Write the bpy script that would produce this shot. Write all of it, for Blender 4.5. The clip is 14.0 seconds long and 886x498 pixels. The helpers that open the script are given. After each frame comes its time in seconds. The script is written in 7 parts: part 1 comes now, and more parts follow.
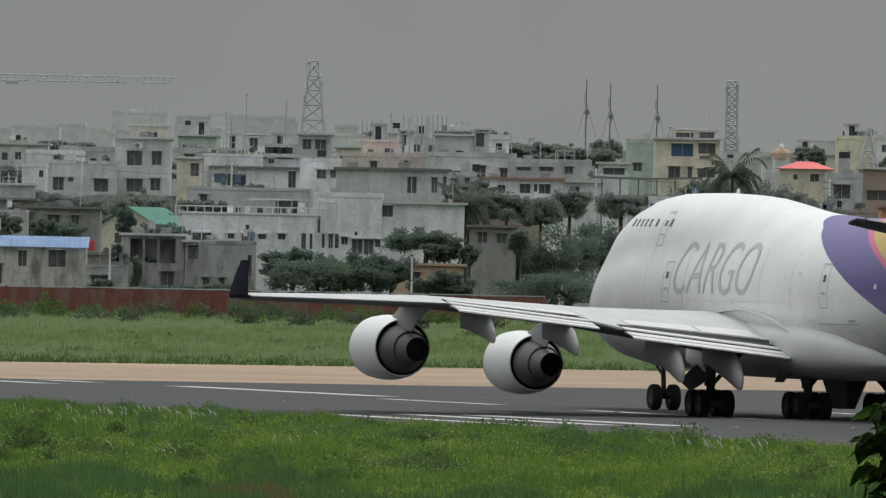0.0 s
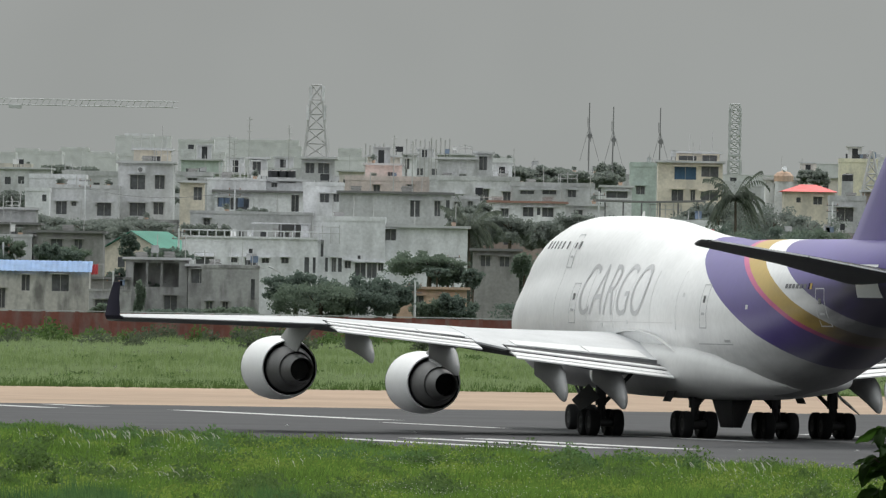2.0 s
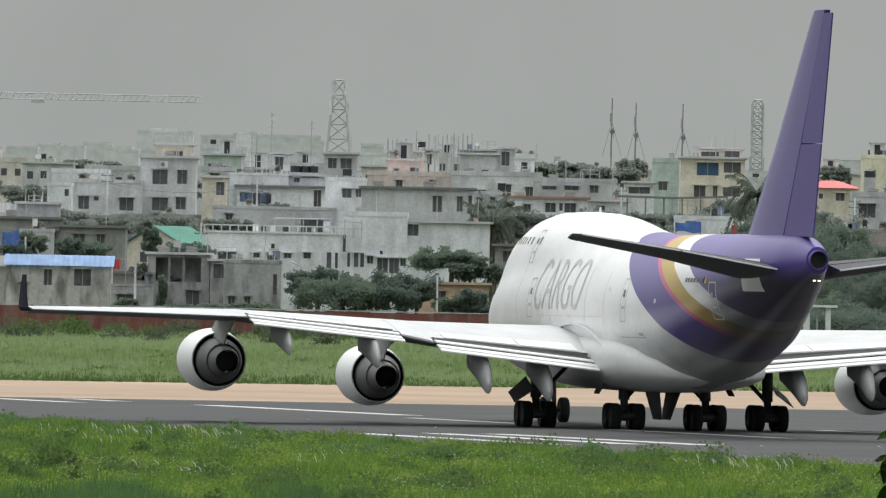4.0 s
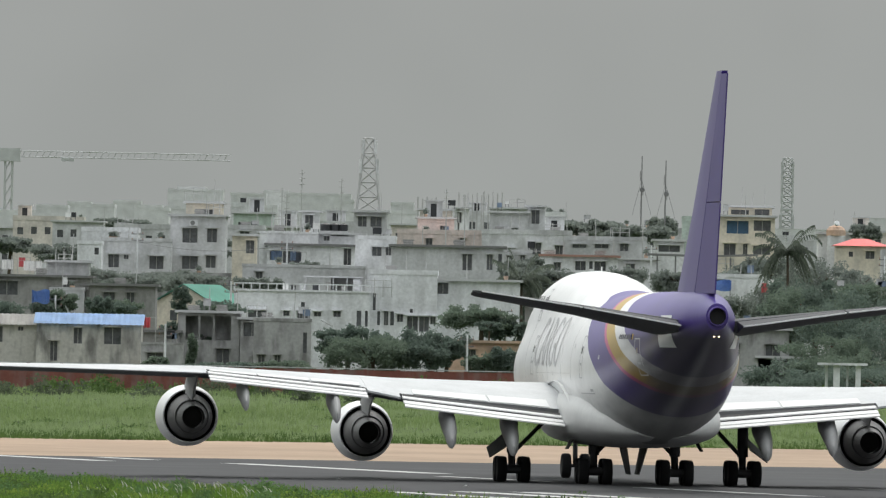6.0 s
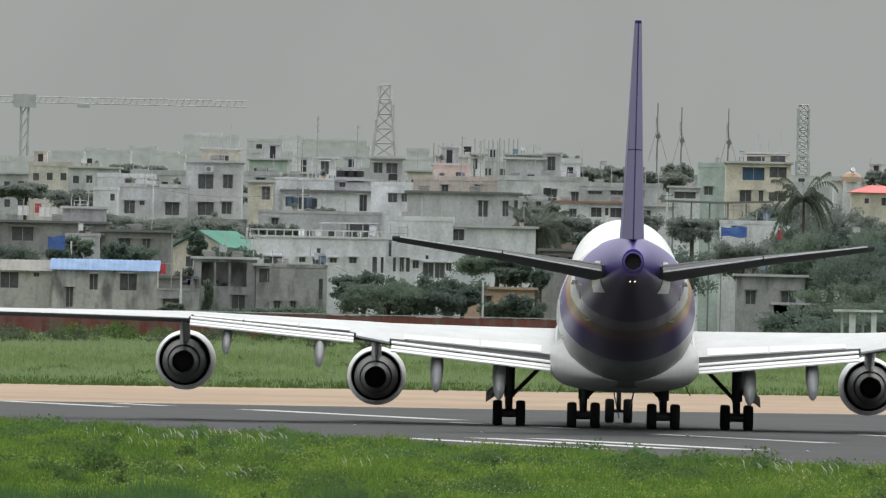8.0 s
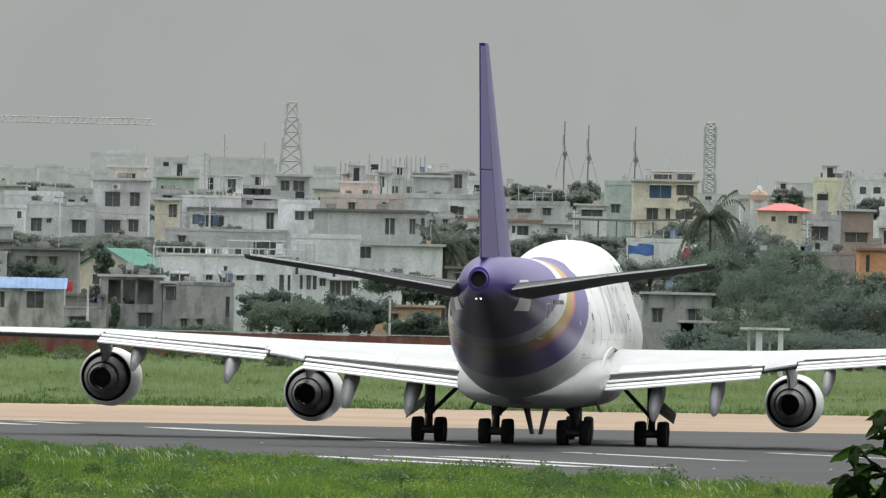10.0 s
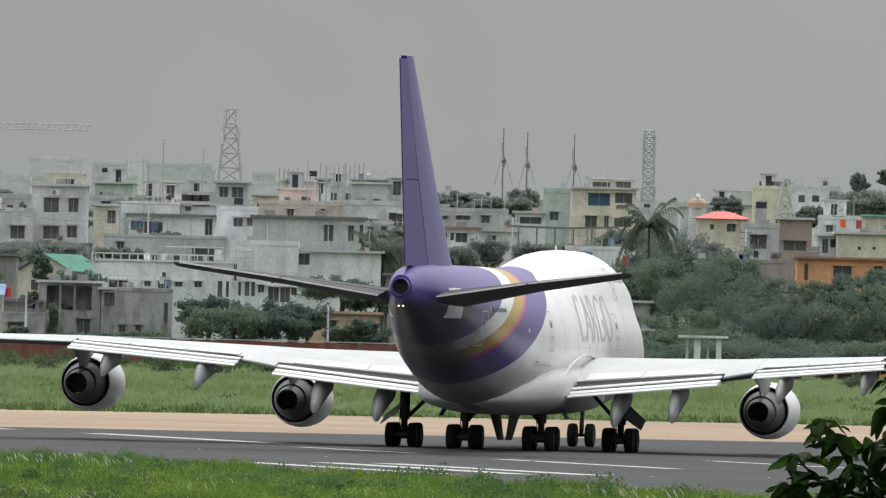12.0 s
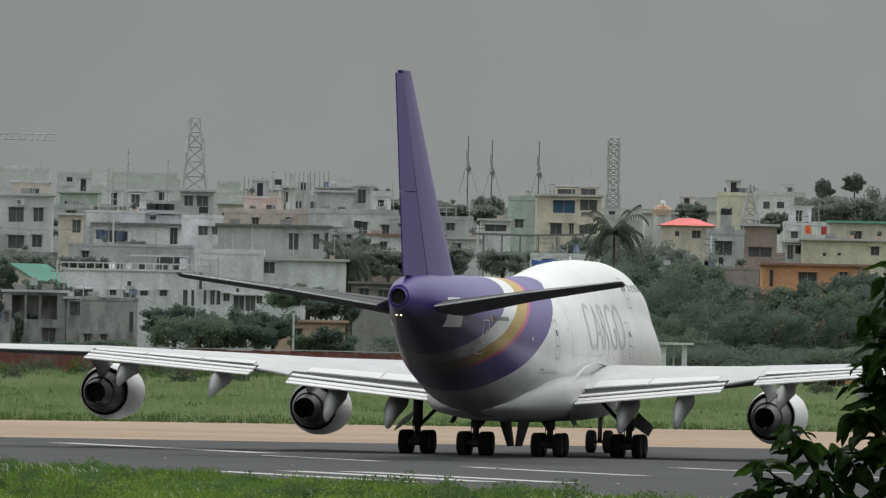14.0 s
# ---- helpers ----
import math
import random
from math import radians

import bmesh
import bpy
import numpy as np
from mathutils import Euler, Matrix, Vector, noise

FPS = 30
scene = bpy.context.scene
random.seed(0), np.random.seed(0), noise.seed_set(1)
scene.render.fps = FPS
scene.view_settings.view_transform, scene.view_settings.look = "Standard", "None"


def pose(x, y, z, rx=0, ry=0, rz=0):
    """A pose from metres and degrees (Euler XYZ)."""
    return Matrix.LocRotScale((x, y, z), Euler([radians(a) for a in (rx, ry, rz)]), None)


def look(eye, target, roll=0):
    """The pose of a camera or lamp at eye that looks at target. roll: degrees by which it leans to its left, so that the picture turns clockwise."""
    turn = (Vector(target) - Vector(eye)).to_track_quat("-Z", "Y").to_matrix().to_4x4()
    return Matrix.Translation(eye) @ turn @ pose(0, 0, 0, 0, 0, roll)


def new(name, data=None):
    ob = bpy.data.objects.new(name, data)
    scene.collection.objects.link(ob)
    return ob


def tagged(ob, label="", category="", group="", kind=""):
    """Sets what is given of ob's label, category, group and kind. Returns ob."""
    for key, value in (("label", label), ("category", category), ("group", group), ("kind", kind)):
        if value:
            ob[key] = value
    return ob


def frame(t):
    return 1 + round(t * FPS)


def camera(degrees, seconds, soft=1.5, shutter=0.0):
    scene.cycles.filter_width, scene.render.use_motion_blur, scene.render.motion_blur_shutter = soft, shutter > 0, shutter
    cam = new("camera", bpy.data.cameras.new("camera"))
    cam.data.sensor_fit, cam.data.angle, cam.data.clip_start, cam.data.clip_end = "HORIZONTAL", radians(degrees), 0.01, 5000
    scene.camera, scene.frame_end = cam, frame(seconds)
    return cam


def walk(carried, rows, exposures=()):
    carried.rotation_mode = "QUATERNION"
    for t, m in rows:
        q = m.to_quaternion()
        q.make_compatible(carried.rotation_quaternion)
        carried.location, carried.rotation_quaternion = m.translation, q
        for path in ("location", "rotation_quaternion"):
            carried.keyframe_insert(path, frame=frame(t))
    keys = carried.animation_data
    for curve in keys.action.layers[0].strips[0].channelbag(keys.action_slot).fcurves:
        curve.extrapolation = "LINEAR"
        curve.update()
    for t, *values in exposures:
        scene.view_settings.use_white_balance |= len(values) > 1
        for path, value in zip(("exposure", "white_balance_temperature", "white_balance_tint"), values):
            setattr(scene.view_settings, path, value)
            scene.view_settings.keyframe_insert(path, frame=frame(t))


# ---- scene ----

AIRCRAFT_WAY = (
    (0.0, 17.87, 556.30, -16.49),
    (0.5, 16.57, 558.56, -16.04),
    (1.0, 15.31, 560.84, -15.49),
    (1.5, 14.09, 563.17, -14.86),
    (2.0, 12.94, 565.53, -14.13),
    (2.5, 11.84, 567.93, -13.32),
    (3.0, 10.82, 570.37, -12.41),
    (3.5, 9.87, 572.84, -11.43),
    (4.0, 9.01, 575.36, -10.36),
    (4.5, 8.24, 577.90, -9.23),
    (5.0, 7.56, 580.49, -8.03),
    (5.5, 6.97, 583.11, -6.77),
    (6.0, 6.48, 585.77, -5.46),
    (6.5, 6.09, 588.46, -4.12),
    (7.0, 5.80, 591.20, -2.75),
    (7.5, 5.61, 593.97, -1.36),
    (8.0, 5.51, 596.77, 0.03),
    (8.5, 5.51, 599.62, 1.40),
    (9.0, 5.60, 602.50, 2.75),
    (9.5, 5.77, 605.42, 4.06),
    (10.0, 6.03, 608.37, 5.30),
    (10.5, 6.37, 611.36, 6.47),
    (11.0, 6.77, 614.39, 7.53),
    (11.5, 7.24, 617.46, 8.48),
    (12.0, 7.76, 620.56, 9.28),
    (12.5, 8.33, 623.70, 9.92),
    (13.0, 8.93, 626.87, 10.38),
    (13.5, 9.55, 630.09, 10.62),
    (14.0, 10.19, 633.34, 10.62),
)

EXPO = [(0.0, -0.45), (0.3, -0.15), (0.6, 0.02), (1.2, 0.0), (2.0, -0.04), (3.0, 0.15), (3.5, 0.16), (4.0, 0.09), (6.5, 0.0), (7.2, -0.02), (9.5, 0.19), (11.0, 0.07), (12.5, 0.05), (13.5, 0.03), (13.8, -0.15), (14.0, -0.34)]

# ---------------------------------------------------------------- camera
EYE = (0.0, 0.0, 5.9)
cam = camera(4.1003, 14.0, soft=1.3)


def aim(pan, tilt, roll):
    """Pose of the camera on its stand: degrees to the right of +Y, up, and of clockwise picture turn."""
    p, e = radians(pan), radians(tilt)
    way = Vector((math.sin(p) * math.cos(e), math.cos(p) * math.cos(e), math.sin(e)))
    return look(EYE, Vector(EYE) + way * 100, roll)


walk(cam, [
    (0.0, aim(0.0110, 0.1436, 1.198)),
    (0.5, aim(0.0323, 0.1490, 1.249)),
    (1.0, aim(0.0341, 0.2097, 1.093)),
    (1.5, aim(0.0288, 0.2729, 1.069)),
    (2.0, aim(-0.0059, 0.2525, 1.096)),
    (2.5, aim(-0.0529, 0.1399, 1.559)),
    (3.0, aim(-0.0915, 0.0657, 1.608)),
    (3.5, aim(-0.1159, 0.0789, 1.420)),
    (4.0, aim(-0.1084, 0.2291, 1.211)),
    (4.2, aim(-0.1012, 0.3248, 1.224)),
    (6.3, aim(-0.2908, 0.4961, 1.216)),
    (6.5, aim(-0.3300, 0.4844, 1.505)),
    (7.0, aim(-0.3832, 0.4077, 1.334)),
    (7.2, aim(-0.3981, 0.3544, 1.295)),
    (9.3, aim(-0.0670, 0.2148, 1.286)),
    (9.5, aim(-0.0130, 0.2350, 1.331)),
    (10.0, aim(0.1086, 0.3380, 1.255)),
    (10.5, aim(0.2560, 0.3909, 1.192)),
    (11.0, aim(0.3544, 0.3934, 1.255)),
    (11.5, aim(0.3814, 0.3933, 1.412)),
    (12.0, aim(0.3924, 0.3771, 1.444)),
    (12.5, aim(0.4063, 0.3499, 1.347)),
    (13.0, aim(0.4367, 0.3369, 1.310)),
    (13.5, aim(0.4878, 0.3663, 1.153)),
    (14.0, aim(0.5529, 0.4169, 1.203)),
], exposures=EXPO)

# ---------------------------------------------------------------- world and light
world = bpy.data.worlds.new("overcast")
scene.world = world
world.use_nodes = True
wn, wl = world.node_tree.nodes, world.node_tree.links
wn.clear()
sky = wn.new("ShaderNodeTexSky")
sky.sky_type, sky.sun_disc = "NISHITA", False
sky.sun_elevation, sky.sun_rotation = radians(62), radians(10)
sky.dust_density, sky.air_density = 6.0, 1.5
sky_bg = wn.new("ShaderNodeBackground")
sky_bg.inputs[1].default_value = 0.012
wl.new(sky.outputs[0], sky_bg.inputs[0])
tc = wn.new("ShaderNodeTexCoord")
sep = wn.new("ShaderNodeSeparateXYZ")
wl.new(tc.outputs["Generated"], sep.inputs[0])
ramp = wn.new("ShaderNodeValToRGB")
ramp.color_ramp.elements[0].position, ramp.color_ramp.elements[0].color = 0.0, (0.322, 0.342, 0.332, 1)
ramp.color_ramp.elements[1].position, ramp.color_ramp.elements[1].color = 1.0, (1.92, 2.0, 2.02, 1)
for place, value in ((0.03, 0.355), (0.2, 0.80), (0.5, 1.36)):
    el = ramp.color_ramp.elements.new(place)
    el.color = (value * 0.955, value, value * 0.985, 1)
wl.new(sep.outputs[2], ramp.inputs[0])
cloud = wn.new("ShaderNodeTexNoise")
cloud.inputs["Scale"].default_value, cloud.inputs["Detail"].default_value = 26.0, 3.0
wl.new(tc.outputs["Generated"], cloud.inputs["Vector"])
cmap = wn.new("ShaderNodeMapRange")
cmap.inputs[1].default_value, cmap.inputs[2].default_value = 0.3, 0.7
cmap.inputs[3].default_value, cmap.inputs[4].default_value = 0.93, 1.06
wl.new(cloud.outputs[0], cmap.inputs[0])
side = wn.new("ShaderNodeMath")          # the cloud is thinner, and brighter, on the sun's side
side.operation = "MULTIPLY_ADD"
side.inputs[1].default_value, side.inputs[2].default_value = 0.2, 0.8
wl.new(sep.outputs[1], side.inputs[0])
thick = wn.new("ShaderNodeMath")
thick.operation = "MULTIPLY"
wl.new(side.outputs[0], thick.inputs[0])
wl.new(cmap.outputs[0], thick.inputs[1])
cloud_bg = wn.new("ShaderNodeBackground")
wl.new(ramp.outputs[0], cloud_bg.inputs[0])
wl.new(thick.outputs[0], cloud_bg.inputs[1])
both = wn.new("ShaderNodeAddShader")
wl.new(sky_bg.outputs[0], both.inputs[0])
wl.new(cloud_bg.outputs[0], both.inputs[1])
out = wn.new("ShaderNodeOutputWorld")
wl.new(both.outputs[0], out.inputs[0])

sun = new("sun", bpy.data.lights.new("sun", "SUN"))
sun.data.energy, sun.data.angle, sun.data.color = 1.4, radians(15), (1.0, 0.96, 0.9)
sun.matrix_world = look((40, 170, 330), (0, 0, 0))


# ---------------------------------------------------------------- materials
def mat(name, col, rough=0.7, metal=0.0, var=0.2, scale=1.0, bump=0.0, streak=0.0, dirt=(0.1, 0.09, 0.08), spec=0.4):
    """A surface with two scales of variation; streak adds rain streaks that run down the wall."""
    m = bpy.data.materials.new(name)
    m.use_nodes = True
    n, l = m.node_tree.nodes, m.node_tree.links
    b = n["Principled BSDF"]
    b.inputs["Roughness"].default_value, b.inputs["Metallic"].default_value = rough, metal
    b.inputs["Specular IOR Level"].default_value = spec
    c = n.new("ShaderNodeTexCoord")
    info = n.new("ShaderNodeObjectInfo")
    shift = n.new("ShaderNodeVectorMath")
    shift.operation = "MULTIPLY_ADD"
    l.new(info.outputs["Random"], shift.inputs[0])
    shift.inputs[1].default_value = (37.0, 11.0, 53.0)
    l.new(c.outputs["Object"], shift.inputs[2])
    big = n.new("ShaderNodeTexNoise")
    big.inputs["Scale"].default_value, big.inputs["Detail"].default_value = scale * 0.35, 4.0
    fine = n.new("ShaderNodeTexNoise")
    fine.inputs["Scale"].default_value, fine.inputs["Detail"].default_value = scale * 4.0, 3.0
    l.new(shift.outputs[0], big.inputs["Vector"])
    l.new(shift.outputs[0], fine.inputs["Vector"])
    r = n.new("ShaderNodeMapRange")
    r.inputs[1].default_value, r.inputs[2].default_value = 0.3, 0.7
    r.inputs[3].default_value, r.inputs[4].default_value = 1.0 - var, 1.0 + var * 0.6
    add = n.new("ShaderNodeMath")
    add.operation = "MULTIPLY_ADD"
    l.new(fine.outputs[0], add.inputs[0])
    add.inputs[1].default_value = 0.4
    half = n.new("ShaderNodeMath")
    half.operation = "MULTIPLY"
    half.inputs[1].default_value = 0.6
    l.new(big.outputs[0], half.inputs[0])
    l.new(half.outputs[0], add.inputs[2])
    l.new(add.outputs[0], r.inputs[0])
    mul = n.new("ShaderNodeMix")
    mul.data_type, mul.blend_type = "RGBA", "MULTIPLY"
    mul.inputs[0].default_value = 1.0
    mul.inputs[6].default_value = (*col, 1)
    l.new(r.outputs[0], mul.inputs[7])
    last = mul.outputs[2]
    if streak:
        st = n.new("ShaderNodeVectorMath")
        st.operation = "MULTIPLY"
        st.inputs[1].default_value = (0.75, 0.75, 0.24)
        l.new(shift.outputs[0], st.inputs[0])
        sn = n.new("ShaderNodeTexNoise")
        sn.inputs["Scale"].default_value, sn.inputs["Detail"].default_value = 1.1, 5.0
        l.new(st.outputs[0], sn.inputs["Vector"])
        sr = n.new("ShaderNodeMapRange")
        sr.inputs[1].default_value, sr.inputs[2].default_value = 0.46, 0.66
        sr.inputs[4].default_value = streak
        l.new(sn.outputs[0], sr.inputs[0])
        mx = n.new("ShaderNodeMix")
        mx.data_type = "RGBA"
        l.new(sr.outputs[0], mx.inputs[0])
        l.new(last, mx.inputs[6])
        mx.inputs[7].default_value = (*dirt, 1)
        last = mx.outputs[2]
    l.new(last, b.inputs["Base Color"])
    if bump:
        bp = n.new("ShaderNodeBump")
        bp.inputs["Strength"].default_value, bp.inputs["Distance"].default_value = 0.6, bump
        l.new(fine.outputs[0], bp.inputs["Height"])
        l.new(bp.outputs[0], b.inputs["Normal"])
    return m


def plaster(name, col, streak=0.6, dirt=(0.26, 0.26, 0.26)):
    return mat(name, col, 0.88, var=0.3, scale=0.75, bump=0.015, streak=streak, dirt=dirt, spec=0.2)


def leafy(name, col, var=0.5):
    """Foliage: each leaf or blade differs, and lets some light through."""
    m = bpy.data.materials.new(name)
    m.use_nodes = True
    n, l = m.node_tree.nodes, m.node_tree.links
    b = n["Principled BSDF"]
    b.inputs["Roughness"].default_value = 0.6
    b.inputs["Specular IOR Level"].default_value = 0.25
    g = n.new("ShaderNodeNewGeometry")
    c = n.new("ShaderNodeTexCoord")
    nz = n.new("ShaderNodeTexNoise")
    nz.inputs["Scale"].default_value, nz.inputs["Detail"].default_value = 0.09, 4.0
    l.new(c.outputs["Object"], nz.inputs["Vector"])
    mixv = n.new("ShaderNodeMath")
    mixv.operation = "MULTIPLY_ADD"
    l.new(g.outputs["Random Per Island"], mixv.inputs[0])
    mixv.inputs[1].default_value = 0.55
    l.new(nz.outputs[0], mixv.inputs[2])
    rp = n.new("ShaderNodeValToRGB")
    e = rp.color_ramp.elements
    e[0].position, e[1].position = 0.3, 1.05
    e[0].color = (col[0] * (1 - var), col[1] * (1 - var), col[2] * (1 - var), 1)
    e[1].color = (col[0] * (1 + 1.35 * var), col[1] * (1 + 1.1 * var), col[2] * (1 + 0.8 * var), 1)
    l.new(mixv.outputs[0], rp.inputs[0])
    l.new(rp.outputs[0], b.inputs["Base Color"])
    tr = n.new("ShaderNodeBsdfTranslucent")
    l.new(rp.outputs[0], tr.inputs[0])
    ms = n.new("ShaderNodeMixShader")
    ms.inputs[0].default_value = 0.5
    l.new(b.outputs[0], ms.inputs[1])
    l.new(tr.outputs[0], ms.inputs[2])
    l.new(ms.outputs[0], n["Material Output"].inputs[0])
    return m


def banded(name):
    """White aircraft paint with slanting purple, magenta, gold and white bands across the rear body."""
    m = mat(name, (0.83, 0.83, 0.83), 0.34, var=0.13, scale=0.8, spec=0.35)
    n, l = m.node_tree.nodes, m.node_tree.links
    c = n["Texture Coordinate"]
    sp = n.new("ShaderNodeSeparateXYZ")
    l.new(c.outputs["Object"], sp.inputs[0])
    q = n.new("ShaderNodeMath")
    q.operation = "MULTIPLY_ADD"
    l.new(sp.outputs[2], q.inputs[0])
    q.inputs[1].default_value = 3.45
    aft = n.new("ShaderNodeMath")
    aft.operation = "SUBTRACT"
    aft.inputs[0].default_value = 33.4
    l.new(sp.outputs[1], aft.inputs[1])
    l.new(aft.outputs[0], q.inputs[2])
    rg = n.new("ShaderNodeMapRange")
    rg.inputs[1].default_value, rg.inputs[2].default_value = 60.0, 90.0
    l.new(q.outputs[0], rg.inputs[0])
    rp = n.new("ShaderNodeValToRGB")
    rp.color_ramp.interpolation = "CONSTANT"
    white, purple, magenta, gold = (0.83, 0.83, 0.83, 1), (0.095, 0.065, 0.27, 1), (0.55, 0.07, 0.22, 1), (0.50, 0.33, 0.05, 1)
    e = rp.color_ramp.elements
    e[0].position, e[0].color = 0.0, white
    e[1].position, e[1].color = (78.7 - 60) / 30, purple
    for place, colour in ((65.6, purple), (72.2, magenta), (73.1, gold), (75.8, white)):
        x = e.new((place - 60) / 30)
        x.color = colour
    l.new(rg.outputs[0], rp.inputs[0])
    mul = [x for x in n if x.bl_idname == "ShaderNodeMix"][0]
    l.new(rp.outputs[0], mul.inputs[6])
    # grime and painted shade of belly and tail underside: a ragged grey film over the lowest skin
    b = n["Principled BSDF"]
    st = n.new("ShaderNodeVectorMath")
    st.operation = "MULTIPLY"
    st.inputs[1].default_value = (1.0, 0.22, 1.0)
    l.new(c.outputs["Object"], st.inputs[0])
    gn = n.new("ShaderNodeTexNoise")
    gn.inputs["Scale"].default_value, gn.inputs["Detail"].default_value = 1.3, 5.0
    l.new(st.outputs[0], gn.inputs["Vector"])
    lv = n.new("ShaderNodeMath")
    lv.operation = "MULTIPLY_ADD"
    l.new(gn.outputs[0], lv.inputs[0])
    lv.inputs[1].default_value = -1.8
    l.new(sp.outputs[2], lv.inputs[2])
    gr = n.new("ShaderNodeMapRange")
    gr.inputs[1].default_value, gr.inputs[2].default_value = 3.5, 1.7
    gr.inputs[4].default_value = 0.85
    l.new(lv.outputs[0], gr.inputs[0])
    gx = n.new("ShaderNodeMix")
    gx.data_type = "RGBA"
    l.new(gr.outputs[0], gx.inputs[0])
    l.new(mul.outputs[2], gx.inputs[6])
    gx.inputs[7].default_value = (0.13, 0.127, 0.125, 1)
    # sooty film that the tail exhaust leaves on the cone below it, the underside's shade painted in with it, ragged
    # along its borders
    ax = n.new("ShaderNodeMath")
    ax.operation = "ABSOLUTE"
    l.new(sp.outputs[0], ax.inputs[0])
    sw = n.new("ShaderNodeMath")
    sw.operation = "MULTIPLY_ADD"
    l.new(gn.outputs[0], sw.inputs[0])
    sw.inputs[1].default_value = 2.4
    l.new(ax.outputs[0], sw.inputs[2])
    sx = n.new("ShaderNodeMapRange")
    sx.inputs[1].default_value, sx.inputs[2].default_value = 5.3, 2.6
    l.new(sw.outputs[0], sx.inputs[0])
    sa = n.new("ShaderNodeMapRange")
    sa.inputs[1].default_value, sa.inputs[2].default_value = 47.0, 57.0
    sa.inputs[4].default_value = 0.9
    l.new(aft.outputs[0], sa.inputs[0])
    sz = n.new("ShaderNodeMapRange")
    sz.inputs[1].default_value, sz.inputs[2].default_value = 7.6, 6.9
    l.new(sp.outputs[2], sz.inputs[0])
    s1 = n.new("ShaderNodeMath")
    s1.operation = "MULTIPLY"
    l.new(sx.outputs[0], s1.inputs[0])
    l.new(sa.outputs[0], s1.inputs[1])
    s2 = n.new("ShaderNodeMath")
    s2.operation = "MULTIPLY"
    l.new(s1.outputs[0], s2.inputs[0])
    l.new(sz.outputs[0], s2.inputs[1])
    sm = n.new("ShaderNodeMix")
    sm.data_type = "RGBA"
    l.new(s2.outputs[0], sm.inputs[0])
    l.new(gx.outputs[2], sm.inputs[6])
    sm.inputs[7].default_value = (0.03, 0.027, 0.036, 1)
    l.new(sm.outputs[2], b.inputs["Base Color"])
    return m


M = {}
M["livery"] = banded("aircraft_paint")
M["white"] = mat("white_paint", (0.82, 0.82, 0.82), 0.3, var=0.07, scale=1.5)
M["purple"] = mat("purple_paint", (0.10, 0.068, 0.28), 0.3, var=0.12, scale=0.8)
M["dark_purple"] = mat("dark_purple_paint", (0.022, 0.018, 0.042), 0.7, var=0.15, spec=0.1)
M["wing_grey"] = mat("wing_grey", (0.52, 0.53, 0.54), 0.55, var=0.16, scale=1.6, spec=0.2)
# darker copy of the wing grey: the underside's shade as colour
M["wing_shade"] = mat("wing_underside_shade", (0.20, 0.205, 0.21), 0.7, var=0.15, scale=1.2, spec=0.1)
M["flap"] = mat("flap_paint", (0.66, 0.66, 0.66), 0.4, var=0.12, scale=2.0)
M["slot"] = mat("gap_shade", (0.025, 0.025, 0.027), 0.8, var=0.2)
M["stab"] = mat("tailplane_grey", (0.10, 0.102, 0.105), 0.65, var=0.15, scale=1.0, spec=0.15)
M["belly"] = mat("grimy_white_paint", (0.58, 0.58, 0.575), 0.4, var=0.14, scale=0.8)
M["fairing_dark"] = mat("marking_grey", (0.12, 0.12, 0.13), 0.5, var=0.1)
M["door_dark"] = mat("dark_gear_door", (0.10, 0.10, 0.10), 0.6, var=0.2, spec=0.2)
M["fairing"] = mat("fairing_grey", (0.36, 0.36, 0.36), 0.6, var=0.12)
M["steel"] = mat("engine_metal", (0.235, 0.232, 0.23), 0.5, 0.3, var=0.25, scale=3)
M["core"] = mat("core_metal", (0.135, 0.133, 0.132), 0.5, 0.3, var=0.3, scale=3)
M["soot_and_shade"] = mat("sooty_shaded_metal", (0.022, 0.021, 0.02), 0.75, 0.1, var=0.3, scale=3)
M["strut"] = mat("gear_steel", (0.07, 0.07, 0.073), 0.55, 0.3, var=0.3, scale=5)
M["tyre"] = mat("tyre_rubber", (0.013, 0.013, 0.014), 0.9, var=0.25, scale=6, bump=0.01)
M["hub"] = mat("wheel_hub", (0.05, 0.05, 0.05), 0.6, 0.3, var=0.2, scale=6)
M["letter"] = mat("grey_lettering", (0.54, 0.54, 0.55), 0.4, var=0.1)
M["seam"] = mat("seam_grey", (0.50, 0.50, 0.51), 0.5, var=0.1)
M["window_dark"] = mat("dark_window", (0.02, 0.022, 0.026), 0.15, var=0.2)
M["joint"] = mat("skin_joint_grey", (0.70, 0.70, 0.70), 0.5, var=0.2)
M["gold"] = mat("gold_paint", (0.50, 0.33, 0.05), 0.4, var=0.1)


# ---------------------------------------------------------------- mesh helpers
def smooth(bm, angle=32):
    bm.normal_update()
    for f in bm.faces:
        f.smooth = True
    for e in bm.edges:
        if len(e.link_faces) == 2 and e.calc_face_angle(0) > radians(angle):
            e.smooth = False


def part(name, bm, material, parent=None, label="", soft=False, kind=""):
    if soft:
        smooth(bm)
    me = bpy.data.meshes.new(name)
    bm.to_mesh(me)
    bm.free()
    for m in material if isinstance(material, (list, tuple)) else [material]:
        me.materials.append(m)
    ob = new(name, me)
    ob.parent = parent
    return tagged(ob, label, kind=kind)


def thing(name, label, category, group="", kind=""):
    return tagged(new(name), label, category, group, kind)


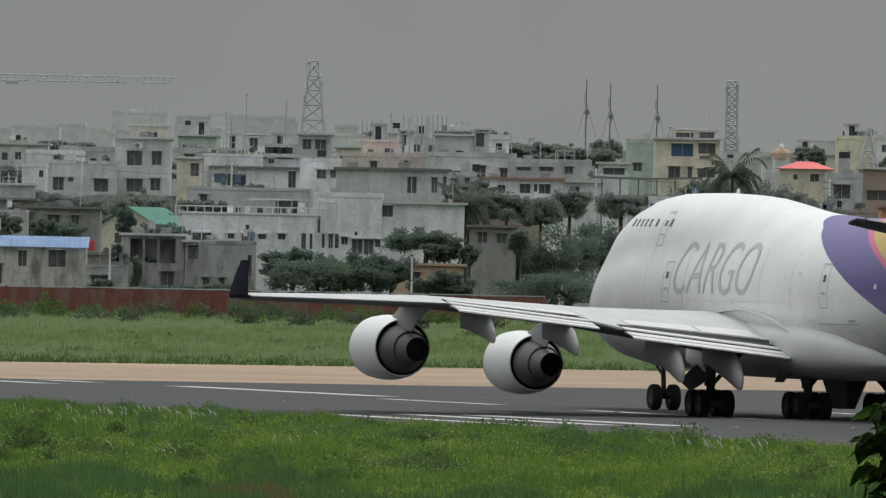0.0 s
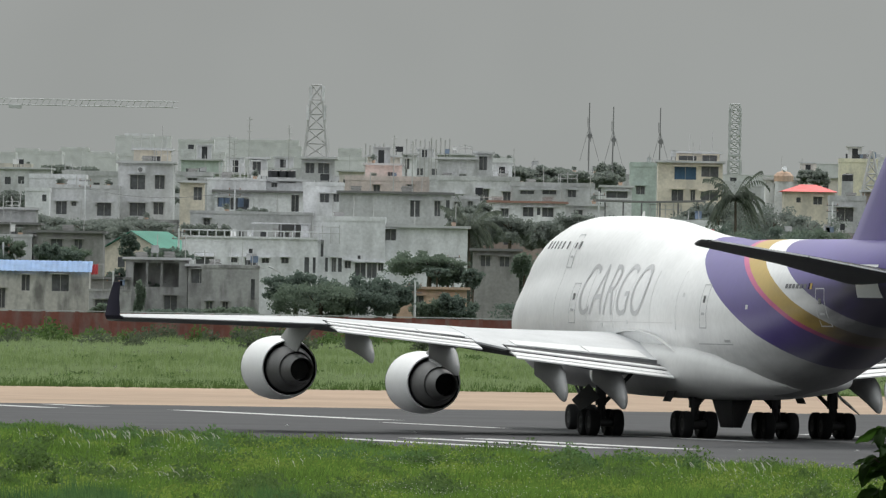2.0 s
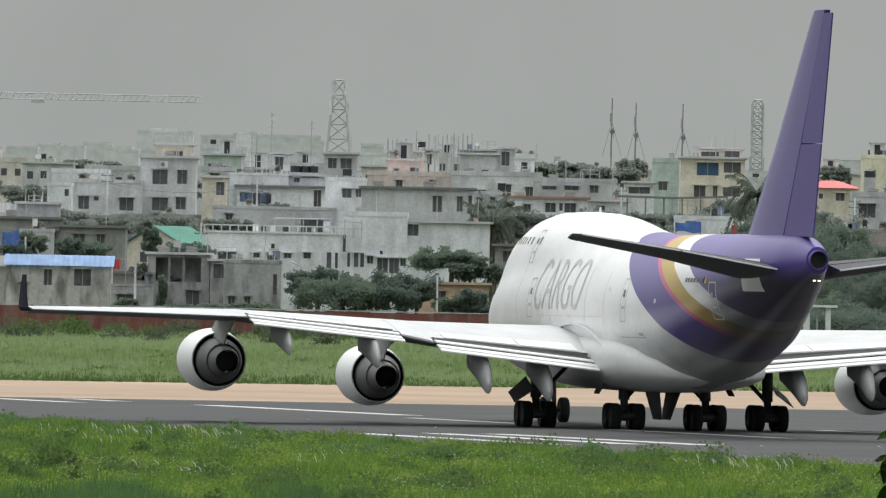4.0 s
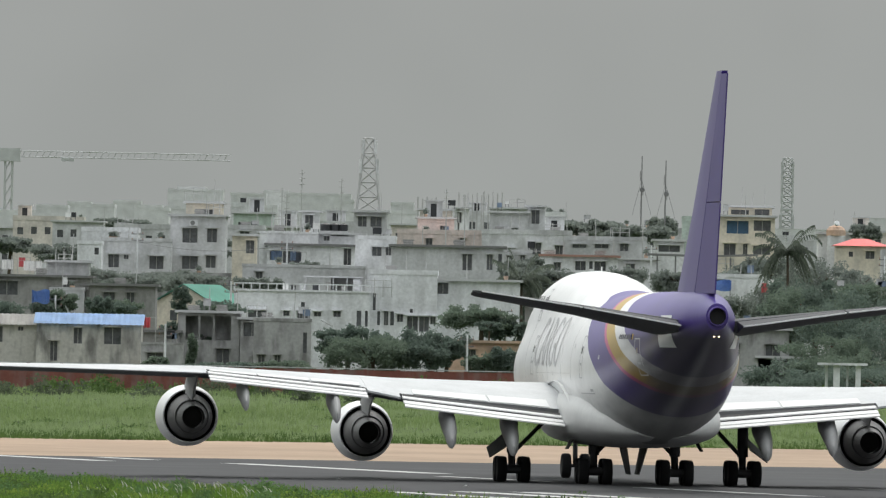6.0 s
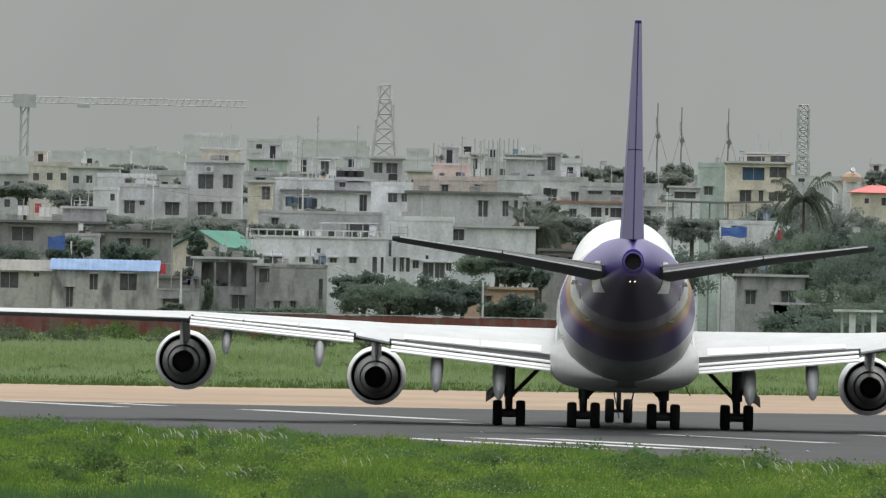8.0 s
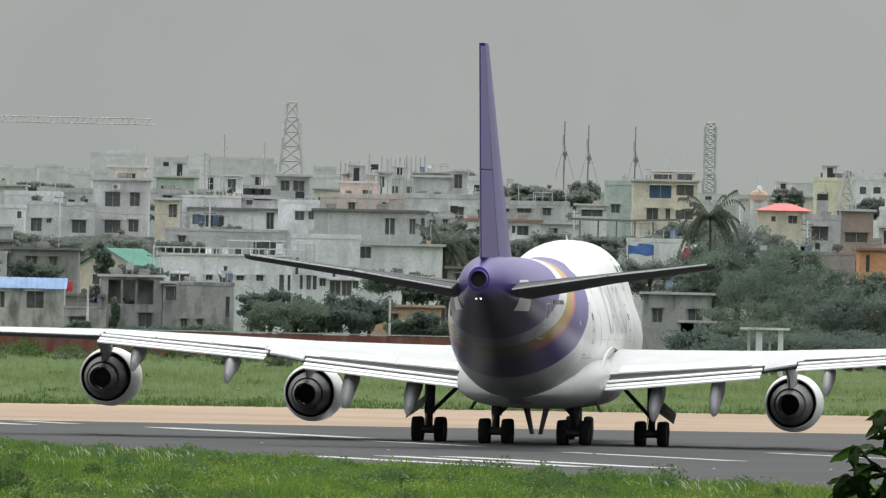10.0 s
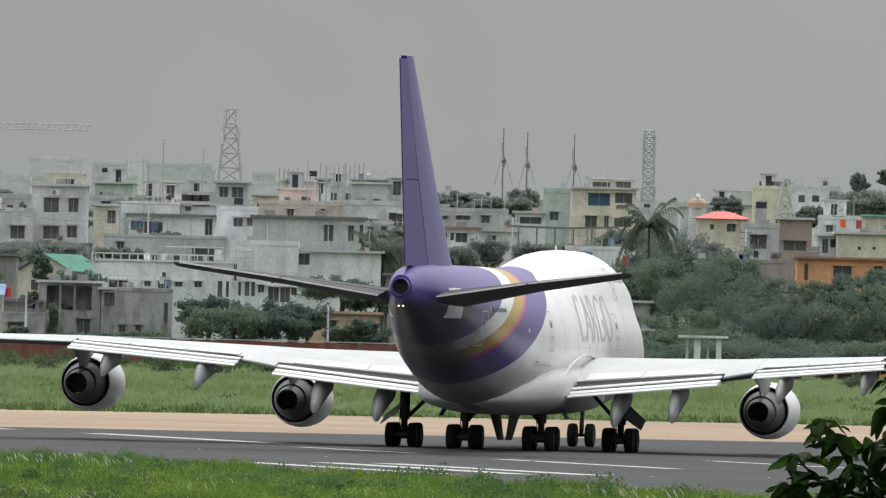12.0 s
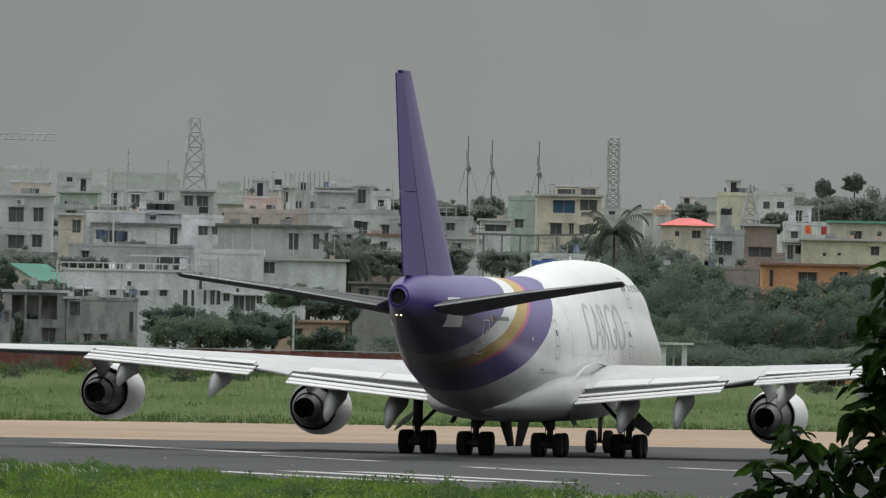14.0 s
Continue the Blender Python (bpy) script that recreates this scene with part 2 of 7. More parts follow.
def box(bm, x0, x1, y0, y1, z0, z1, mi=0):
    v = [bm.verts.new(p) for p in ((x0, y0, z0), (x1, y0, z0), (x1, y1, z0), (x0, y1, z0), (x0, y0, z1), (x1, y0, z1), (x1, y1, z1), (x0, y1, z1))]
    for q in ((3, 2, 1, 0), (4, 5, 6, 7), (0, 1, 5, 4), (1, 2, 6, 5), (2, 3, 7, 6), (3, 0, 4, 7)):
        bm.faces.new([v[i] for i in q]).material_index = mi
    return bm


def tube(bm, p0, p1, r0, r1=None, n=8, mi=0):
    p0, p1 = Vector(p0), Vector(p1)
    r1 = r0 if r1 is None else r1
    q = (p1 - p0).to_track_quat("Z", "Y")
    rings = []
    for p, r in ((p0, r0), (p1, r1)):
        rings.append([bm.verts.new(p + q @ Vector((r * math.cos(a), r * math.sin(a), 0))) for a in (math.tau * i / n for i in range(n))])
    for i in range(n):
        j = (i + 1) % n
        bm.faces.new((rings[0][i], rings[0][j], rings[1][j], rings[1][i])).material_index = mi
    bm.faces.new(rings[0][::-1]).material_index = mi
    bm.faces.new(rings[1]).material_index = mi
    return bm


def loft(bm, rings, caps=True, mi=0):
    vs = [[bm.verts.new(p) for p in r] for r in rings]
    n = len(vs[0])
    for a, b in zip(vs, vs[1:]):
        for i in range(n):
            j = (i + 1) % n
            bm.faces.new((a[i], a[j], b[j], b[i])).material_index = mi
    if caps:
        bm.faces.new(vs[0][::-1]).material_index = mi
        bm.faces.new(vs[-1]).material_index = mi
    bmesh.ops.recalc_face_normals(bm, faces=bm.faces)
    return bm


def revolve(bm, profile, axis_x, axis_z, n=40, mi=0, closed=False):
    """Profile of (y, radius) turned about a line along y."""
    rings = [[Vector((axis_x + r * math.cos(a), y, axis_z + r * math.sin(a))) for a in (math.tau * i / n for i in range(n))] for y, r in profile]
    vs = [[bm.verts.new(p) for p in r] for r in rings]
    if closed:
        vs.append(vs[0])
    for a, b in zip(vs, vs[1:]):
        for i in range(n):
            j = (i + 1) % n
            bm.faces.new((a[i], a[j], b[j], b[i])).material_index = mi
    if not closed:
        bm.faces.new(vs[0][::-1]).material_index = mi
        bm.faces.new(vs[-1]).material_index = mi
    bmesh.ops.recalc_face_normals(bm, faces=bm.faces)
    return bm


# ---------------------------------------------------------------- ground
def rise(y):
    """Height of the ground: level round the runway, then up a gentle slope to the town."""
    return float(np.interp(y, (0, 860, 1240, 1700, 2600, 4800), (0, 0, 1.75, 3.0, 6.0, 10.0)))


M["soil"] = mat("grassy_soil", (0.05, 0.08, 0.02), 0.95, var=0.35, scale=0.25, bump=0.05)
M["asphalt"] = mat("asphalt", (0.058, 0.058, 0.061), 0.9, var=0.3, scale=0.28, bump=0.004, spec=0.2)
M["sand"] = mat("sandy_shoulder", (0.35, 0.26, 0.19), 0.95, var=0.3, scale=0.11, spec=0.2)
M["line"] = mat("runway_marking", (0.50, 0.50, 0.49), 0.8, var=0.2, scale=2)

bm = bmesh.new()
ys = [-300, 0, 200, 860, 1000, 1100, 1240, 1450, 1700, 2100, 2600, 4800]
rows = [[bm.verts.new((x, y, rise(y) - 0.02)) for x in (-1500, 1500)] for y in ys]
for a, b in zip(rows, rows[1:]):
    bm.faces.new((a[0], a[1], b[1], b[0]))
tagged(part("ground", bm, M["soil"]), "green grassy airfield ground", "ground", kind="structure")



def sheet(name, pts, z, material, label, category, thick=0.0):
    bm = bmesh.new()
    face = bm.faces.new([bm.verts.new((x, y, z)) for x, y in pts])
    bm.normal_update()
    if face.normal.z < 0:
        face.normal_flip()
    bmesh.ops.triangulate(bm, faces=bm.faces[:])
    return tagged(part(name, bm, material), label, category, kind="structure")


def near_edge(x):
    return 526.0 - 2.99 * x


sheet("pavement", ((-420, 736), (-29, 805), (-12, 822), (30, 862), (420, 900), (420, 760), (31, 716), (0, 690), (-25, 678), (-420, 600)), 0.004, M["sand"], "bare sandy strip beside the runway", "shoulder")
sheet("road", ((-58, 653), (66, 290), (420, 290), (420, 756), (31, 714), (0, 688), (-25, 676), (-58, 664)), 0.02, M["asphalt"], "grey asphalt runway with worn white markings", "runway")


# ---------------------------------------------------------------- cargo aircraft
# Stations s run aft from the nose, yl to the aircraft's left, z up from the ground.
def at(s, yl, z):
    return Vector((-yl, 33.4 - s, z))


ST = (0, 0.6, 1.6, 3, 5, 8, 12, 44, 49, 54, 59, 63, 66, 68.6)
HALF = (0.08, 0.95, 1.65, 2.25, 2.8, 3.16, 3.25, 3.25, 3.1, 2.72, 2.08, 1.5, 1.02, 0.5)
LOW = (4.5, 3.7, 3.15, 2.7, 2.35, 2.1, 2.0, 2.0, 2.4, 3.3, 4.6, 5.8, 6.7, 7.3)
HIGH = (4.65, 5.5, 6.2, 6.9, 7.6, 8.35, 8.9, 9.08, 9.08, 9.08, 9.1, 9.1, 8.95, 8.5)
DECK_S = (2.0, 3, 4.5, 6.5, 9, 12, 17, 21.7, 24.5, 27, 30, 33, 35.5)
DECK_Z = (5.5, 6.8, 8.1, 9.25, 9.95, 10.17, 10.2, 10.1, 9.96, 9.73, 9.4, 9.13, 8.95)


def body_radius(s, th):
    """Middle height of the body at station s and its radius at the angle th from straight up."""
    w, zb, zt = (float(np.interp(s, ST, q)) for q in (HALF, LOW, HIGH))
    zc, hh, sn, c = (zb + zt) / 2, (zt - zb) / 2, math.sin(th), math.cos(th)
    r = 1 / math.sqrt((sn / w) ** 2 + (c / hh) ** 2)
    if DECK_S[0] < s < DECK_S[-1]:
        zu, ru = float(np.interp(s, DECK_S, DECK_Z)), min(2.55, w * 0.8)
        cc = zu - ru - zc
        d = ru * ru - (cc * sn) ** 2
        u = max(0.01, cc * c + math.sqrt(d)) if d > 0 else 0.01
        r = (r ** 16 + u ** 16) ** (1 / 16)
    return zc, r


def skin(s, z, side, out=0.0):
    """The point of the body's side at station s and height z; side 1 is the left."""
    zc, _ = body_radius(s, 0)
    lo, hi = 0.0, math.pi
    for _ in range(30):
        th = (lo + hi) / 2
        zc, r = body_radius(s, th)
        if zc + r * math.cos(th) > z:
            lo = th
        else:
            hi = th
    return at(s, side * (r * math.sin(th) + out), z)


def foil(le_s, yl, z, chord, thick, drop=0.0, n=12, cut=1.0):
    """A wing section from its leading edge; drop: how far the trailing edge lies below it; cut: the part of the chord that is kept."""
    up, dn = [], []
    for i in range(n + 1):
        x = 0.5 * (1 - math.cos(math.pi * i / n)) * cut
        t = 5 * thick * (0.2969 * math.sqrt(x) - 0.126 * x - 0.3516 * x * x + 0.2843 * x ** 3 - 0.1036 * x ** 4)
        up.append(at(le_s + x * chord, yl, z - drop * x + (t * 1.15 + 0.01 * x) * chord))
        dn.append(at(le_s + x * chord, yl, z - drop * x - t * 0.85 * chord))
    return up + dn[:0:-1]


def lerp(table, v):
    return float(np.interp(v, *zip(*table)))


WING_LE = ((2.0, 19.6), (3.3, 21.0), (12.0, 28.4), (31.75, 45.7))
WING_TE = ((2.0, 36.0), (3.3, 36.1), (11.3, 37.2), (12.6, 37.6), (20.7, 41.9), (31.75, 49.3))
WING_Z = ((2.0, 3.70), (3.3, 3.85), (12.0, 4.45), (20.75, 4.90), (26.0, 4.96), (32.2, 4.98))
WING_T = ((2.0, 0.125), (12.0, 0.10), (32.2, 0.085))
WING_DROP = ((2.0, 0.83), (3.5, 0.81), (11.25, 0.56), (13.0, 0.34), (20.75, 0.06), (26.0, 0.02), (32.2, -0.04))


def wing_foil(y, side, cut=1.0):
    le, te = lerp(WING_LE, y), lerp(WING_TE, y)
    return foil(le, side * y, lerp(WING_Z, y), te - le, lerp(WING_T, y), lerp(WING_DROP, y), cut=cut)


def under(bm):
    """Gives the faces that look down the second material, with the underside's shade painted in."""
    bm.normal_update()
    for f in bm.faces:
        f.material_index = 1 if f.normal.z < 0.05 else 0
    return bm


def flap_slab(y0, y1, side, s0, s1, dz0, dz1, thick):
    """A slab behind the wing from chord offset s0 to s1, dz below the wing's trailing edge line."""
    bm, rings = bmesh.new(), []
    for y in (y0, (y0 + y1) / 2, y1):
        te, z = lerp(WING_TE, y), lerp(WING_Z, y) - lerp(WING_DROP, y)
        rings.append([at(te + s0, side * y, z + dz0 + thick * 0.3), at(te + s0 + 0.25, side * y, z + dz0 + thick * 0.7), at(te + s1, side * y, z + dz1 + 0.03),
                      at(te + s1, side * y, z + dz1 - 0.03), at(te + s0 + 0.25, side * y, z + dz0 - thick * 0.7), at(te + s0, side * y, z + dz0 - thick * 0.3)])
    return loft(bm, rings)


def pod(profile, x, z, n=40, closed=False):
    """A turned part of an engine pod."""
    return revolve(bmesh.new(), [(y, r * 1.055) for y, r in profile], x, z, n, closed=closed)


def engine(parent, y, side, s_exit, zc):
    """A pod with fan cowl, fan nozzle, core cowl, exhaust nozzle and plug; s_exit is the station of the fan nozzle's lip."""
    x, e = -side * y, 33.4 - s_exit
    cowl = part("engine_cowl", pod([(e + 4.05, 1.06), (e + 4.2, 1.14), (e + 4.1, 1.22), (e + 3.7, 1.31), (e + 2.6, 1.37), (e + 1.4, 1.36), (e + 0.5, 1.28), (e, 1.20), (e + 0.02, 1.15), (e + 0.8, 1.16), (e + 2.0, 1.12), (e + 3.4, 1.05)], x, zc, 48, closed=True), M["white"], parent, "white engine cowl", soft=True)
    part("inlet_lip", pod([(e + 4.06, 1.055), (e + 4.225, 1.14), (e + 4.11, 1.23), (e + 3.9, 1.285), (e + 3.9, 1.20)], x, zc, 48, closed=True), M["steel"], cowl, "bare metal inlet lip", soft=True)
    # ring and added liner are near black: the duct's inner shade as colour
    part("fan_duct", pod([(e + 1.6, 1.13), (e + 1.5, 1.13), (e + 1.5, 0.5), (e + 1.6, 0.5)], x, zc, 40, closed=True), M["slot"], cowl, "dark ring painting the shade inside the fan duct")
    part("duct_liner", pod([(e + 0.03, 1.148), (e + 1.5, 1.145), (e + 1.5, 1.10), (e + 0.03, 1.135)], x, zc, 48, closed=True), M["soot_and_shade"], cowl, "fan duct liner with the duct's shade in its colour", soft=True)
    part("core_cowl", pod([(e + 1.6, 1.0), (e + 0.6, 1.04), (e - 0.2, 1.0), (e - 1.2, 0.78), (e - 1.3, 0.75), (e - 1.3, 0.72), (e + 1.2, 0.6)], x, zc - 0.03, 40, closed=True), M["core"], cowl, "grey metal core cowl", soft=True)
    part("exhaust_nozzle", pod([(e - 0.8, 0.71), (e - 1.3, 0.70), (e - 1.8, 0.61), (e - 2.4, 0.51), (e - 2.4, 0.495), (e - 0.8, 0.52)], x, zc - 0.05, 36, closed=True), M["core"], cowl, "heat-stained exhaust nozzle", soft=True)
    part("exhaust_plug", pod([(e - 0.7, 0.49), (e - 1.7, 0.44), (e - 1.75, 0.2), (e - 1.76, 0.02)], x, zc - 0.05, 24), M["soot_and_shade"], cowl, "sooty exhaust plug", soft=True)
    for k in (40, 95, 150, 210, 330):
        a, bm = radians(k), bmesh.new()
        p = Vector((x + 0.84 * math.cos(a), e - 0.5, zc + 0.84 * math.sin(a)))
        part("core_vent", tube(bm, p + Vector((0, 0.1, 0)), p - Vector((0, 0.1, 0)), 0.05, n=6), M["soot_and_shade"], cowl)
    # pylon from the cowl's crown to the wing's underside
    zw, le = lerp(WING_Z, y), lerp(WING_LE, y)
    bm, rings = bmesh.new(), []
    for s0, s1, z, w in ((s_exit - 2.6, s_exit + 1.5, zc + 0.75, 0.26), (s_exit - 1.7, s_exit + 2.3, zc + 1.25, 0.24), (le - 0.2, max(le + 4.6, s_exit + 3.2), zw - 0.1, 0.21)):
        rings.append([at(s0, side * y, z), at(s0 + 0.5, side * y + w, z), at((s0 + s1) / 2, side * y + w, z), at(s1, side * y + 0.03, z), at(s1, side * y - 0.03, z), at((s0 + s1) / 2, side * y - w, z), at(s0 + 0.5, side * y - w, z)])
    part("pylon", loft(bm, rings), M["fairing"], parent, "pale grey engine pylon", soft=True)


def wheel_mesh():
    bm = bmesh.new()
    prof = ((-0.21, 0.28), (-0.23, 0.44), (-0.225, 0.54), (-0.16, 0.605), (0, 0.62), (0.16, 0.605), (0.225, 0.54), (0.23, 0.44), (0.21, 0.28))
    n = 26
    vs = [[bm.verts.new((x, r * math.cos(math.tau * i / n), r * math.sin(math.tau * i / n))) for i in range(n)] for x, r in prof]
    for a, b in zip(vs, vs[1:]):
        for i in range(n):
            bm.faces.new((a[i], a[(i + 1) % n], b[(i + 1) % n], b[i]))
    for side, ring in ((-1, vs[0]), (1, vs[-1])):
        inner = [bm.verts.new((side * 0.12, v.co.y * 0.45, v.co.z * 0.45)) for v in ring]
        for i in range(n):
            bm.faces.new((ring[i], ring[(i + 1) % n], inner[(i + 1) % n], inner[i])).material_index = 1
        bm.faces.new(inner).material_index = 1
    for k in range(6):
        a = math.tau * k / 6
        for side in (-1, 1):
            tube(bm, (side * 0.12, 0.2 * math.cos(a), 0.2 * math.sin(a)), (side * 0.17, 0.2 * math.cos(a), 0.2 * math.sin(a)), 0.03, n=6, mi=1)
    bmesh.ops.recalc_face_normals(bm, faces=bm.faces)
    smooth(bm, 40)
    me = bpy.data.meshes.new("wheel")
    bm.to_mesh(me)
    bm.free()
    me.materials.append(M["tyre"])
    me.materials.append(M["hub"])
    return me


WHEELS = []


def wheel(me, parent, s, yl):
    ob = new("wheel", me)
    ob.parent = parent
    ob.location = at(s, yl, 0.62)
    WHEELS.append((ob, at(s, yl, 0.62)))
    return ob


def main_gear(parent, me, s, yl, top, lean):
    """A four-wheel bogie under its leg, with side brace, torque links and brake lines."""
    bm = bmesh.new()
    tube(bm, at(s, yl, 0.6), at(s, yl, 1.75), 0.17, n=12)
    tube(bm, at(s, yl, 1.4), at(s - 0.1, yl, top), 0.26, n=12)
    tube(bm, at(s - 0.85, yl, 0.62), at(s + 0.85, yl, 0.62), 0.13, n=10)
    for ds in (-0.735, 0.735):
        tube(bm, at(s + ds, yl - 0.5, 0.62), at(s + ds, yl + 0.5, 0.62), 0.09, n=8)
        tube(bm, at(s + ds, yl - 0.33, 0.62), at(s + ds, yl + 0.33, 0.62), 0.2, n=12)
    gear = part("main_gear", bm, M["strut"], parent, "dark steel bogie leg with four wheels", soft=True)
    part("side_brace", tube(bmesh.new(), at(s, yl, 1.35), at(s - 0.3, yl + lean, top), 0.1, n=8), M["strut"], gear)
    part("drag_brace", tube(bmesh.new(), at(s, yl, 1.3), at(s - 1.6, yl, top), 0.09, n=8), M["strut"], gear)
    bm = bmesh.new()
    tube(bm, at(s + 0.15, yl - 0.12, 0.75), at(s + 0.5, yl - 0.05, 1.15), 0.05, n=6)
    tube(bm, at(s + 0.5, yl - 0.05, 1.15), at(s + 0.15, yl - 0.1, 1.6), 0.05, n=6)
    part("torque_link", bm, M["strut"], gear)
    part("brake_line", tube(bmesh.new(), at(s + 0.25, yl + 0.16, 0.8), at(s + 0.2, yl + 0.22, 1.7), 0.025, n=6), M["strut"], gear)
    for ds in (-0.735, 0.735):
        for dy in (-0.56, 0.56):
            wheel(me, gear, s + ds, yl + dy)
    return gear


def panel(parent, name, pts, material, label=""):
    """A thin plate between four corners, 4 cm thick."""
    bm = bmesh.new()
    a = [Vector(p) for p in pts]
    nrm = (a[1] - a[0]).cross(a[3] - a[0]).normalized() * 0.02
    loft(bm, [[p - nrm for p in a], [p + nrm for p in a]])
    return part(name, bm, material, parent, label)


def skin_patch(parent, name, s0, s1, z0, z1, side, material, out=0.012, ns=1, nz=3, label="", lean=0.0):
    """A thin plate that hugs the body between two stations and two heights."""
    bm, g = bmesh.new(), []
    for i in range(ns + 1):
        row = []
        for j in range(nz + 1):
            z = z0 + (z1 - z0) * j / nz
            row.append(bm.verts.new(skin(s0 + (s1 - s0) * i / ns + lean * (z - z0), z, side, out)))
        g.append(row)
    for i in range(ns):
        for j in range(nz):
            bm.faces.new((g[i][j], g[i + 1][j], g[i + 1][j + 1], g[i][j + 1]))
    ext = bmesh.ops.extrude_face_region(bm, geom=bm.faces[:])
    for v in ext["geom"]:
        if isinstance(v, bmesh.types.BMVert):
            v.co.x -= side * -0.01
    bmesh.ops.recalc_face_normals(bm, faces=bm.faces)
    return part(name, bm, material, parent, label)


def door(parent, s, z0, z1, w, side):
    """A door seen as its seams, with a dark port and handle."""
    t = 0.05
    d = skin_patch(parent, "door", s, s + w, z0, z1, side, M["livery"], 0.006, label="flush body door")
    for a, b, c, e in ((s, s + t, z0, z1), (s + w - t, s + w, z0, z1), (s, s + w, z0, z0 + t), (s, s + w, z1 - t, z1)):
        skin_patch(d, "door_seam", a, b, c, e, side, M["seam"], 0.018)
    skin_patch(d, "port", s + w * 0.35, s + w * 0.65, z0 + (z1 - z0) * 0.58, z0 + (z1 - z0) * 0.74, side, M["window_dark"], 0.02, nz=1)
    skin_patch(d, "door_handle", s + w * 0.3, s + w * 0.75, z0 + (z1 - z0) * 0.3, z0 + (z1 - z0) * 0.36, side, M["seam"], 0.02, nz=1)


def letters(parent, word, side):
    """Slanted grey capitals laid on the body's side."""
    cu = bpy.data.curves.new("lettering", "FONT")
    cu.body, cu.align_x, cu.offset = word, "LEFT", -0.012
    tmp = new("lettering_source", cu)
    me = bpy.data.meshes.new_from_object(tmp.evaluated_get(bpy.context.evaluated_depsgraph_get()))
    bpy.data.objects.remove(tmp)
    bm = bmesh.new()
    bm.from_mesh(me)
    xs, ys = [v.co.x for v in bm.verts], [v.co.y for v in bm.verts]
    x0, x1, y0, y1 = min(xs), max(xs), min(ys), max(ys)
    for v in bm.verts:
        v.co = ((v.co.x - x0) / (x1 - x0), (v.co.y - y0) / (y1 - y0), 0)
    for k in range(1, 10):
        bmesh.ops.bisect_plane(bm, geom=bm.verts[:] + bm.edges[:] + bm.faces[:], plane_co=(0, k / 10, 0), plane_no=(0, 1, 0))
    for v in bm.verts:
        u, w = v.co.x, v.co.y
        z = 5.5 + 2.4 * w
        s = (18.8 + 11.7 * u + 0.5 * w) if side > 0 else (31.4 - 11.7 * u - 0.5 * w)
        v.co = skin(s, z, side, 0.02)
    part("lettering", bm, M["letter"], parent, "grey slanted capitals on the body side")


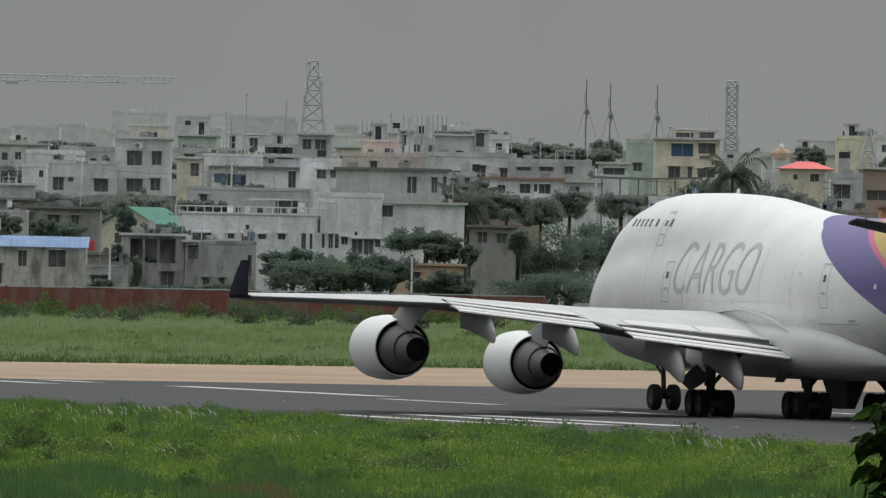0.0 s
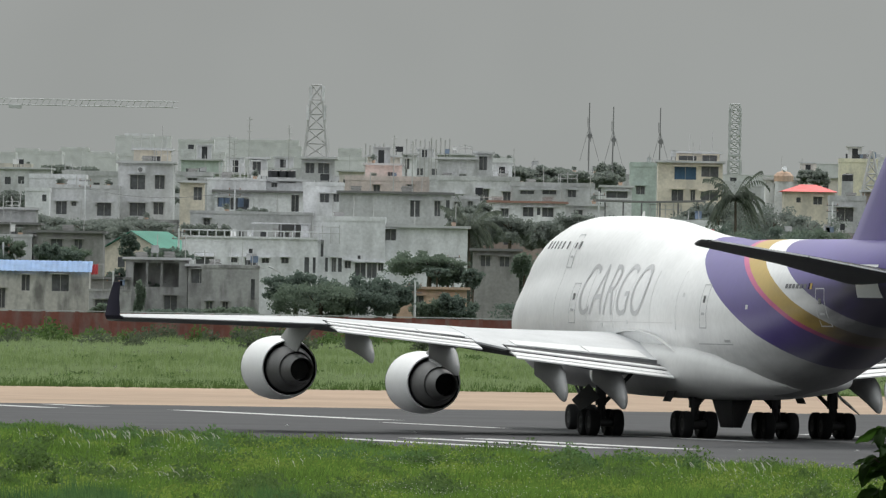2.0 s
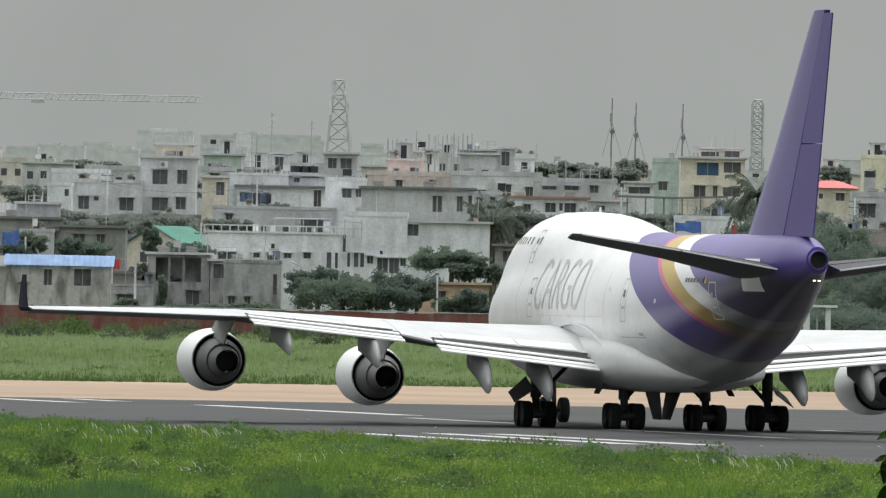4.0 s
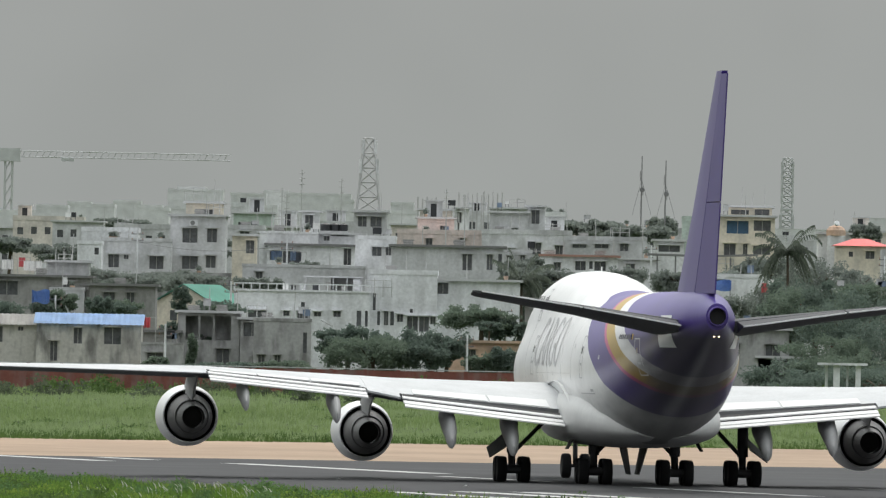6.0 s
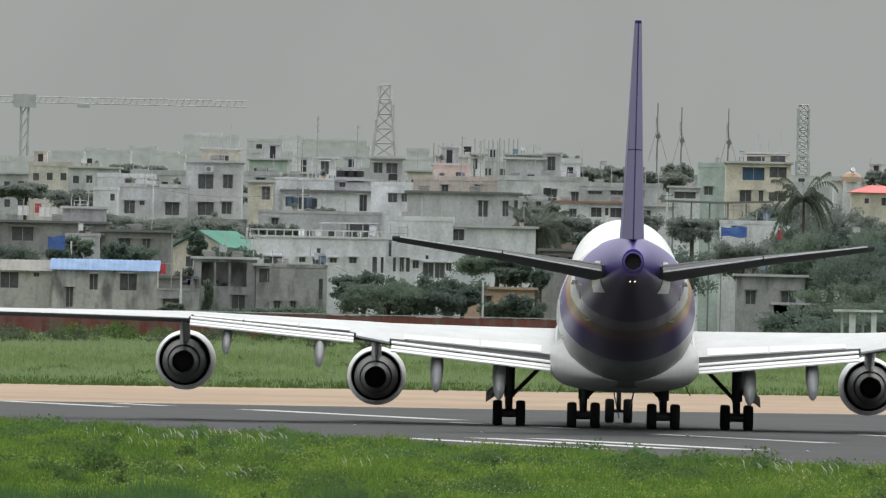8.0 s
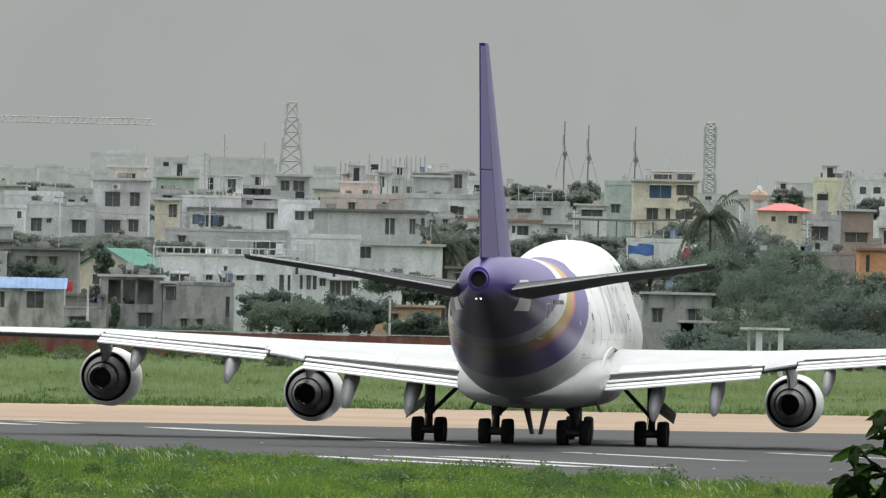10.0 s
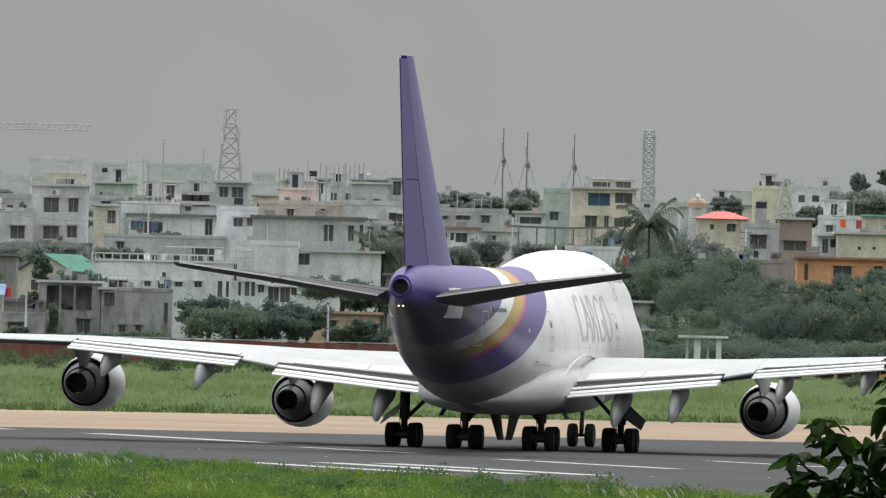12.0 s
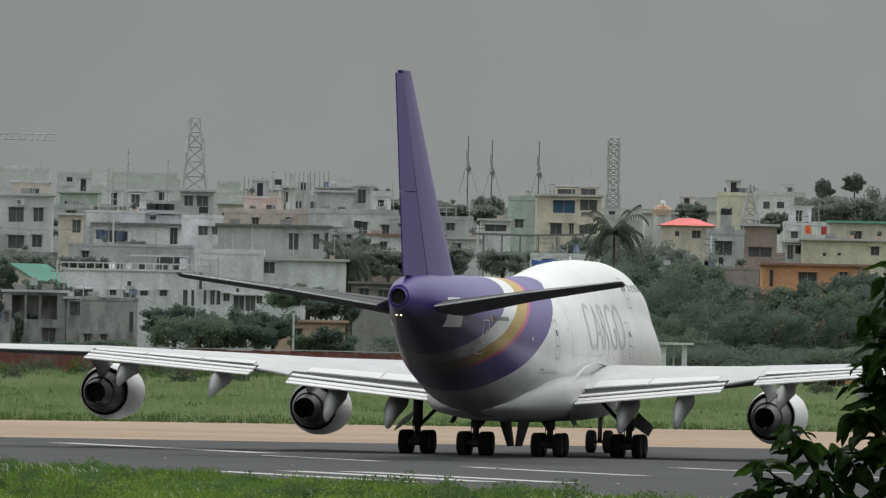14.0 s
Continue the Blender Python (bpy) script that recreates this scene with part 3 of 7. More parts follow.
def build_aircraft():
    plane = thing("cargo_aircraft", "white and purple four-engine cargo aircraft taxiing on the runway", "aircraft")
    # body
    stations = [0, 0.2, 0.6, 1.1, 1.6, 2.3, 3, 4, 5, 6.5, 8, 10, 12, 15, 18, 20, 21.5, 23, 24.5, 26, 27.5, 29, 30.5, 32, 33.5, 35, 36, 38, 42, 44, 46, 47.5, 49, 51, 52.5, 54, 56, 57.5, 59, 61, 63, 64.5, 66, 67.3, 68.6]
    n, rings = 72, []
    for s in stations:
        ring = []
        for i in range(n):
            th = math.tau * i / n
            a = th if th <= math.pi else math.tau - th
            zc, r = body_radius(s, a)
            ring.append(at(s, -r * math.sin(th), zc + r * math.cos(th)))
        rings.append(ring)
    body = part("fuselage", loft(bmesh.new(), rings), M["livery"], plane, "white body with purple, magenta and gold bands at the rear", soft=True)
    # wing-body fairing: a swollen belly between the wings
    rings = []
    for s, w, zb, zt in ((18.0, 2.2, 2.05, 3.2), (20.5, 3.0, 1.85, 3.9), (24, 3.45, 1.78, 4.4), (30, 3.62, 1.75, 4.7), (35, 3.6, 1.75, 4.6), (38.5, 3.5, 1.8, 4.5), (42, 3.28, 1.95, 4.2), (45.5, 2.6, 2.15, 3.6), (48, 1.2, 2.35, 2.9)):
        zc, hh = (zb + zt) / 2, (zt - zb) / 2
        rings.append([at(s, w * math.copysign(abs(math.cos(a)) ** 0.7, math.cos(a)), zc + hh * math.copysign(abs(math.sin(a)) ** 0.7, math.sin(a))) for a in (math.tau * i / 40 for i in range(40))])
    part("belly_fairing", loft(bmesh.new(), rings), M["belly"], plane, "grimy pale belly fairing between the wings", soft=True)
    # fin and rudder
    rings = []
    for z, le, te in ((8.3, 53.0, 67.5), (9.4, 54.8, 67.8), (12.9, 59.6, 68.95), (18.5, 66.5, 70.75), (18.85, 67.0, 70.85)):
        c, t = te - le, 0.042
        up = [(0, 0.0), (0.05, 0.5), (0.2, 0.9), (0.45, 1.0), (0.68, 0.8)]
        ring = [at(le + c * x, t * c * y, z) for x, y in up] + [at(le + c * 0.68, -t * c * 0.8, z)] + [at(le + c * x, -t * c * y, z) for x, y in reversed(up[1:4])]
        rings.append(ring)
    fin = part("fin", loft(bmesh.new(), rings), M["purple"], plane, "purple tail fin", soft=True)
    for z0, z1 in ((8.95, 13.0), (13.04, 18.7)):
        rings = []
        for z in (z0, z1):
            le, te = float(np.interp(z, (8.3, 9.4, 12.9, 18.5), (53.0, 54.8, 59.6, 66.5))), float(np.interp(z, (8.3, 9.4, 12.9, 18.5), (67.5, 67.8, 68.95, 70.75)))
            c = te - le
            rings.append([at(le + c * 0.69, 0.042 * c * 0.78, z), at(te, 0.03, z), at(te, -0.03, z), at(le + c * 0.69, -0.042 * c * 0.78, z)])
        part("rudder", loft(bmesh.new(), rings), M["purple"], fin)
    # tailplane
    for side in (1, -1):
        rings = []
        for y, le, te, z, t in ((0.6, 57.6, 66.6, 7.15, 0.095), (1.6, 58.6, 66.9, 7.3, 0.095), (6, 63.0, 68.0, 8.0, 0.085), (10.7, 67.0, 69.2, 8.62, 0.08), (10.95, 67.7, 69.2, 8.66, 0.05)):
            rings.append(foil(le, side * y, z, te - le, t, -0.22, cut=0.72))
        stab = part("tailplane", loft(bmesh.new(), rings), M["stab"], plane, "grey tailplane", soft=True)
        for y0, y1 in ((1.4, 5.9), (5.96, 10.6)):
            rings = []
            for y in (y0, y1):
                le, te = float(np.interp(y, (0.6, 6, 10.7), (57.6, 63.0, 67.0))), float(np.interp(y, (0.6, 6, 10.7), (66.6, 68.0, 69.2)))
                z, c = float(np.interp(y, (0.6, 6, 10.7), (7.15, 8.0, 8.62))), 0
                c = te - le
                rings.append([at(le + 0.73 * c, side * y, z + 0.16 + 0.034 * c), at(te, side * y, z + 0.24), at(te, side * y, z + 0.19), at(le + 0.73 * c, side * y, z + 0.15 - 0.027 * c)])
            part("elevator", loft(bmesh.new(), rings), M["stab"], stab)
            edge = []
            for y in (y0, y1):
                te, z = float(np.interp(y, (0.6, 6, 10.7), (66.6, 68.0, 69.2))), float(np.interp(y, (0.6, 6, 10.7), (7.15, 8.0, 8.62)))
                edge.append([at(te + 0.004, side * y, z + 0.25), at(te + 0.05, side * y, z + 0.245), at(te + 0.05, side * y, z + 0.185), at(te + 0.004, side * y, z + 0.18)])
            part("edge_strip", loft(bmesh.new(), edge), M["white"], stab, "pale trailing edge strip")
        skin_patch(plane, "stabilizer_plate", 61.0, 63.2, 6.5, 7.95, side, M["white"], 0.03, ns=5, nz=6, label="white sliding plate at the tailplane root")
    # tail cone end with its exhaust and lamps
    part("exhaust_ring", revolve(bmesh.new(), [(33.4 - 68.3, 0.47), (33.4 - 68.95, 0.41), (33.4 - 68.95, 0.38), (33.4 - 68.5, 0.36)], 0, 7.92, 28, closed=True), M["purple"], plane, "purple ring of the tail exhaust", soft=True)
    part("tail_exhaust", revolve(bmesh.new(), [(33.4 - 68.62, 0.38), (33.4 - 68.66, 0.38)], 0, 7.92, 24), M["soot_and_shade"], plane, "sooty tail exhaust")
    for x in (-0.11, 0.11):
        part("tail_lamp", tube(bmesh.new(), (x, 33.4 - 68.4, 7.02), (x, 33.4 - 68.72, 7.02), 0.028, n=10), LAMP, plane, "lit tail lamp")
    # wings
    for side in (1, -1):
        inner = [wing_foil(y, side, 0.9) for y in (2.0, 3.3, 6.5, 9.8, 11.3, 12.6, 17, 20.8)]
        wing = part("wing", under(loft(bmesh.new(), inner)), [M["wing_grey"], M["wing_shade"]], plane, "pale grey swept wing, underside shade put into its colour", soft=True)
        part("wing_tip_panel", under(loft(bmesh.new(), [wing_foil(y, side) for y in (20.8, 25, 29, 31.2, 31.75)])), [M["wing_grey"], M["wing_shade"]], wing, soft=True)
        part("inboard_aileron", loft(bmesh.new(), [wing_foil(y, side) for y in (11.3, 12.1, 12.9)]), M["wing_grey"], wing, soft=True)
        for y0, y1, k, e in ((3.55, 11.2, 0.66, 0.68), (13.0, 20.72, 0.7, 0.55)):
            # near-black slabs paint the shade in the openings between wing and flaps
            part("flap_gap", flap_slab(y0, y1, side, -1.9 * k, -0.7 * k, 0.31 * e, 0.2 * e, 0.08), M["slot"], wing, "dark strip painting the shade in the gap ahead of the flap")
            part("fore_flap", flap_slab(y0, y1, side, -1.0 * k, 0.25 * k, 0.16 * e, 0.07 * e, 0.08), M["flap"], wing, "white extended flap")
            part("flap_slot", flap_slab(y0, y1, side, -0.3 * k, 0.2 * k, -0.05 * e, -0.05 * e, 0.02), M["slot"], wing, "dark strip painting the shade in the flap slot")
            part("main_flap", flap_slab(y0, y1, side, 0.15 * k, 1.5 * k, -0.12 * e, -0.28 * e, 0.07), M["flap"], wing, "white extended flap")
            part("aft_flap", flap_slab(y0, y1, side, 1.5 * k, 2.3 * k, -0.34 * e, -0.5 * e, 0.035), M["flap"], wing, "white extended flap")
        # spoilers, a shade apart from the wing skin
        for y0, y1 in ((4.0, 6.9), (7.0, 10.6), (13.2, 15.6), (15.7, 18.2), (18.3, 20.6)):
            rings = []
            for y in (y0, y1):
                le, te, z, d, t = (lerp(q, y) for q in (WING_LE, WING_TE, WING_Z, WING_DROP, WING_T))
                c = te - le
                f0, f1 = 0.76, 0.895
                th = lambda x: 5 * t * (0.2969 * math.sqrt(x) - 0.126 * x - 0.3516 * x * x + 0.2843 * x ** 3 - 0.1036 * x ** 4) * 1.15 + 0.01 * x
                rings.append([at(le + c * f0, side * y, z - d * f0 + th(f0) * c + 0.005), at(le + c * f0, side * y, z - d * f0 + th(f0) * c + 0.03), at(le + c * f1, side * y, z - d * f1 + th(f1) * c + 0.05), at(le + c * f1, side * y, z - d * f1 + th(f1) * c + 0.01)])
            part("spoiler", loft(bmesh.new(), rings), M["flap"], wing)
        # flap track fairings
        for y, s0, s1, z0, z1, w in ((6.0, 32.5, 38.2, 2.5, 1.35, 0.42), (9.0, 33.5, 39.0, 2.8, 1.65, 0.40), (14.6, 36.0, 41.3, 3.5, 2.75, 0.32), (19.0, 38.0, 43.2, 3.9, 3.25, 0.28)):
            rings = []
            for f, ww in ((0, 0.15), (0.18, 0.8), (0.45, 1.0), (0.68, 1.0), (0.84, 0.92), (0.94, 0.7), (0.985, 0.4), (1, 0.12)):
                s = s0 + (s1 - s0) * f
                low = z0 - 0.1 - (z0 - z1 - 0.02) * min(1.0, f * 1.06) ** 1.35 + (0.12 if f == 1 else 0.0)
                high = z0 + 0.85 - 0.3 * f if f < 0.8 else z0 + 0.55 - (z0 + 0.15 - z1) * (f - 0.8) / 0.2
                zc, hh = (low + high) / 2, max(0.05, (high - low) / 2)
                rings.append([at(s, side * y + 0.8 * w * ww * math.cos(a), zc + hh * math.sin(a)) for a in (math.tau * i / 16 for i in range(16))])
            part("flap_track_fairing", loft(bmesh.new(), rings), M["fairing"], wing, "grey flap track fairing", soft=True)
        # winglet
        rings = []
        for y, z, le, te in ((31.75, 4.95, 45.7, 49.3), (31.95, 5.1, 46.3, 49.4), (32.12, 5.9, 47.8, 49.9), (32.22, 6.58, 49.1, 50.5)):
            c = te - le
            rings.append([at(le, side * y, z), at(le + 0.3 * c, side * (y + 0.06), z), at(te, side * y, z), at(le + 0.3 * c, side * (y - 0.06), z)])
        part("winglet", loft(bmesh.new(), rings), M["dark_purple"], wing, "dark purple winglet", soft=True)
        # root fillet on the body
        bm, rings = bmesh.new(), []
        for i in range(20):
            s = 22 + 17 * i / 19
            z, w = 4.85 - 0.0155 * (s - 29) ** 2, 3.235 + 0.008 * (s - 22)
            rings.append([at(s, side * (w - 0.08), z + 0.03), at(s, side * w, z), at(s, side * (w + 0.02), z - 0.04), at(s, side * (w - 0.08), z - 0.06)])
        part("wing_fillet", loft(bm, rings), M["belly"], plane, "pale fillet seam at the wing root", soft=True)
        engine(plane, 12.02, side, 26.65, 2.24)
        engine(plane, 21.12, side, 36.15, 2.86)
        door(plane, 40.6, 5.0, 7.0, 1.15, side)
        door(plane, 56.6, 5.2, 6.9, 1.0, side)
        door(plane, 14.6, 7.7, 9.3, 0.95, side)
        door(plane, 17.4, 5.1, 7.0, 1.15, side)
        for k in range(5):
            skin_patch(plane, "deck_window", 9.6 + 0.72 * k, 9.86 + 0.72 * k, 8.6, 8.95, side, M["window_dark"], 0.015, nz=1)
        for s in (13.5, 15.75):
            skin_patch(plane, "deck_window", s, s + 0.24, 8.6, 8.95, side, M["window_dark"], 0.03, nz=1)
        # registration as plain bars, flag plate, hatches
        for k in range(6):
            skin_patch(plane, "marking_bar", 52.9 + 0.46 * k, 53.2 + 0.46 * k, 6.86, 7.06, side, M["fairing_dark"], 0.02, nz=1, label="small grey marking")
        skin_patch(plane, "flag_plate", 55.75, 55.95, 6.84, 7.1, side, M["dark_purple"], 0.02, nz=1)
        skin_patch(plane, "flag_plate", 55.95, 56.15, 6.84, 7.1, side, M["gold"], 0.02, nz=1)
        skin_patch(plane, "hatch", 44.4, 45.2, 4.4, 4.52, side, M["seam"], 0.02, nz=1)
        skin_patch(plane, "cargo_door_seam", 40.0, 45.5, 4.28, 4.33, side, M["seam"], 0.02, ns=4, nz=1)
        # skin joints: frames round the body, the long seams and the outline of the side cargo door
        for s in (14.6, 20.6, 25.4, 31.9, 36.4):
            skin_patch(plane, "skin_joint", s, s + 0.025, 4.9, 7.6, side, M["joint"], 0.012, nz=8)
        for s0, s1, z in ((20.0, 36.0, 5.2),):
            skin_patch(plane, "skin_joint", s0, s1, z, z + 0.03, side, M["joint"], 0.012, ns=24, nz=1)
        for s, z in ((23.2, 4.95), (27.8, 5.1), (37.3, 6.4), (47.9, 5.9)):
            skin_patch(plane, "service_panel", s, s + 0.32, z, z + 0.2, side, M["joint"], 0.014, nz=1)
        letters(plane, "CARGO", side)
    part("antenna", loft(bmesh.new(), [[at(18.0, 0.03, 9.8), at(18.7, 0.03, 9.8), at(18.7, -0.03, 9.8), at(18.0, -0.03, 9.8)], [at(18.5, 0.02, 10.4), at(18.75, 0.02, 10.4), at(18.75, -0.02, 10.4), at(18.5, -0.02, 10.4)]]), M["white"], plane)
    # landing gear
    me = wheel_mesh()
    for side in (1, -1):
        g = main_gear(plane, me, 32.1, side * 5.5, 3.6, -side * 2.2)
        panel(g, "gear_door", (at(30.9, side * 5.75, 2.35), at(32.9, side * 5.75, 1.75), at(32.7, side * 6.62, 1.15), at(31.1, side * 6.62, 1.6)), M["door_dark"], "dark grey leg door")
        g = main_gear(plane, me, 35.2, side * 1.92, 2.3, side * -0.9)
        panel(g, "gear_door", (at(32.9, side * 0.56, 2.1), at(36.6, side * 0.56, 2.1), at(35.6, side * 0.2, 0.5), at(33.6, side * 0.2, 0.5)), M["door_dark"], "dark body gear door hanging down")
        panel(g, "small_door", (at(34.3, side * 2.9, 2.2), at(35.8, side * 2.9, 2.2), at(35.7, side * 3.2, 1.65), at(34.4, side * 3.2, 1.65)), M["door_dark"])
    bm = bmesh.new()
    tube(bm, at(7.85, 0, 0.62), at(7.6, 0, 2.6), 0.12, n=12)
    tube(bm, at(7.85, -0.5, 0.62), at(7.85, 0.5, 0.62), 0.08, n=8)
    tube(bm, at(7.85, 0, 1.5), at(5.6, 0, 2.6), 0.06, n=8)
    nose = part("nose_gear", bm, M["strut"], plane, "dark steel nose gear leg with two wheels", soft=True)
    for dy in (-0.46, 0.46):
        wheel(me, nose, 7.85, dy)
    return plane


LAMP = bpy.data.materials.new("lit_lamp")
LAMP.use_nodes = True
LAMP.node_tree.nodes["Principled BSDF"].inputs["Emission Color"].default_value = (1.0, 0.72, 0.4, 1)
LAMP.node_tree.nodes["Principled BSDF"].inputs["Emission Strength"].default_value = 3.0

AIRCRAFT = build_aircraft()


# ---------------------------------------------------------------- town beyond the airfield
# town plaster is lifted and slightly blued: the haze is put into its colour
for key, col, st in (("white_a", (0.80, 0.81, 0.84), 0.28), ("white_b", (0.77, 0.78, 0.80), 0.36), ("grey_a", (0.62, 0.625, 0.645), 0.36), ("grey_b", (0.54, 0.545, 0.56), 0.42), ("cream", (0.72, 0.66, 0.56), 0.26),
                     ("beige", (0.69, 0.64, 0.59), 0.3), ("pink", (0.70, 0.60, 0.57), 0.26), ("mint", (0.51, 0.59, 0.55), 0.28), ("yellow", (0.76, 0.715, 0.57), 0.22), ("orange", (0.76, 0.39, 0.22), 0.18),
                     ("terracotta", (0.58, 0.41, 0.31), 0.3), ("brick", (0.36, 0.285, 0.255), 0.4), ("umber", (0.35, 0.345, 0.34), 0.5), ("stain", (0.56, 0.545, 0.51), 0.8), ("concrete_dark", (0.42, 0.42, 0.42), 0.7)):
    M[key] = plaster(key + "_plaster", col, st, (0.12, 0.118, 0.115) if key in ("stain", "concrete_dark", "umber") else (0.26, 0.26, 0.26))
# haze_* colours carry the haze over the far blocks, tower and crane
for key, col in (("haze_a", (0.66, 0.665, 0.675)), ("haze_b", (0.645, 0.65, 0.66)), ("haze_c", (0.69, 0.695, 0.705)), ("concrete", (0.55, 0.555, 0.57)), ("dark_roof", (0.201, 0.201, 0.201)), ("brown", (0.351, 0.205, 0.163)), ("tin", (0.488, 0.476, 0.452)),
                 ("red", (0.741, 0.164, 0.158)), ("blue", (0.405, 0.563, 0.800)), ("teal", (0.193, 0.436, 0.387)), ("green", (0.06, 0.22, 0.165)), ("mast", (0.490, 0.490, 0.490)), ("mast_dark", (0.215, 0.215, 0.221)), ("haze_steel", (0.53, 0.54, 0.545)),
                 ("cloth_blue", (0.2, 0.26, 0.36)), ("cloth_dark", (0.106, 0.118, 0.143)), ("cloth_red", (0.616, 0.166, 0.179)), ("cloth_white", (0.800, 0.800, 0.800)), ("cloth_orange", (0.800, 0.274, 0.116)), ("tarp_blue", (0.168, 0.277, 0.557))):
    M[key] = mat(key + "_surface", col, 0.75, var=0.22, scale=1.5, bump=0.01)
M["tank"] = mat("black_plastic", (0.035, 0.037, 0.042), 0.45, var=0.15)
M["glass"] = mat("dim_glass", (0.12, 0.125, 0.135), 0.25, var=0.6, scale=0.8, spec=0.6)
M["glass_blue"] = mat("blue_glass", (0.06, 0.12, 0.20), 0.15, var=0.3, scale=0.8)
M["frame"] = mat("window_frame", (0.35, 0.35, 0.34), 0.6, var=0.15)
M["wall_red"] = plaster("red_brick_wall", (0.22, 0.085, 0.07), 0.35)
M["bark"] = mat("bark", (0.10, 0.08, 0.06), 0.9, var=0.35, scale=4, bump=0.03)
# haze is put into the town's leaf colours, most in the rows behind
M["tree_leaf"] = leafy("town_foliage", (0.135, 0.18, 0.155), 0.16)
M["tree_leaf_pale"] = leafy("pale_foliage", (0.155, 0.205, 0.16), 0.16)
M["tree_leaf_hazy"] = leafy("hazy_foliage", (0.215, 0.25, 0.235), 0.22)
M["palm_leaf"] = leafy("palm_foliage", (0.11, 0.135, 0.112), 0.3)
M["near_leaf"] = leafy("glossy_leaf", (0.024, 0.058, 0.011), 0.75)
M["grass_near"] = leafy("meadow_grass", (0.096, 0.178, 0.036), 0.5)
# lightened for distance: the far meadow's haze is in this colour
M["grass_far"] = leafy("far_meadow_grass", (0.25, 0.33, 0.165), 0.15)
M["weed"] = leafy("dark_weeds", (0.075, 0.13, 0.042), 0.4)
M["weed_pale"] = leafy("pale_scrub", (0.085, 0.11, 0.072), 0.3)
M["herb"] = leafy("bright_herbs", (0.155, 0.235, 0.05), 0.45)
M["reed"] = leafy("dark_reeds", (0.066, 0.135, 0.05), 0.4)
M["reed_brown"] = leafy("brown_reeds", (0.135, 0.118, 0.055), 0.3)
M["swathe"] = leafy("drift_grass", (0.175, 0.25, 0.105), 0.3)
M["rim_weed"] = leafy("edge_weeds", (0.085, 0.16, 0.06), 0.4)
M["plume"] = mat("dry_plume", (0.62, 0.60, 0.55), 0.9, var=0.15)
rng = random.Random(7)


def pierced_wall(bm, w, h, holes, deep=0.3):
    """A front wall with real openings and their reveals."""
    xs = sorted({0.0, w, *(q[0] for q in holes), *(q[2] for q in holes)})
    zs = sorted({0.0, h, *(q[1] for q in holes), *(q[3] for q in holes)})
    for x0, x1 in zip(xs, xs[1:]):
        for z0, z1 in zip(zs, zs[1:]):
            cx, cz = (x0 + x1) / 2, (z0 + z1) / 2
            if not any(a < cx < c and b < cz < d for a, b, c, d in holes):
                bm.faces.new([bm.verts.new(p) for p in ((x0, 0, z0), (x1, 0, z0), (x1, 0, z1), (x0, 0, z1))])
    for a, b, c, d in holes:
        for p, q in (((a, b), (c, b)), ((c, b), (c, d)), ((c, d), (a, d)), ((a, d), (a, b))):
            bm.faces.new([bm.verts.new(v) for v in ((p[0], 0, p[1]), (p[0], deep, p[1]), (q[0], deep, q[1]), (q[0], 0, q[1]))])


ROOFS = []


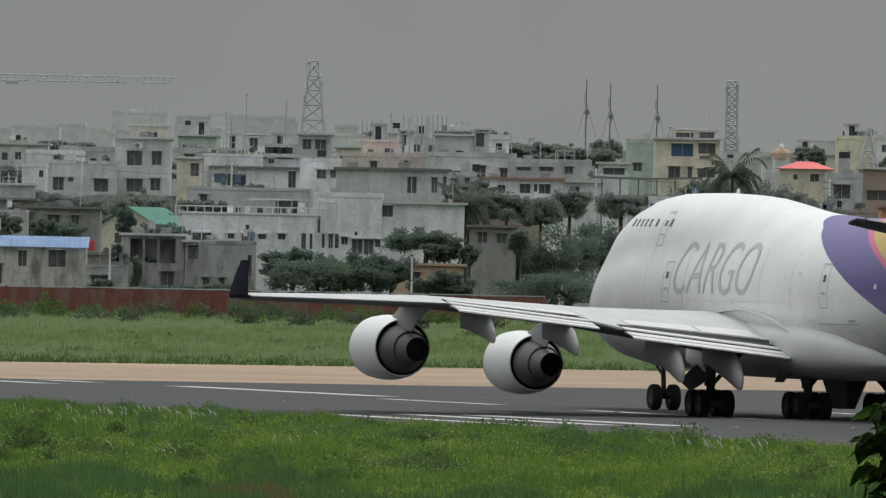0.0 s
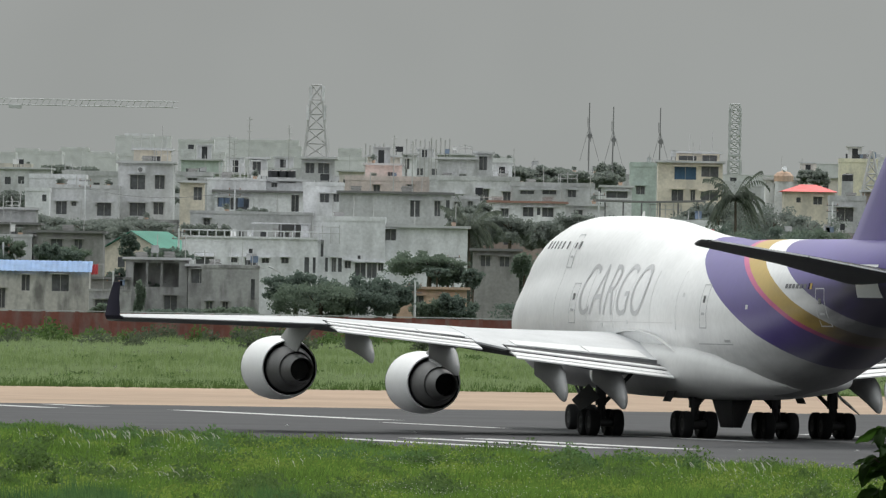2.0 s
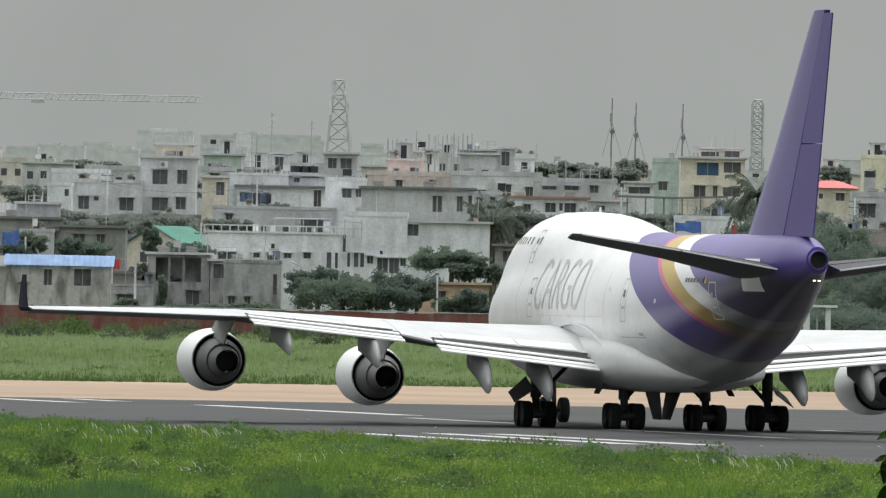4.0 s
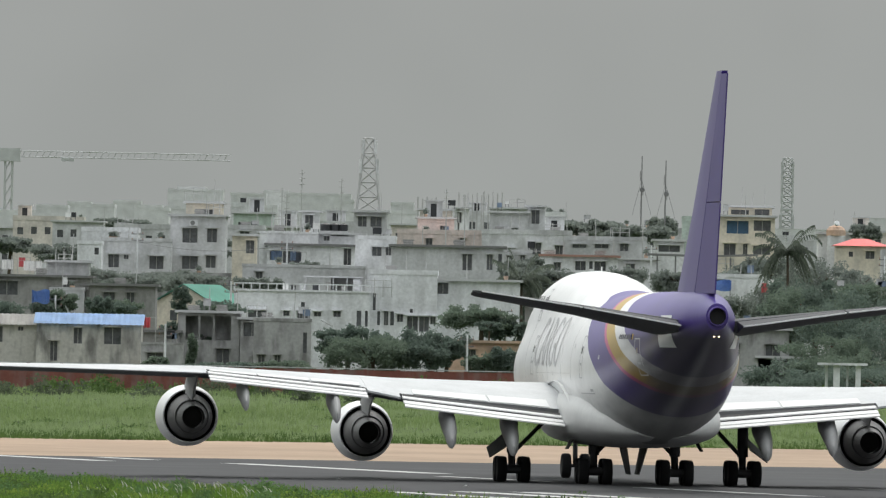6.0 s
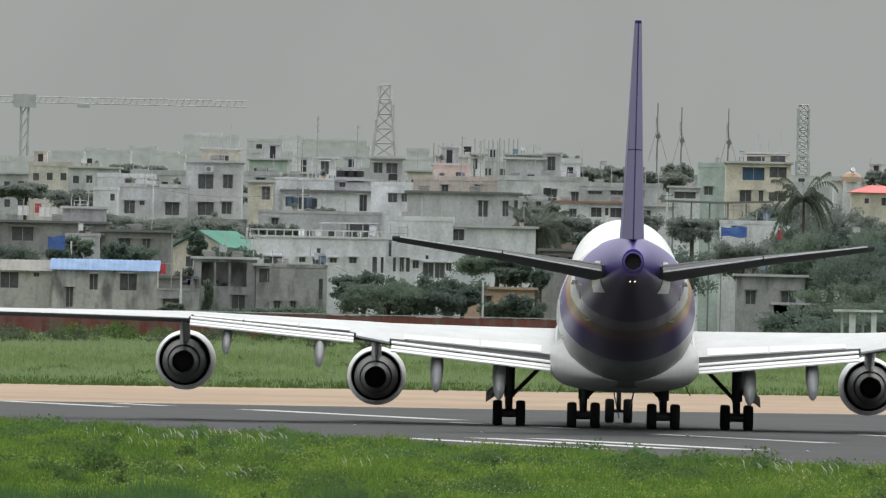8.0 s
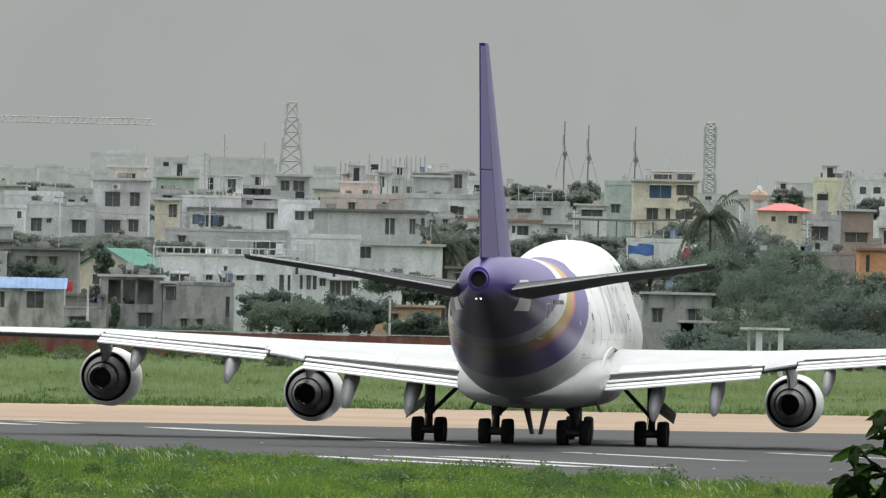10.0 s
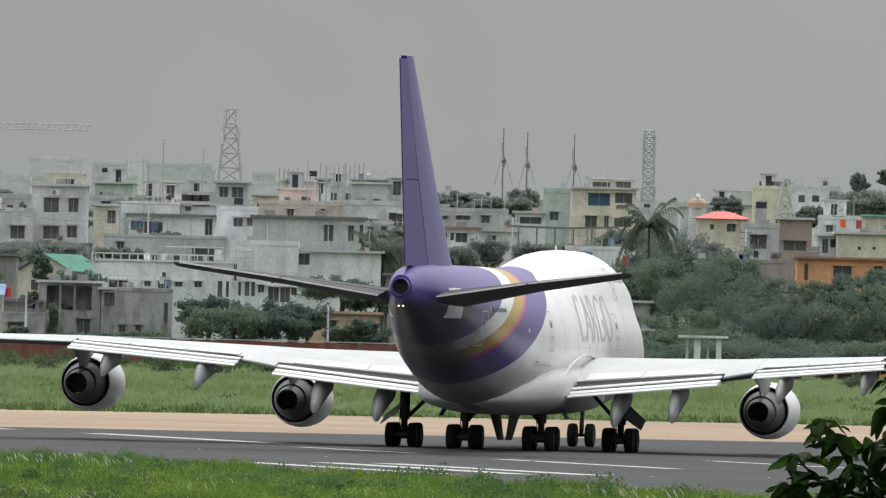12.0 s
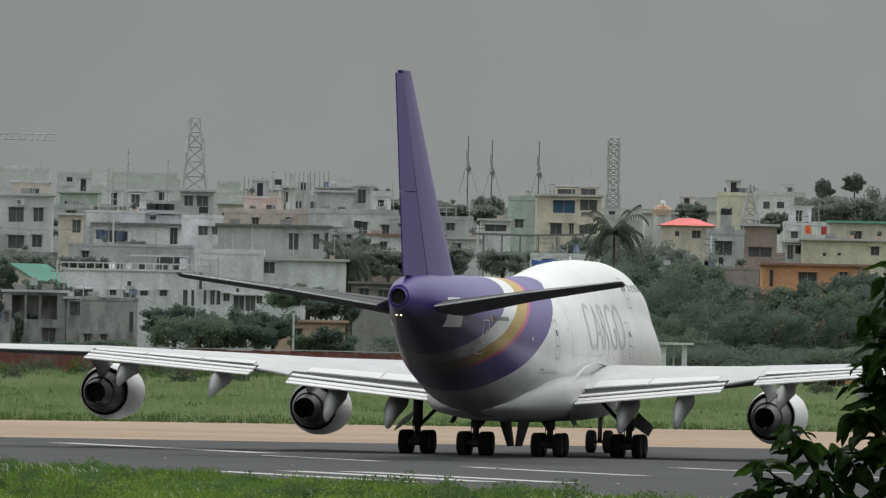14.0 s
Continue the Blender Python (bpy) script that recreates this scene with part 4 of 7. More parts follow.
def house(label, category, x, y, w, h, deep, wall, holes=(), style="slab", edge=0.0, roof="concrete"):
    """A plastered house: pierced front, sides, roof slab, parapet or railing, windows with frames and sunshades."""
    top = thing("house" if category == "house" else "town_block", label, category, "town houses")
    top.location = (x, y, rise(y))
    if style in ("slab", "par") and roof == "concrete" and w > 3.4:
        ROOFS.append((x, y, w, h + rise(y) + (0.262 if style == "slab" else 0.002), deep))
    holes = [q for q in holes if q[2] - q[0] > 0.2 and q[3] - q[1] > 0.2]
    bm = bmesh.new()
    pierced_wall(bm, w, h, holes)
    for quad in (((w, 0, 0), (w, deep, 0), (w, deep, h), (w, 0, h)), ((w, deep, 0), (0, deep, 0), (0, deep, h), (w, deep, h)), ((0, deep, 0), (0, 0, 0), (0, 0, h), (0, deep, h)), ((0, 0, h), (w, 0, h), (w, deep, h), (0, deep, h))):
        bm.faces.new([bm.verts.new(p) for p in quad])
    body = part("wall", bm, M[wall], top)
    if style == "slab":
        part("roof", box(bmesh.new(), -0.35, w + 0.35, -0.5, deep + 0.3, h + 0.004, h + 0.26), M[roof], top)
    elif style == "par":
        bm = bmesh.new()
        for q in ((-0.06, w + 0.06, -0.06, 0.14), (-0.06, w + 0.06, deep - 0.14, deep + 0.06), (-0.06, 0.14, 0.15, deep - 0.15), (w - 0.14, w + 0.06, 0.15, deep - 0.15)):
            box(bm, *q, h - 0.12, h + edge)
        part("parapet", bm, M[wall], top)
    elif style == "rail":
        bm = bmesh.new()
        box(bm, -0.1, w + 0.1, -0.15, 0.05, h - 0.1, h + 0.12)
        box(bm, -0.05, w + 0.05, -0.1, 0.06, h + edge - 0.14, h + edge)
        part("rail", bm, M[wall], top)
        k = int(w / 0.9)
        for i in range(k + 1):
            part("baluster", box(bmesh.new(), i * w / k - 0.07, i * w / k + 0.07, -0.09, 0.05, h + 0.12, h + edge - 0.14), M[wall], top)
    elif style == "shed":
        bm = bmesh.new()
        n = int(w / 0.25)
        rows = []
        for yy, zz in ((-0.5, h - 0.12), (deep * 0.55, h + 1.0)):
            rows.append([bm.verts.new((-0.3 + (w + 0.6) * i / n, yy, zz + (0.05 if i % 2 else 0.0))) for i in range(n + 1)])
        for i in range(n):
            bm.faces.new((rows[0][i], rows[0][i + 1], rows[1][i + 1], rows[1][i]))
        bmesh.ops.solidify(bm, geom=bm.faces[:], thickness=0.03)
        part("roof", bm, M[roof], top, "corrugated tin roof")
        bm = bmesh.new()
        loft(bm, [[Vector((xx, 0.05, h)), Vector((xx, deep * 0.55, h)), Vector((xx, deep * 0.55, h + 0.9))] for xx in (0.05, w - 0.05)])
        part("gable", bm, M[wall], top)
    elif style == "hip":
        bm = bmesh.new()
        a = [bm.verts.new(p) for p in ((-0.5, -0.5, h), (w + 0.5, -0.5, h), (w + 0.5, deep + 0.5, h), (-0.5, deep + 0.5, h), (w * 0.35, deep / 2, h + 0.9), (w * 0.65, deep / 2, h + 0.9))]
        for q in ((0, 1, 5, 4), (1, 2, 5), (2, 3, 4, 5), (3, 0, 4), (3, 2, 1, 0)):
            bm.faces.new([a[i] for i in q])
        part("roof", bm, M[roof], top, "bright red tin roof")
    for i, (a, b, c, d) in enumerate(holes):
        bm = bmesh.new()
        if c - a > 3.0:          # an open veranda with thin posts
            box(bm, a - 0.2, c + 0.2, 2.6, 2.8, b - 0.1, h - 0.05)
            box(bm, a - 0.2, c + 0.2, 0.35, 2.59, b - 0.15, b - 0.02)
            part("veranda_back", bm, M[wall], top, "shaded back wall of the veranda")
            for u in (0.3, 0.62):
                part("post", box(bmesh.new(), a + u * (c - a) - 0.11, a + u * (c - a) + 0.11, 0.05, 0.25, b, d), M[wall], top)
            continue
        bm.faces.new([bm.verts.new(p) for p in ((a, 0.24, b), (c, 0.24, b), (c, 0.24, d), (a, 0.24, d))])
        win = part("window", bm, M["glass_blue" if "blue glass" in label and i == 0 else "glass"], top)
        if y < 1700 and c - a > 0.5:
            for q in ((a, a + 0.06, b, d), (c - 0.06, c, b, d), ((a + c) / 2 - 0.03, (a + c) / 2 + 0.03, b, d)):
                part("frame_bar", box(bmesh.new(), q[0], q[1], 0.17, 0.235, q[2], q[3]), M["frame"], win)
            part("sunshade", box(bmesh.new(), a - 0.15, c + 0.15, -0.45, 0.0, d + 0.06, d + 0.15), M[wall], win)
    return top


def gable_house(x, y, w, h, eave):
    top = thing("house", "cream house with green tin gable roof", "house", "town houses")
    top.matrix_world = pose(x, y, rise(y), 0, 0, -24)
    w *= 0.9
    bm, deep = bmesh.new(), 9.0
    loft(bm, [[Vector(p) for p in ((0, yy, 0), (w, yy, 0), (w, yy, eave), (w * 0.5, yy, h - 0.05), (0, yy, eave))] for yy in (0, deep)])
    part("wall", bm, M["cream"], top)
    for sx, ex in ((0.5, w + 0.4), (0.5, -0.4)):
        bm = bmesh.new()
        z1 = eave - 0.15
        a = [Vector((w * sx, -0.4, h)), Vector((ex, -0.4, z1)), Vector((ex, deep, z1)), Vector((w * sx, deep, h))]
        loft(bm, [a, [p + Vector((0, 0, 0.08)) for p in a]])
        part("roof", bm, M["green"], top, "green tin roof slope")
    part("window", box(bmesh.new(), w * 0.3, w * 0.4, -0.03, 0.05, eave - 1.6, eave - 0.5), M["glass"], top)


def guyed_mast(x, y, z0, z1):
    top = thing("antenna_mast", "thin dark guyed antenna mast on a rooftop", "mast", "antenna masts")
    top.location = (x, y, z0)
    h = z1 - z0
    part("pole", tube(bmesh.new(), (0, 0, 0), (0, 0, h), 0.13, 0.07, 8), M["mast_dark"], top)
    for a in (0.4, 2.5, 4.6):
        part("guy_rod", tube(bmesh.new(), (1.5 * math.cos(a), 1.5 * math.sin(a), h - 8.0), (0, 0, h - 3.2), 0.025, n=5), M["mast_dark"], top)
    part("dish", tube(bmesh.new(), (0.1, -0.5, h - 4.6), (0.1, -0.2, h - 4.6), 0.35, n=12), M["mast_dark"], top)
    for i in range(3):
        part("aerial", box(bmesh.new(), -0.25 + 0.2 * i, -0.15 + 0.2 * i, -0.3, -0.2, h - 3.4 - i, h - 2.0 - i), M["mast_dark"], top)


def lattice_tower(x, y, z0, z1, r0, r1):
    # the far tower's steel has haze mixed into its colour
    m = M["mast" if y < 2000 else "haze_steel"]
    top = thing("lattice_tower", "grey steel lattice tower with antenna panels", "tower", "lattice towers")
    top.location = (x, y, z0)
    h = z1 - z0
    corner = lambda k, f: Vector(((r0 + (r1 - r0) * f) * (1, 1, -1, -1)[k % 4], (r0 + (r1 - r0) * f) * (1, -1, -1, 1)[k % 4], h * f))
    t = 0.15 * max(1.0, y / 1900)
    for k in range(4):
        part("leg", tube(bmesh.new(), corner(k, 0), corner(k, 1), t, n=6), m, top)
    n = max(4, int(h / 1.5))
    rods = []
    for i in range(n):
        for k in range(4):
            rods += [(corner(k, i / n), corner(k + 1, (i + 1) / n)), (corner(k + 1, i / n), corner(k, (i + 1) / n)), (corner(k, (i + 1) / n), corner(k + 1, (i + 1) / n))]
    if y < 2000:
        for p, q in rods:
            part("brace", tube(bmesh.new(), p, q, t * 0.55, n=4), m, top)
    else:
        bm = bmesh.new()
        for p, q in rods:
            tube(bm, p, q, t * 0.55, n=4)
        part("bracing", bm, m, top, kind="stuff")
    part("plinth", box(bmesh.new(), -r0 - 0.3, r0 + 0.3, -r0 - 0.3, r0 + 0.3, rise(y) - z0, 0.05), M["grey_b"] if y < 2000 else m, top, "grey concrete plinth")
    if r1 > 0.3:
        for k, f in ((0, 0.98), (1, 0.98), (2, 0.98), (3, 0.98), (0, 0.72), (1, 0.72), (2, 0.72), (3, 0.72)):
            p = corner(k, f)
            part("antenna_panel", box(bmesh.new(), p.x * 1.25 - 0.16, p.x * 1.25 + 0.16, p.y * 1.3 - 0.1, p.y * 1.3 + 0.1, p.z - h * 0.2, p.z), M["white_b"] if y < 2000 else m, top)
        part("platform", box(bmesh.new(), -r1 * 1.4, r1 * 1.4, -r1 * 1.4, r1 * 1.4, h * 0.74, h * 0.75), m, top)


def tower_crane(x, y, z0, z1):
    top = thing("tower_crane", "distant tower crane with haze put into its steel colour", "crane")
    top.location = (x, y, z0)
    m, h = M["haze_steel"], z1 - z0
    bm = bmesh.new()
    for sx in (-1.1, 1.1):
        for sy in (-1.1, 1.1):
            tube(bm, (sx, sy, 0), (sx, sy, h - 3), 0.35, n=5)
    for i in range(int(h / 4)):
        tube(bm, (-1.1, -1.1, i * 4), (1.1, -1.1, i * 4 + 4), 0.2, n=4)
    part("mast", bm, m, top)
    bm = bmesh.new()
    for z in (h - 3, h - 1.2):
        tube(bm, (-26, 0, z), (68, 0, z), 0.15, n=4)
    for i in range(47):
        tube(bm, (-26 + 2 * i, 0, h - 3), (-25 + 2 * i, 0, h - 1.2), 0.1, n=4)
    part("jib", bm, m, top)
    part("cab", box(bmesh.new(), -3.5, 3.5, -2, 2, h - 4.5, h - 0.5), m, top)
    part("counterweight", box(bmesh.new(), -26, -22, -1, 1, h - 5, h - 2), m, top)
    part("hook_block", box(bmesh.new(), 16, 20, -0.6, 0.6, h - 4.2, h - 3), m, top)


def pole_mast(x, y, z1):
    top = thing("roof_aerial", "thin pale aerial pole on a rooftop", "aerial", "roof aerials")
    z0 = rise(y)
    top.location = (x, y, z0)
    h = z1 - z0
    part("pole", tube(bmesh.new(), (0, 0, 0), (0, 0, h), 0.1, 0.06, 6), M["mast"], top)
    for i in range(3):
        part("crossbar", tube(bmesh.new(), (-0.3, 0, h - 0.4 - 0.7 * i), (0.35, 0, h - 0.3 - 0.7 * i), 0.045, n=4), M["mast"], top)


def rebar_cluster(x, y, z1, n):
    top = thing("column_stubs", "bare concrete column stubs on an unfinished roof", "columns", "column stubs")
    z0 = rise(y)
    top.location = (x, y, z0)
    for i in range(n):
        part("column", box(bmesh.new(), i * 0.62 - 1.5, i * 0.62 - 1.32, (i % 3) * 1.5, (i % 3) * 1.5 + 0.2, 0, z1 - z0 - 0.25 * (i % 2)), M["mast"], top)


def water_tank(x, y, z0, r, h):
    top = thing("water_tank", "black plastic water tank on a rooftop", "tank", "water tanks")
    top.location = (x, y + 1.5, z0)
    bm = bmesh.new()
    for a, b, ra, rb in ((0, 0.82, 1, 1), (0.82, 0.95, 1, 0.55), (0.95, 1.0, 0.3, 0.28)):
        tube(bm, (0, 0, h * a), (0, 0, h * b), r * ra, r * rb, 16)
    for k in range(3):
        tube(bm, (0, 0, h * (0.2 + 0.22 * k)), (0, 0, h * (0.24 + 0.22 * k)), r * 1.03, n=16)
    part("tank_body", bm, M["tank"], top)
    part("stand", box(bmesh.new(), -r, r, -r, r, -0.6 if y == 1427 else rise(y) - z0, -0.004), M["grey_b"], top, "grey concrete tank stand")


def washing(x, y, z, cloth):
    top = thing("laundry", "washing hung out to dry on a line", "laundry", "laundry")
    top.location = (x, y - 0.8, z)
    bm = bmesh.new()
    n = 6
    rows = [[bm.verts.new((-0.35 + 0.7 * i / n, 0.08 * math.sin(i * 1.7 + x), zz + 0.05 * math.sin(i * 2.3 + x))) for i in range(n + 1)] for zz in (0.55, 0, -0.5)]
    for a, b in zip(rows, rows[1:]):
        for i in range(n):
            bm.faces.new((a[i], a[i + 1], b[i + 1], b[i]))
    bmesh.ops.solidify(bm, geom=bm.faces[:], thickness=0.02)
    part("cloth", bm, M[cloth], top)
    part("line", tube(bmesh.new(), (-0.9, 0, 0.56), (0.9, 0, 0.56), 0.02, n=4), M["mast"], top)
    part("prop", tube(bmesh.new(), (0.9, 0.1, rise(y) - z), (0.9, 0.1, 0.6), 0.04, n=5), M["mast"], top)


def tarpaulin(x, y, z, w, h, cloth):
    top = thing("tarpaulin", "sagging coloured tarpaulin hung on a frame", "tarpaulin")
    top.location = (x, y - 1.2, z)
    bm, n = bmesh.new(), 8
    rows = [[bm.verts.new((w * i / n, 0.15 * math.sin(i + j), h * j / 3 + 0.12 * math.sin(i * 0.8 + j))) for i in range(n + 1)] for j in range(4)]
    for a, b in zip(rows, rows[1:]):
        for i in range(n):
            bm.faces.new((a[i], a[i + 1], b[i + 1], b[i]))
    bmesh.ops.solidify(bm, geom=bm.faces[:], thickness=0.03)
    part("sheet", bm, M[cloth], top)
    for px in (0.1, w - 0.1):
        part("post", tube(bmesh.new(), (px, 0.15, rise(y) - z), (px, 0.15, h), 0.05, n=5), M["mast_dark"], top)


def canopy(x, y, z, w):
    top = thing("canopy", "dark thin flat canopy on posts", "canopy")
    top.location = (x, y, rise(y))
    h = z - rise(y)
    bm = bmesh.new()
    loft(bm, [[Vector((xx, yy, h + dz + 0.12 * math.sin(xx))) for xx, dz in ((0, 0.1), (w * 0.5, 0), (w, 0.25), (w, 0.45), (w * 0.5, 0.2), (0, 0.3))] for yy in (0, 5)])
    part("roof", bm, M["dark_roof"], top)
    for i in range(6):
        part("post", tube(bmesh.new(), (w * (i + 0.5) / 6, 0.4, 0), (w * (i + 0.5) / 6, 0.4, h), 0.09, n=6), M["mast_dark"], top)


def frame_shelter(x, y, w, h):
    top = thing("concrete_shelter", "pale open concrete frame with flat slab on the grass", "shelter")
    top.location = (x, y, rise(y))
    part("slab", box(bmesh.new(), 0, w, 0, 3.0, h - 0.22, h), M["white_b"], top)
    for px, r in ((0.85, 0.13), (1.75, 0.3), (2.8, 0.1), (3.75, 0.24)):
        part("post", box(bmesh.new(), px - r, px + r, 0.4 if r > 0.2 else 2.2, 0.9 if r > 0.2 else 2.5, 0, h - 0.224), M["white_b"], top)


def dome_tank(x, y, z):
    top = thing("roof_tank", "terracotta domed tank on a rooftop", "tank")
    top.location = (x, y, z)
    bm = bmesh.new()
    for a, b, ra, rb in ((0, 0.7, 1.25, 1.25), (0.7, 1.1, 1.25, 0.9), (1.1, 1.35, 0.9, 0.25)):
        tube(bm, (0, 0, a), (0, 0, b), ra, rb, 18)
    part("tank_body", bm, M["terracotta"], top)
    part("dish", tube(bmesh.new(), (0, -0.9, 1.5), (0.15, -1.1, 1.6), 0.35, n=12), M["white_a"], top)
    part("stand", box(bmesh.new(), -1.1, 1.1, -1, 1, rise(y) - z, -0.004), M["white_b"], top)


def street_lamp(x, y, z):
    top = thing("street_lamp", "pale lamp head on a slanting arm and pole", "lamp")
    top.location = (x, y, rise(y))
    h = z - rise(y)
    part("pole", tube(bmesh.new(), (0.9, 0, 0), (0.9, 0, h - 0.4), 0.09, 0.06, 8), M["mast"], top)
    part("arm", tube(bmesh.new(), (0.9, 0, h - 0.5), (0, 0, h), 0.05, n=6), M["mast"], top)
    bm = bmesh.new()
    loft(bm, [[Vector((xx, 0.14 * r * math.cos(a), h + 0.02 - xx * 0.4 + 0.09 * r * math.sin(a))) for a in (math.tau * i / 10 for i in range(10))] for xx, r in ((-0.35, 0.3), (-0.25, 0.9), (0.1, 1.0), (0.3, 0.5))])
    part("lamp_head", bm, M["white_a"], top, "white lamp head", soft=True)


def solar_row(x, y, z):
    for i in range(5):
        top = thing("solar_panel", "dark tilted solar panel on a rooftop", "solar panel", "solar panels")
        top.location = (x + i * 0.75, y + 1.0, z)
        bm = bmesh.new()
        loft(bm, [[Vector((xx, 0, 0.0)), Vector((xx, 0, 0.06)), Vector((xx, 0.8, 0.86)), Vector((xx, 0.84, 0.8))] for xx in (0, 0.68)])
        part("panel", bm, M["tank"], top)
        part("stand", box(bmesh.new(), 0.2, 0.4, 0.4, 0.7, rise(y) - z, 0.3), M["mast"], top)


def air_conditioner(x, y, z):
    top = thing("air_conditioner", "pale air conditioner box on a house wall", "air conditioner")
    top.location = (x, 1455 - 0.45, z)
    part("case", box(bmesh.new(), -0.48, 0.48, 0, 0.448, 0, 0.72), M["white_b"], top)
    part("fan_grille", tube(bmesh.new(), (-0.1, -0.02, 0.36), (-0.1, 0.01, 0.36), 0.27, n=16), M["mast_dark"], top)


def boundary_wall(x0, x1, h):
    y = 1245
    top = thing("boundary_wall", "faded red plastered boundary wall with pillars", "wall")
    top.location = (x0, y, rise(y))
    n = int((x1 - x0) / 3.3)
    for i in range(n):
        a, b = (x1 - x0) * i / n, (x1 - x0) * (i + 1) / n
        part("panel", box(bmesh.new(), a + 0.2, b - 0.2, 0.06, 0.2, 0, h - 0.08), M["wall_red"], top)
        part("pillar", box(bmesh.new(), b - 0.2, b + 0.2, 0, 0.3, 0, h), M["wall_red"], top)
    part("coping", box(bmesh.new(), 0, x1 - x0, 0.0, 0.28, h + 0.004, h + 0.1), M["grey_b"], top)


def utility_pole(x, y, z):
    top = thing("utility_pole", "pale concrete utility pole with cross arms", "pole", "utility poles")
    top.location = (x, y, rise(y))
    h = z - rise(y)
    part("pole", tube(bmesh.new(), (0, 0, 0), (0, 0, h), 0.16, 0.1, 8), M["white_b"], top)
    for i in range(2):
        part("cross_arm", box(bmesh.new(), -0.7, 0.7, -0.06, 0.06, h - 0.5 - 0.7 * i, h - 0.4 - 0.7 * i), M["mast_dark"], top)
        for sx in (-0.6, 0.6):
            part("insulator", tube(bmesh.new(), (sx, 0, h - 0.4 - 0.7 * i), (sx, 0, h - 0.22 - 0.7 * i), 0.05, n=6), M["brown"], top)


def overhead_wire(x0, x1, y, z):
    """A slack wire between two poles."""
    bm, n = bmesh.new(), 12
    pts = [Vector((x0 + (x1 - x0) * i / n, y, z - 0.9 * (1 - (2 * i / n - 1) ** 2))) for i in range(n + 1)]
    for a, b in zip(pts, pts[1:]):
        tube(bm, a, b, 0.02, n=4)
    tagged(part("overhead_wire", bm, M["mast_dark"]), "thin dark slack overhead wire between poles", "wire", "overhead wires")


def roof_clutter(x, y, z, seed):
    """Odds and ends on a flat roof: a stack of bricks, pipes and a bamboo pole."""
    r = random.Random(seed)
    top = thing("brick_stack", "loose stack of bricks on a flat roof", "bricks", "roof stacks")
    top.location = (x, y + 1.2, z)
    for i in range(-4, 5):
        part("brick_course", box(bmesh.new(), -0.6 + r.uniform(-0.1, 0.1), 0.6 + r.uniform(-0.1, 0.1), -0.3, 0.3, 0.13 * i, 0.13 * i + 0.12), M["umber"], top)
    pole = thing("roof_pole", "thin upright pole on a flat roof", "pole", "roof poles")
    pole.location = (x + 1.6, y + 1.0, z)
    part("shaft", tube(bmesh.new(), (0, 0, -0.8), (r.uniform(-0.15, 0.15), 0, r.uniform(1.3, 2.6)), 0.06, 0.04, 6), M["mast"], pole)


def roof_pergola(x, y, z, w, h):
    """A light slab on thin posts over a roof terrace, with a small tank, boxes and flower pots beneath it."""
    r = random.Random(int(w * 10))
    top = thing("roof_pergola", "pale concrete pergola over a cluttered roof terrace", "pergola")
    top.location = (x, y, z)
    part("slab", box(bmesh.new(), -0.2, w + 0.2, 0.8, 3.6, h - 0.14, h), M["grey_a"], top)
    for i in range(5):
        for yy in (1.0, 3.4):
            part("post", box(bmesh.new(), w * i / 4 - 0.06, w * i / 4 + 0.06, yy - 0.06, yy + 0.06, -0.3, h - 0.144), M["grey_b"], top)
    part("back_screen", box(bmesh.new(), w * 0.45, w, 3.5, 3.58, -0.3, h - 0.15), M["dark_roof"], top, "dark lattice screen")


def roof_box(x, y, z, w, h, key, label, sort):
    """A small crate, tank or cupboard left on a roof terrace, with its lid and feet."""
    top = thing(sort, label, sort.replace("_", " "), "roof things")
    top.location = (x, y, z)
    bm = box(bmesh.new(), 0, w, 0, 0.7, 0.08, h)
    bmesh.ops.bevel(bm, geom=bm.edges[:], offset=0.05, segments=2, affect="EDGES")
    part("case", bm, M[key], top)
    part("lid", box(bmesh.new(), -0.04, w + 0.04, -0.04, 0.74, h + 0.004, h + 0.06), M[key], top)
    for px in (0.05, w - 0.15):
        part("foot", box(bmesh.new(), px, px + 0.1, 0.1, 0.6, -0.4, 0.076), M["mast_dark"], top)


def roof_frame(x, y, z, w, h):
    """An open frame of pale pipes on a roof."""
    top = thing("pipe_frame", "pale open pipe frame on a flat roof", "frame", "pipe frames")
    top.location = (x, y, z)
    n = max(2, int(w / 0.9))
    for i in range(n + 1):
        part("post", tube(bmesh.new(), (w * i / n, 0.6, -0.5), (w * i / n, 0.6, h + 0.25 * (i % 2)), 0.045, n=6), M["mast"], top)
    for zz in (0.45 * h, h):
        part("rail", tube(bmesh.new(), (0, 0.6, zz), (w, 0.6, zz), 0.04, n=6), M["mast"], top)


# ---------------------------------------------------------------- plants
def leaves(centres, size, seed, flat=0.0):
    """Many small four-cornered leaf sprays at the given centres, each turned its own way."""
    r = np.random.RandomState(seed)
    n = len(centres)
    a = r.normal(size=(n, 3))
    a /= np.linalg.norm(a, axis=1)[:, None]
    b = np.cross(a, r.normal(size=(n, 3)))
    b /= np.linalg.norm(b, axis=1)[:, None]
    s = size * (0.6 + 0.8 * r.rand(n))[:, None]
    c = np.asarray(centres)
    up = np.cross(a, b) * s * 0.3
    v = np.stack([c - a * s, c + b * s * 0.55 + up, c + a * s, c - b * s * 0.55 + up], axis=1).reshape(-1, 3)
    f = [(4 * i, 4 * i + 1, 4 * i + 2, 4 * i + 3) for i in range(n)]
    return v, f


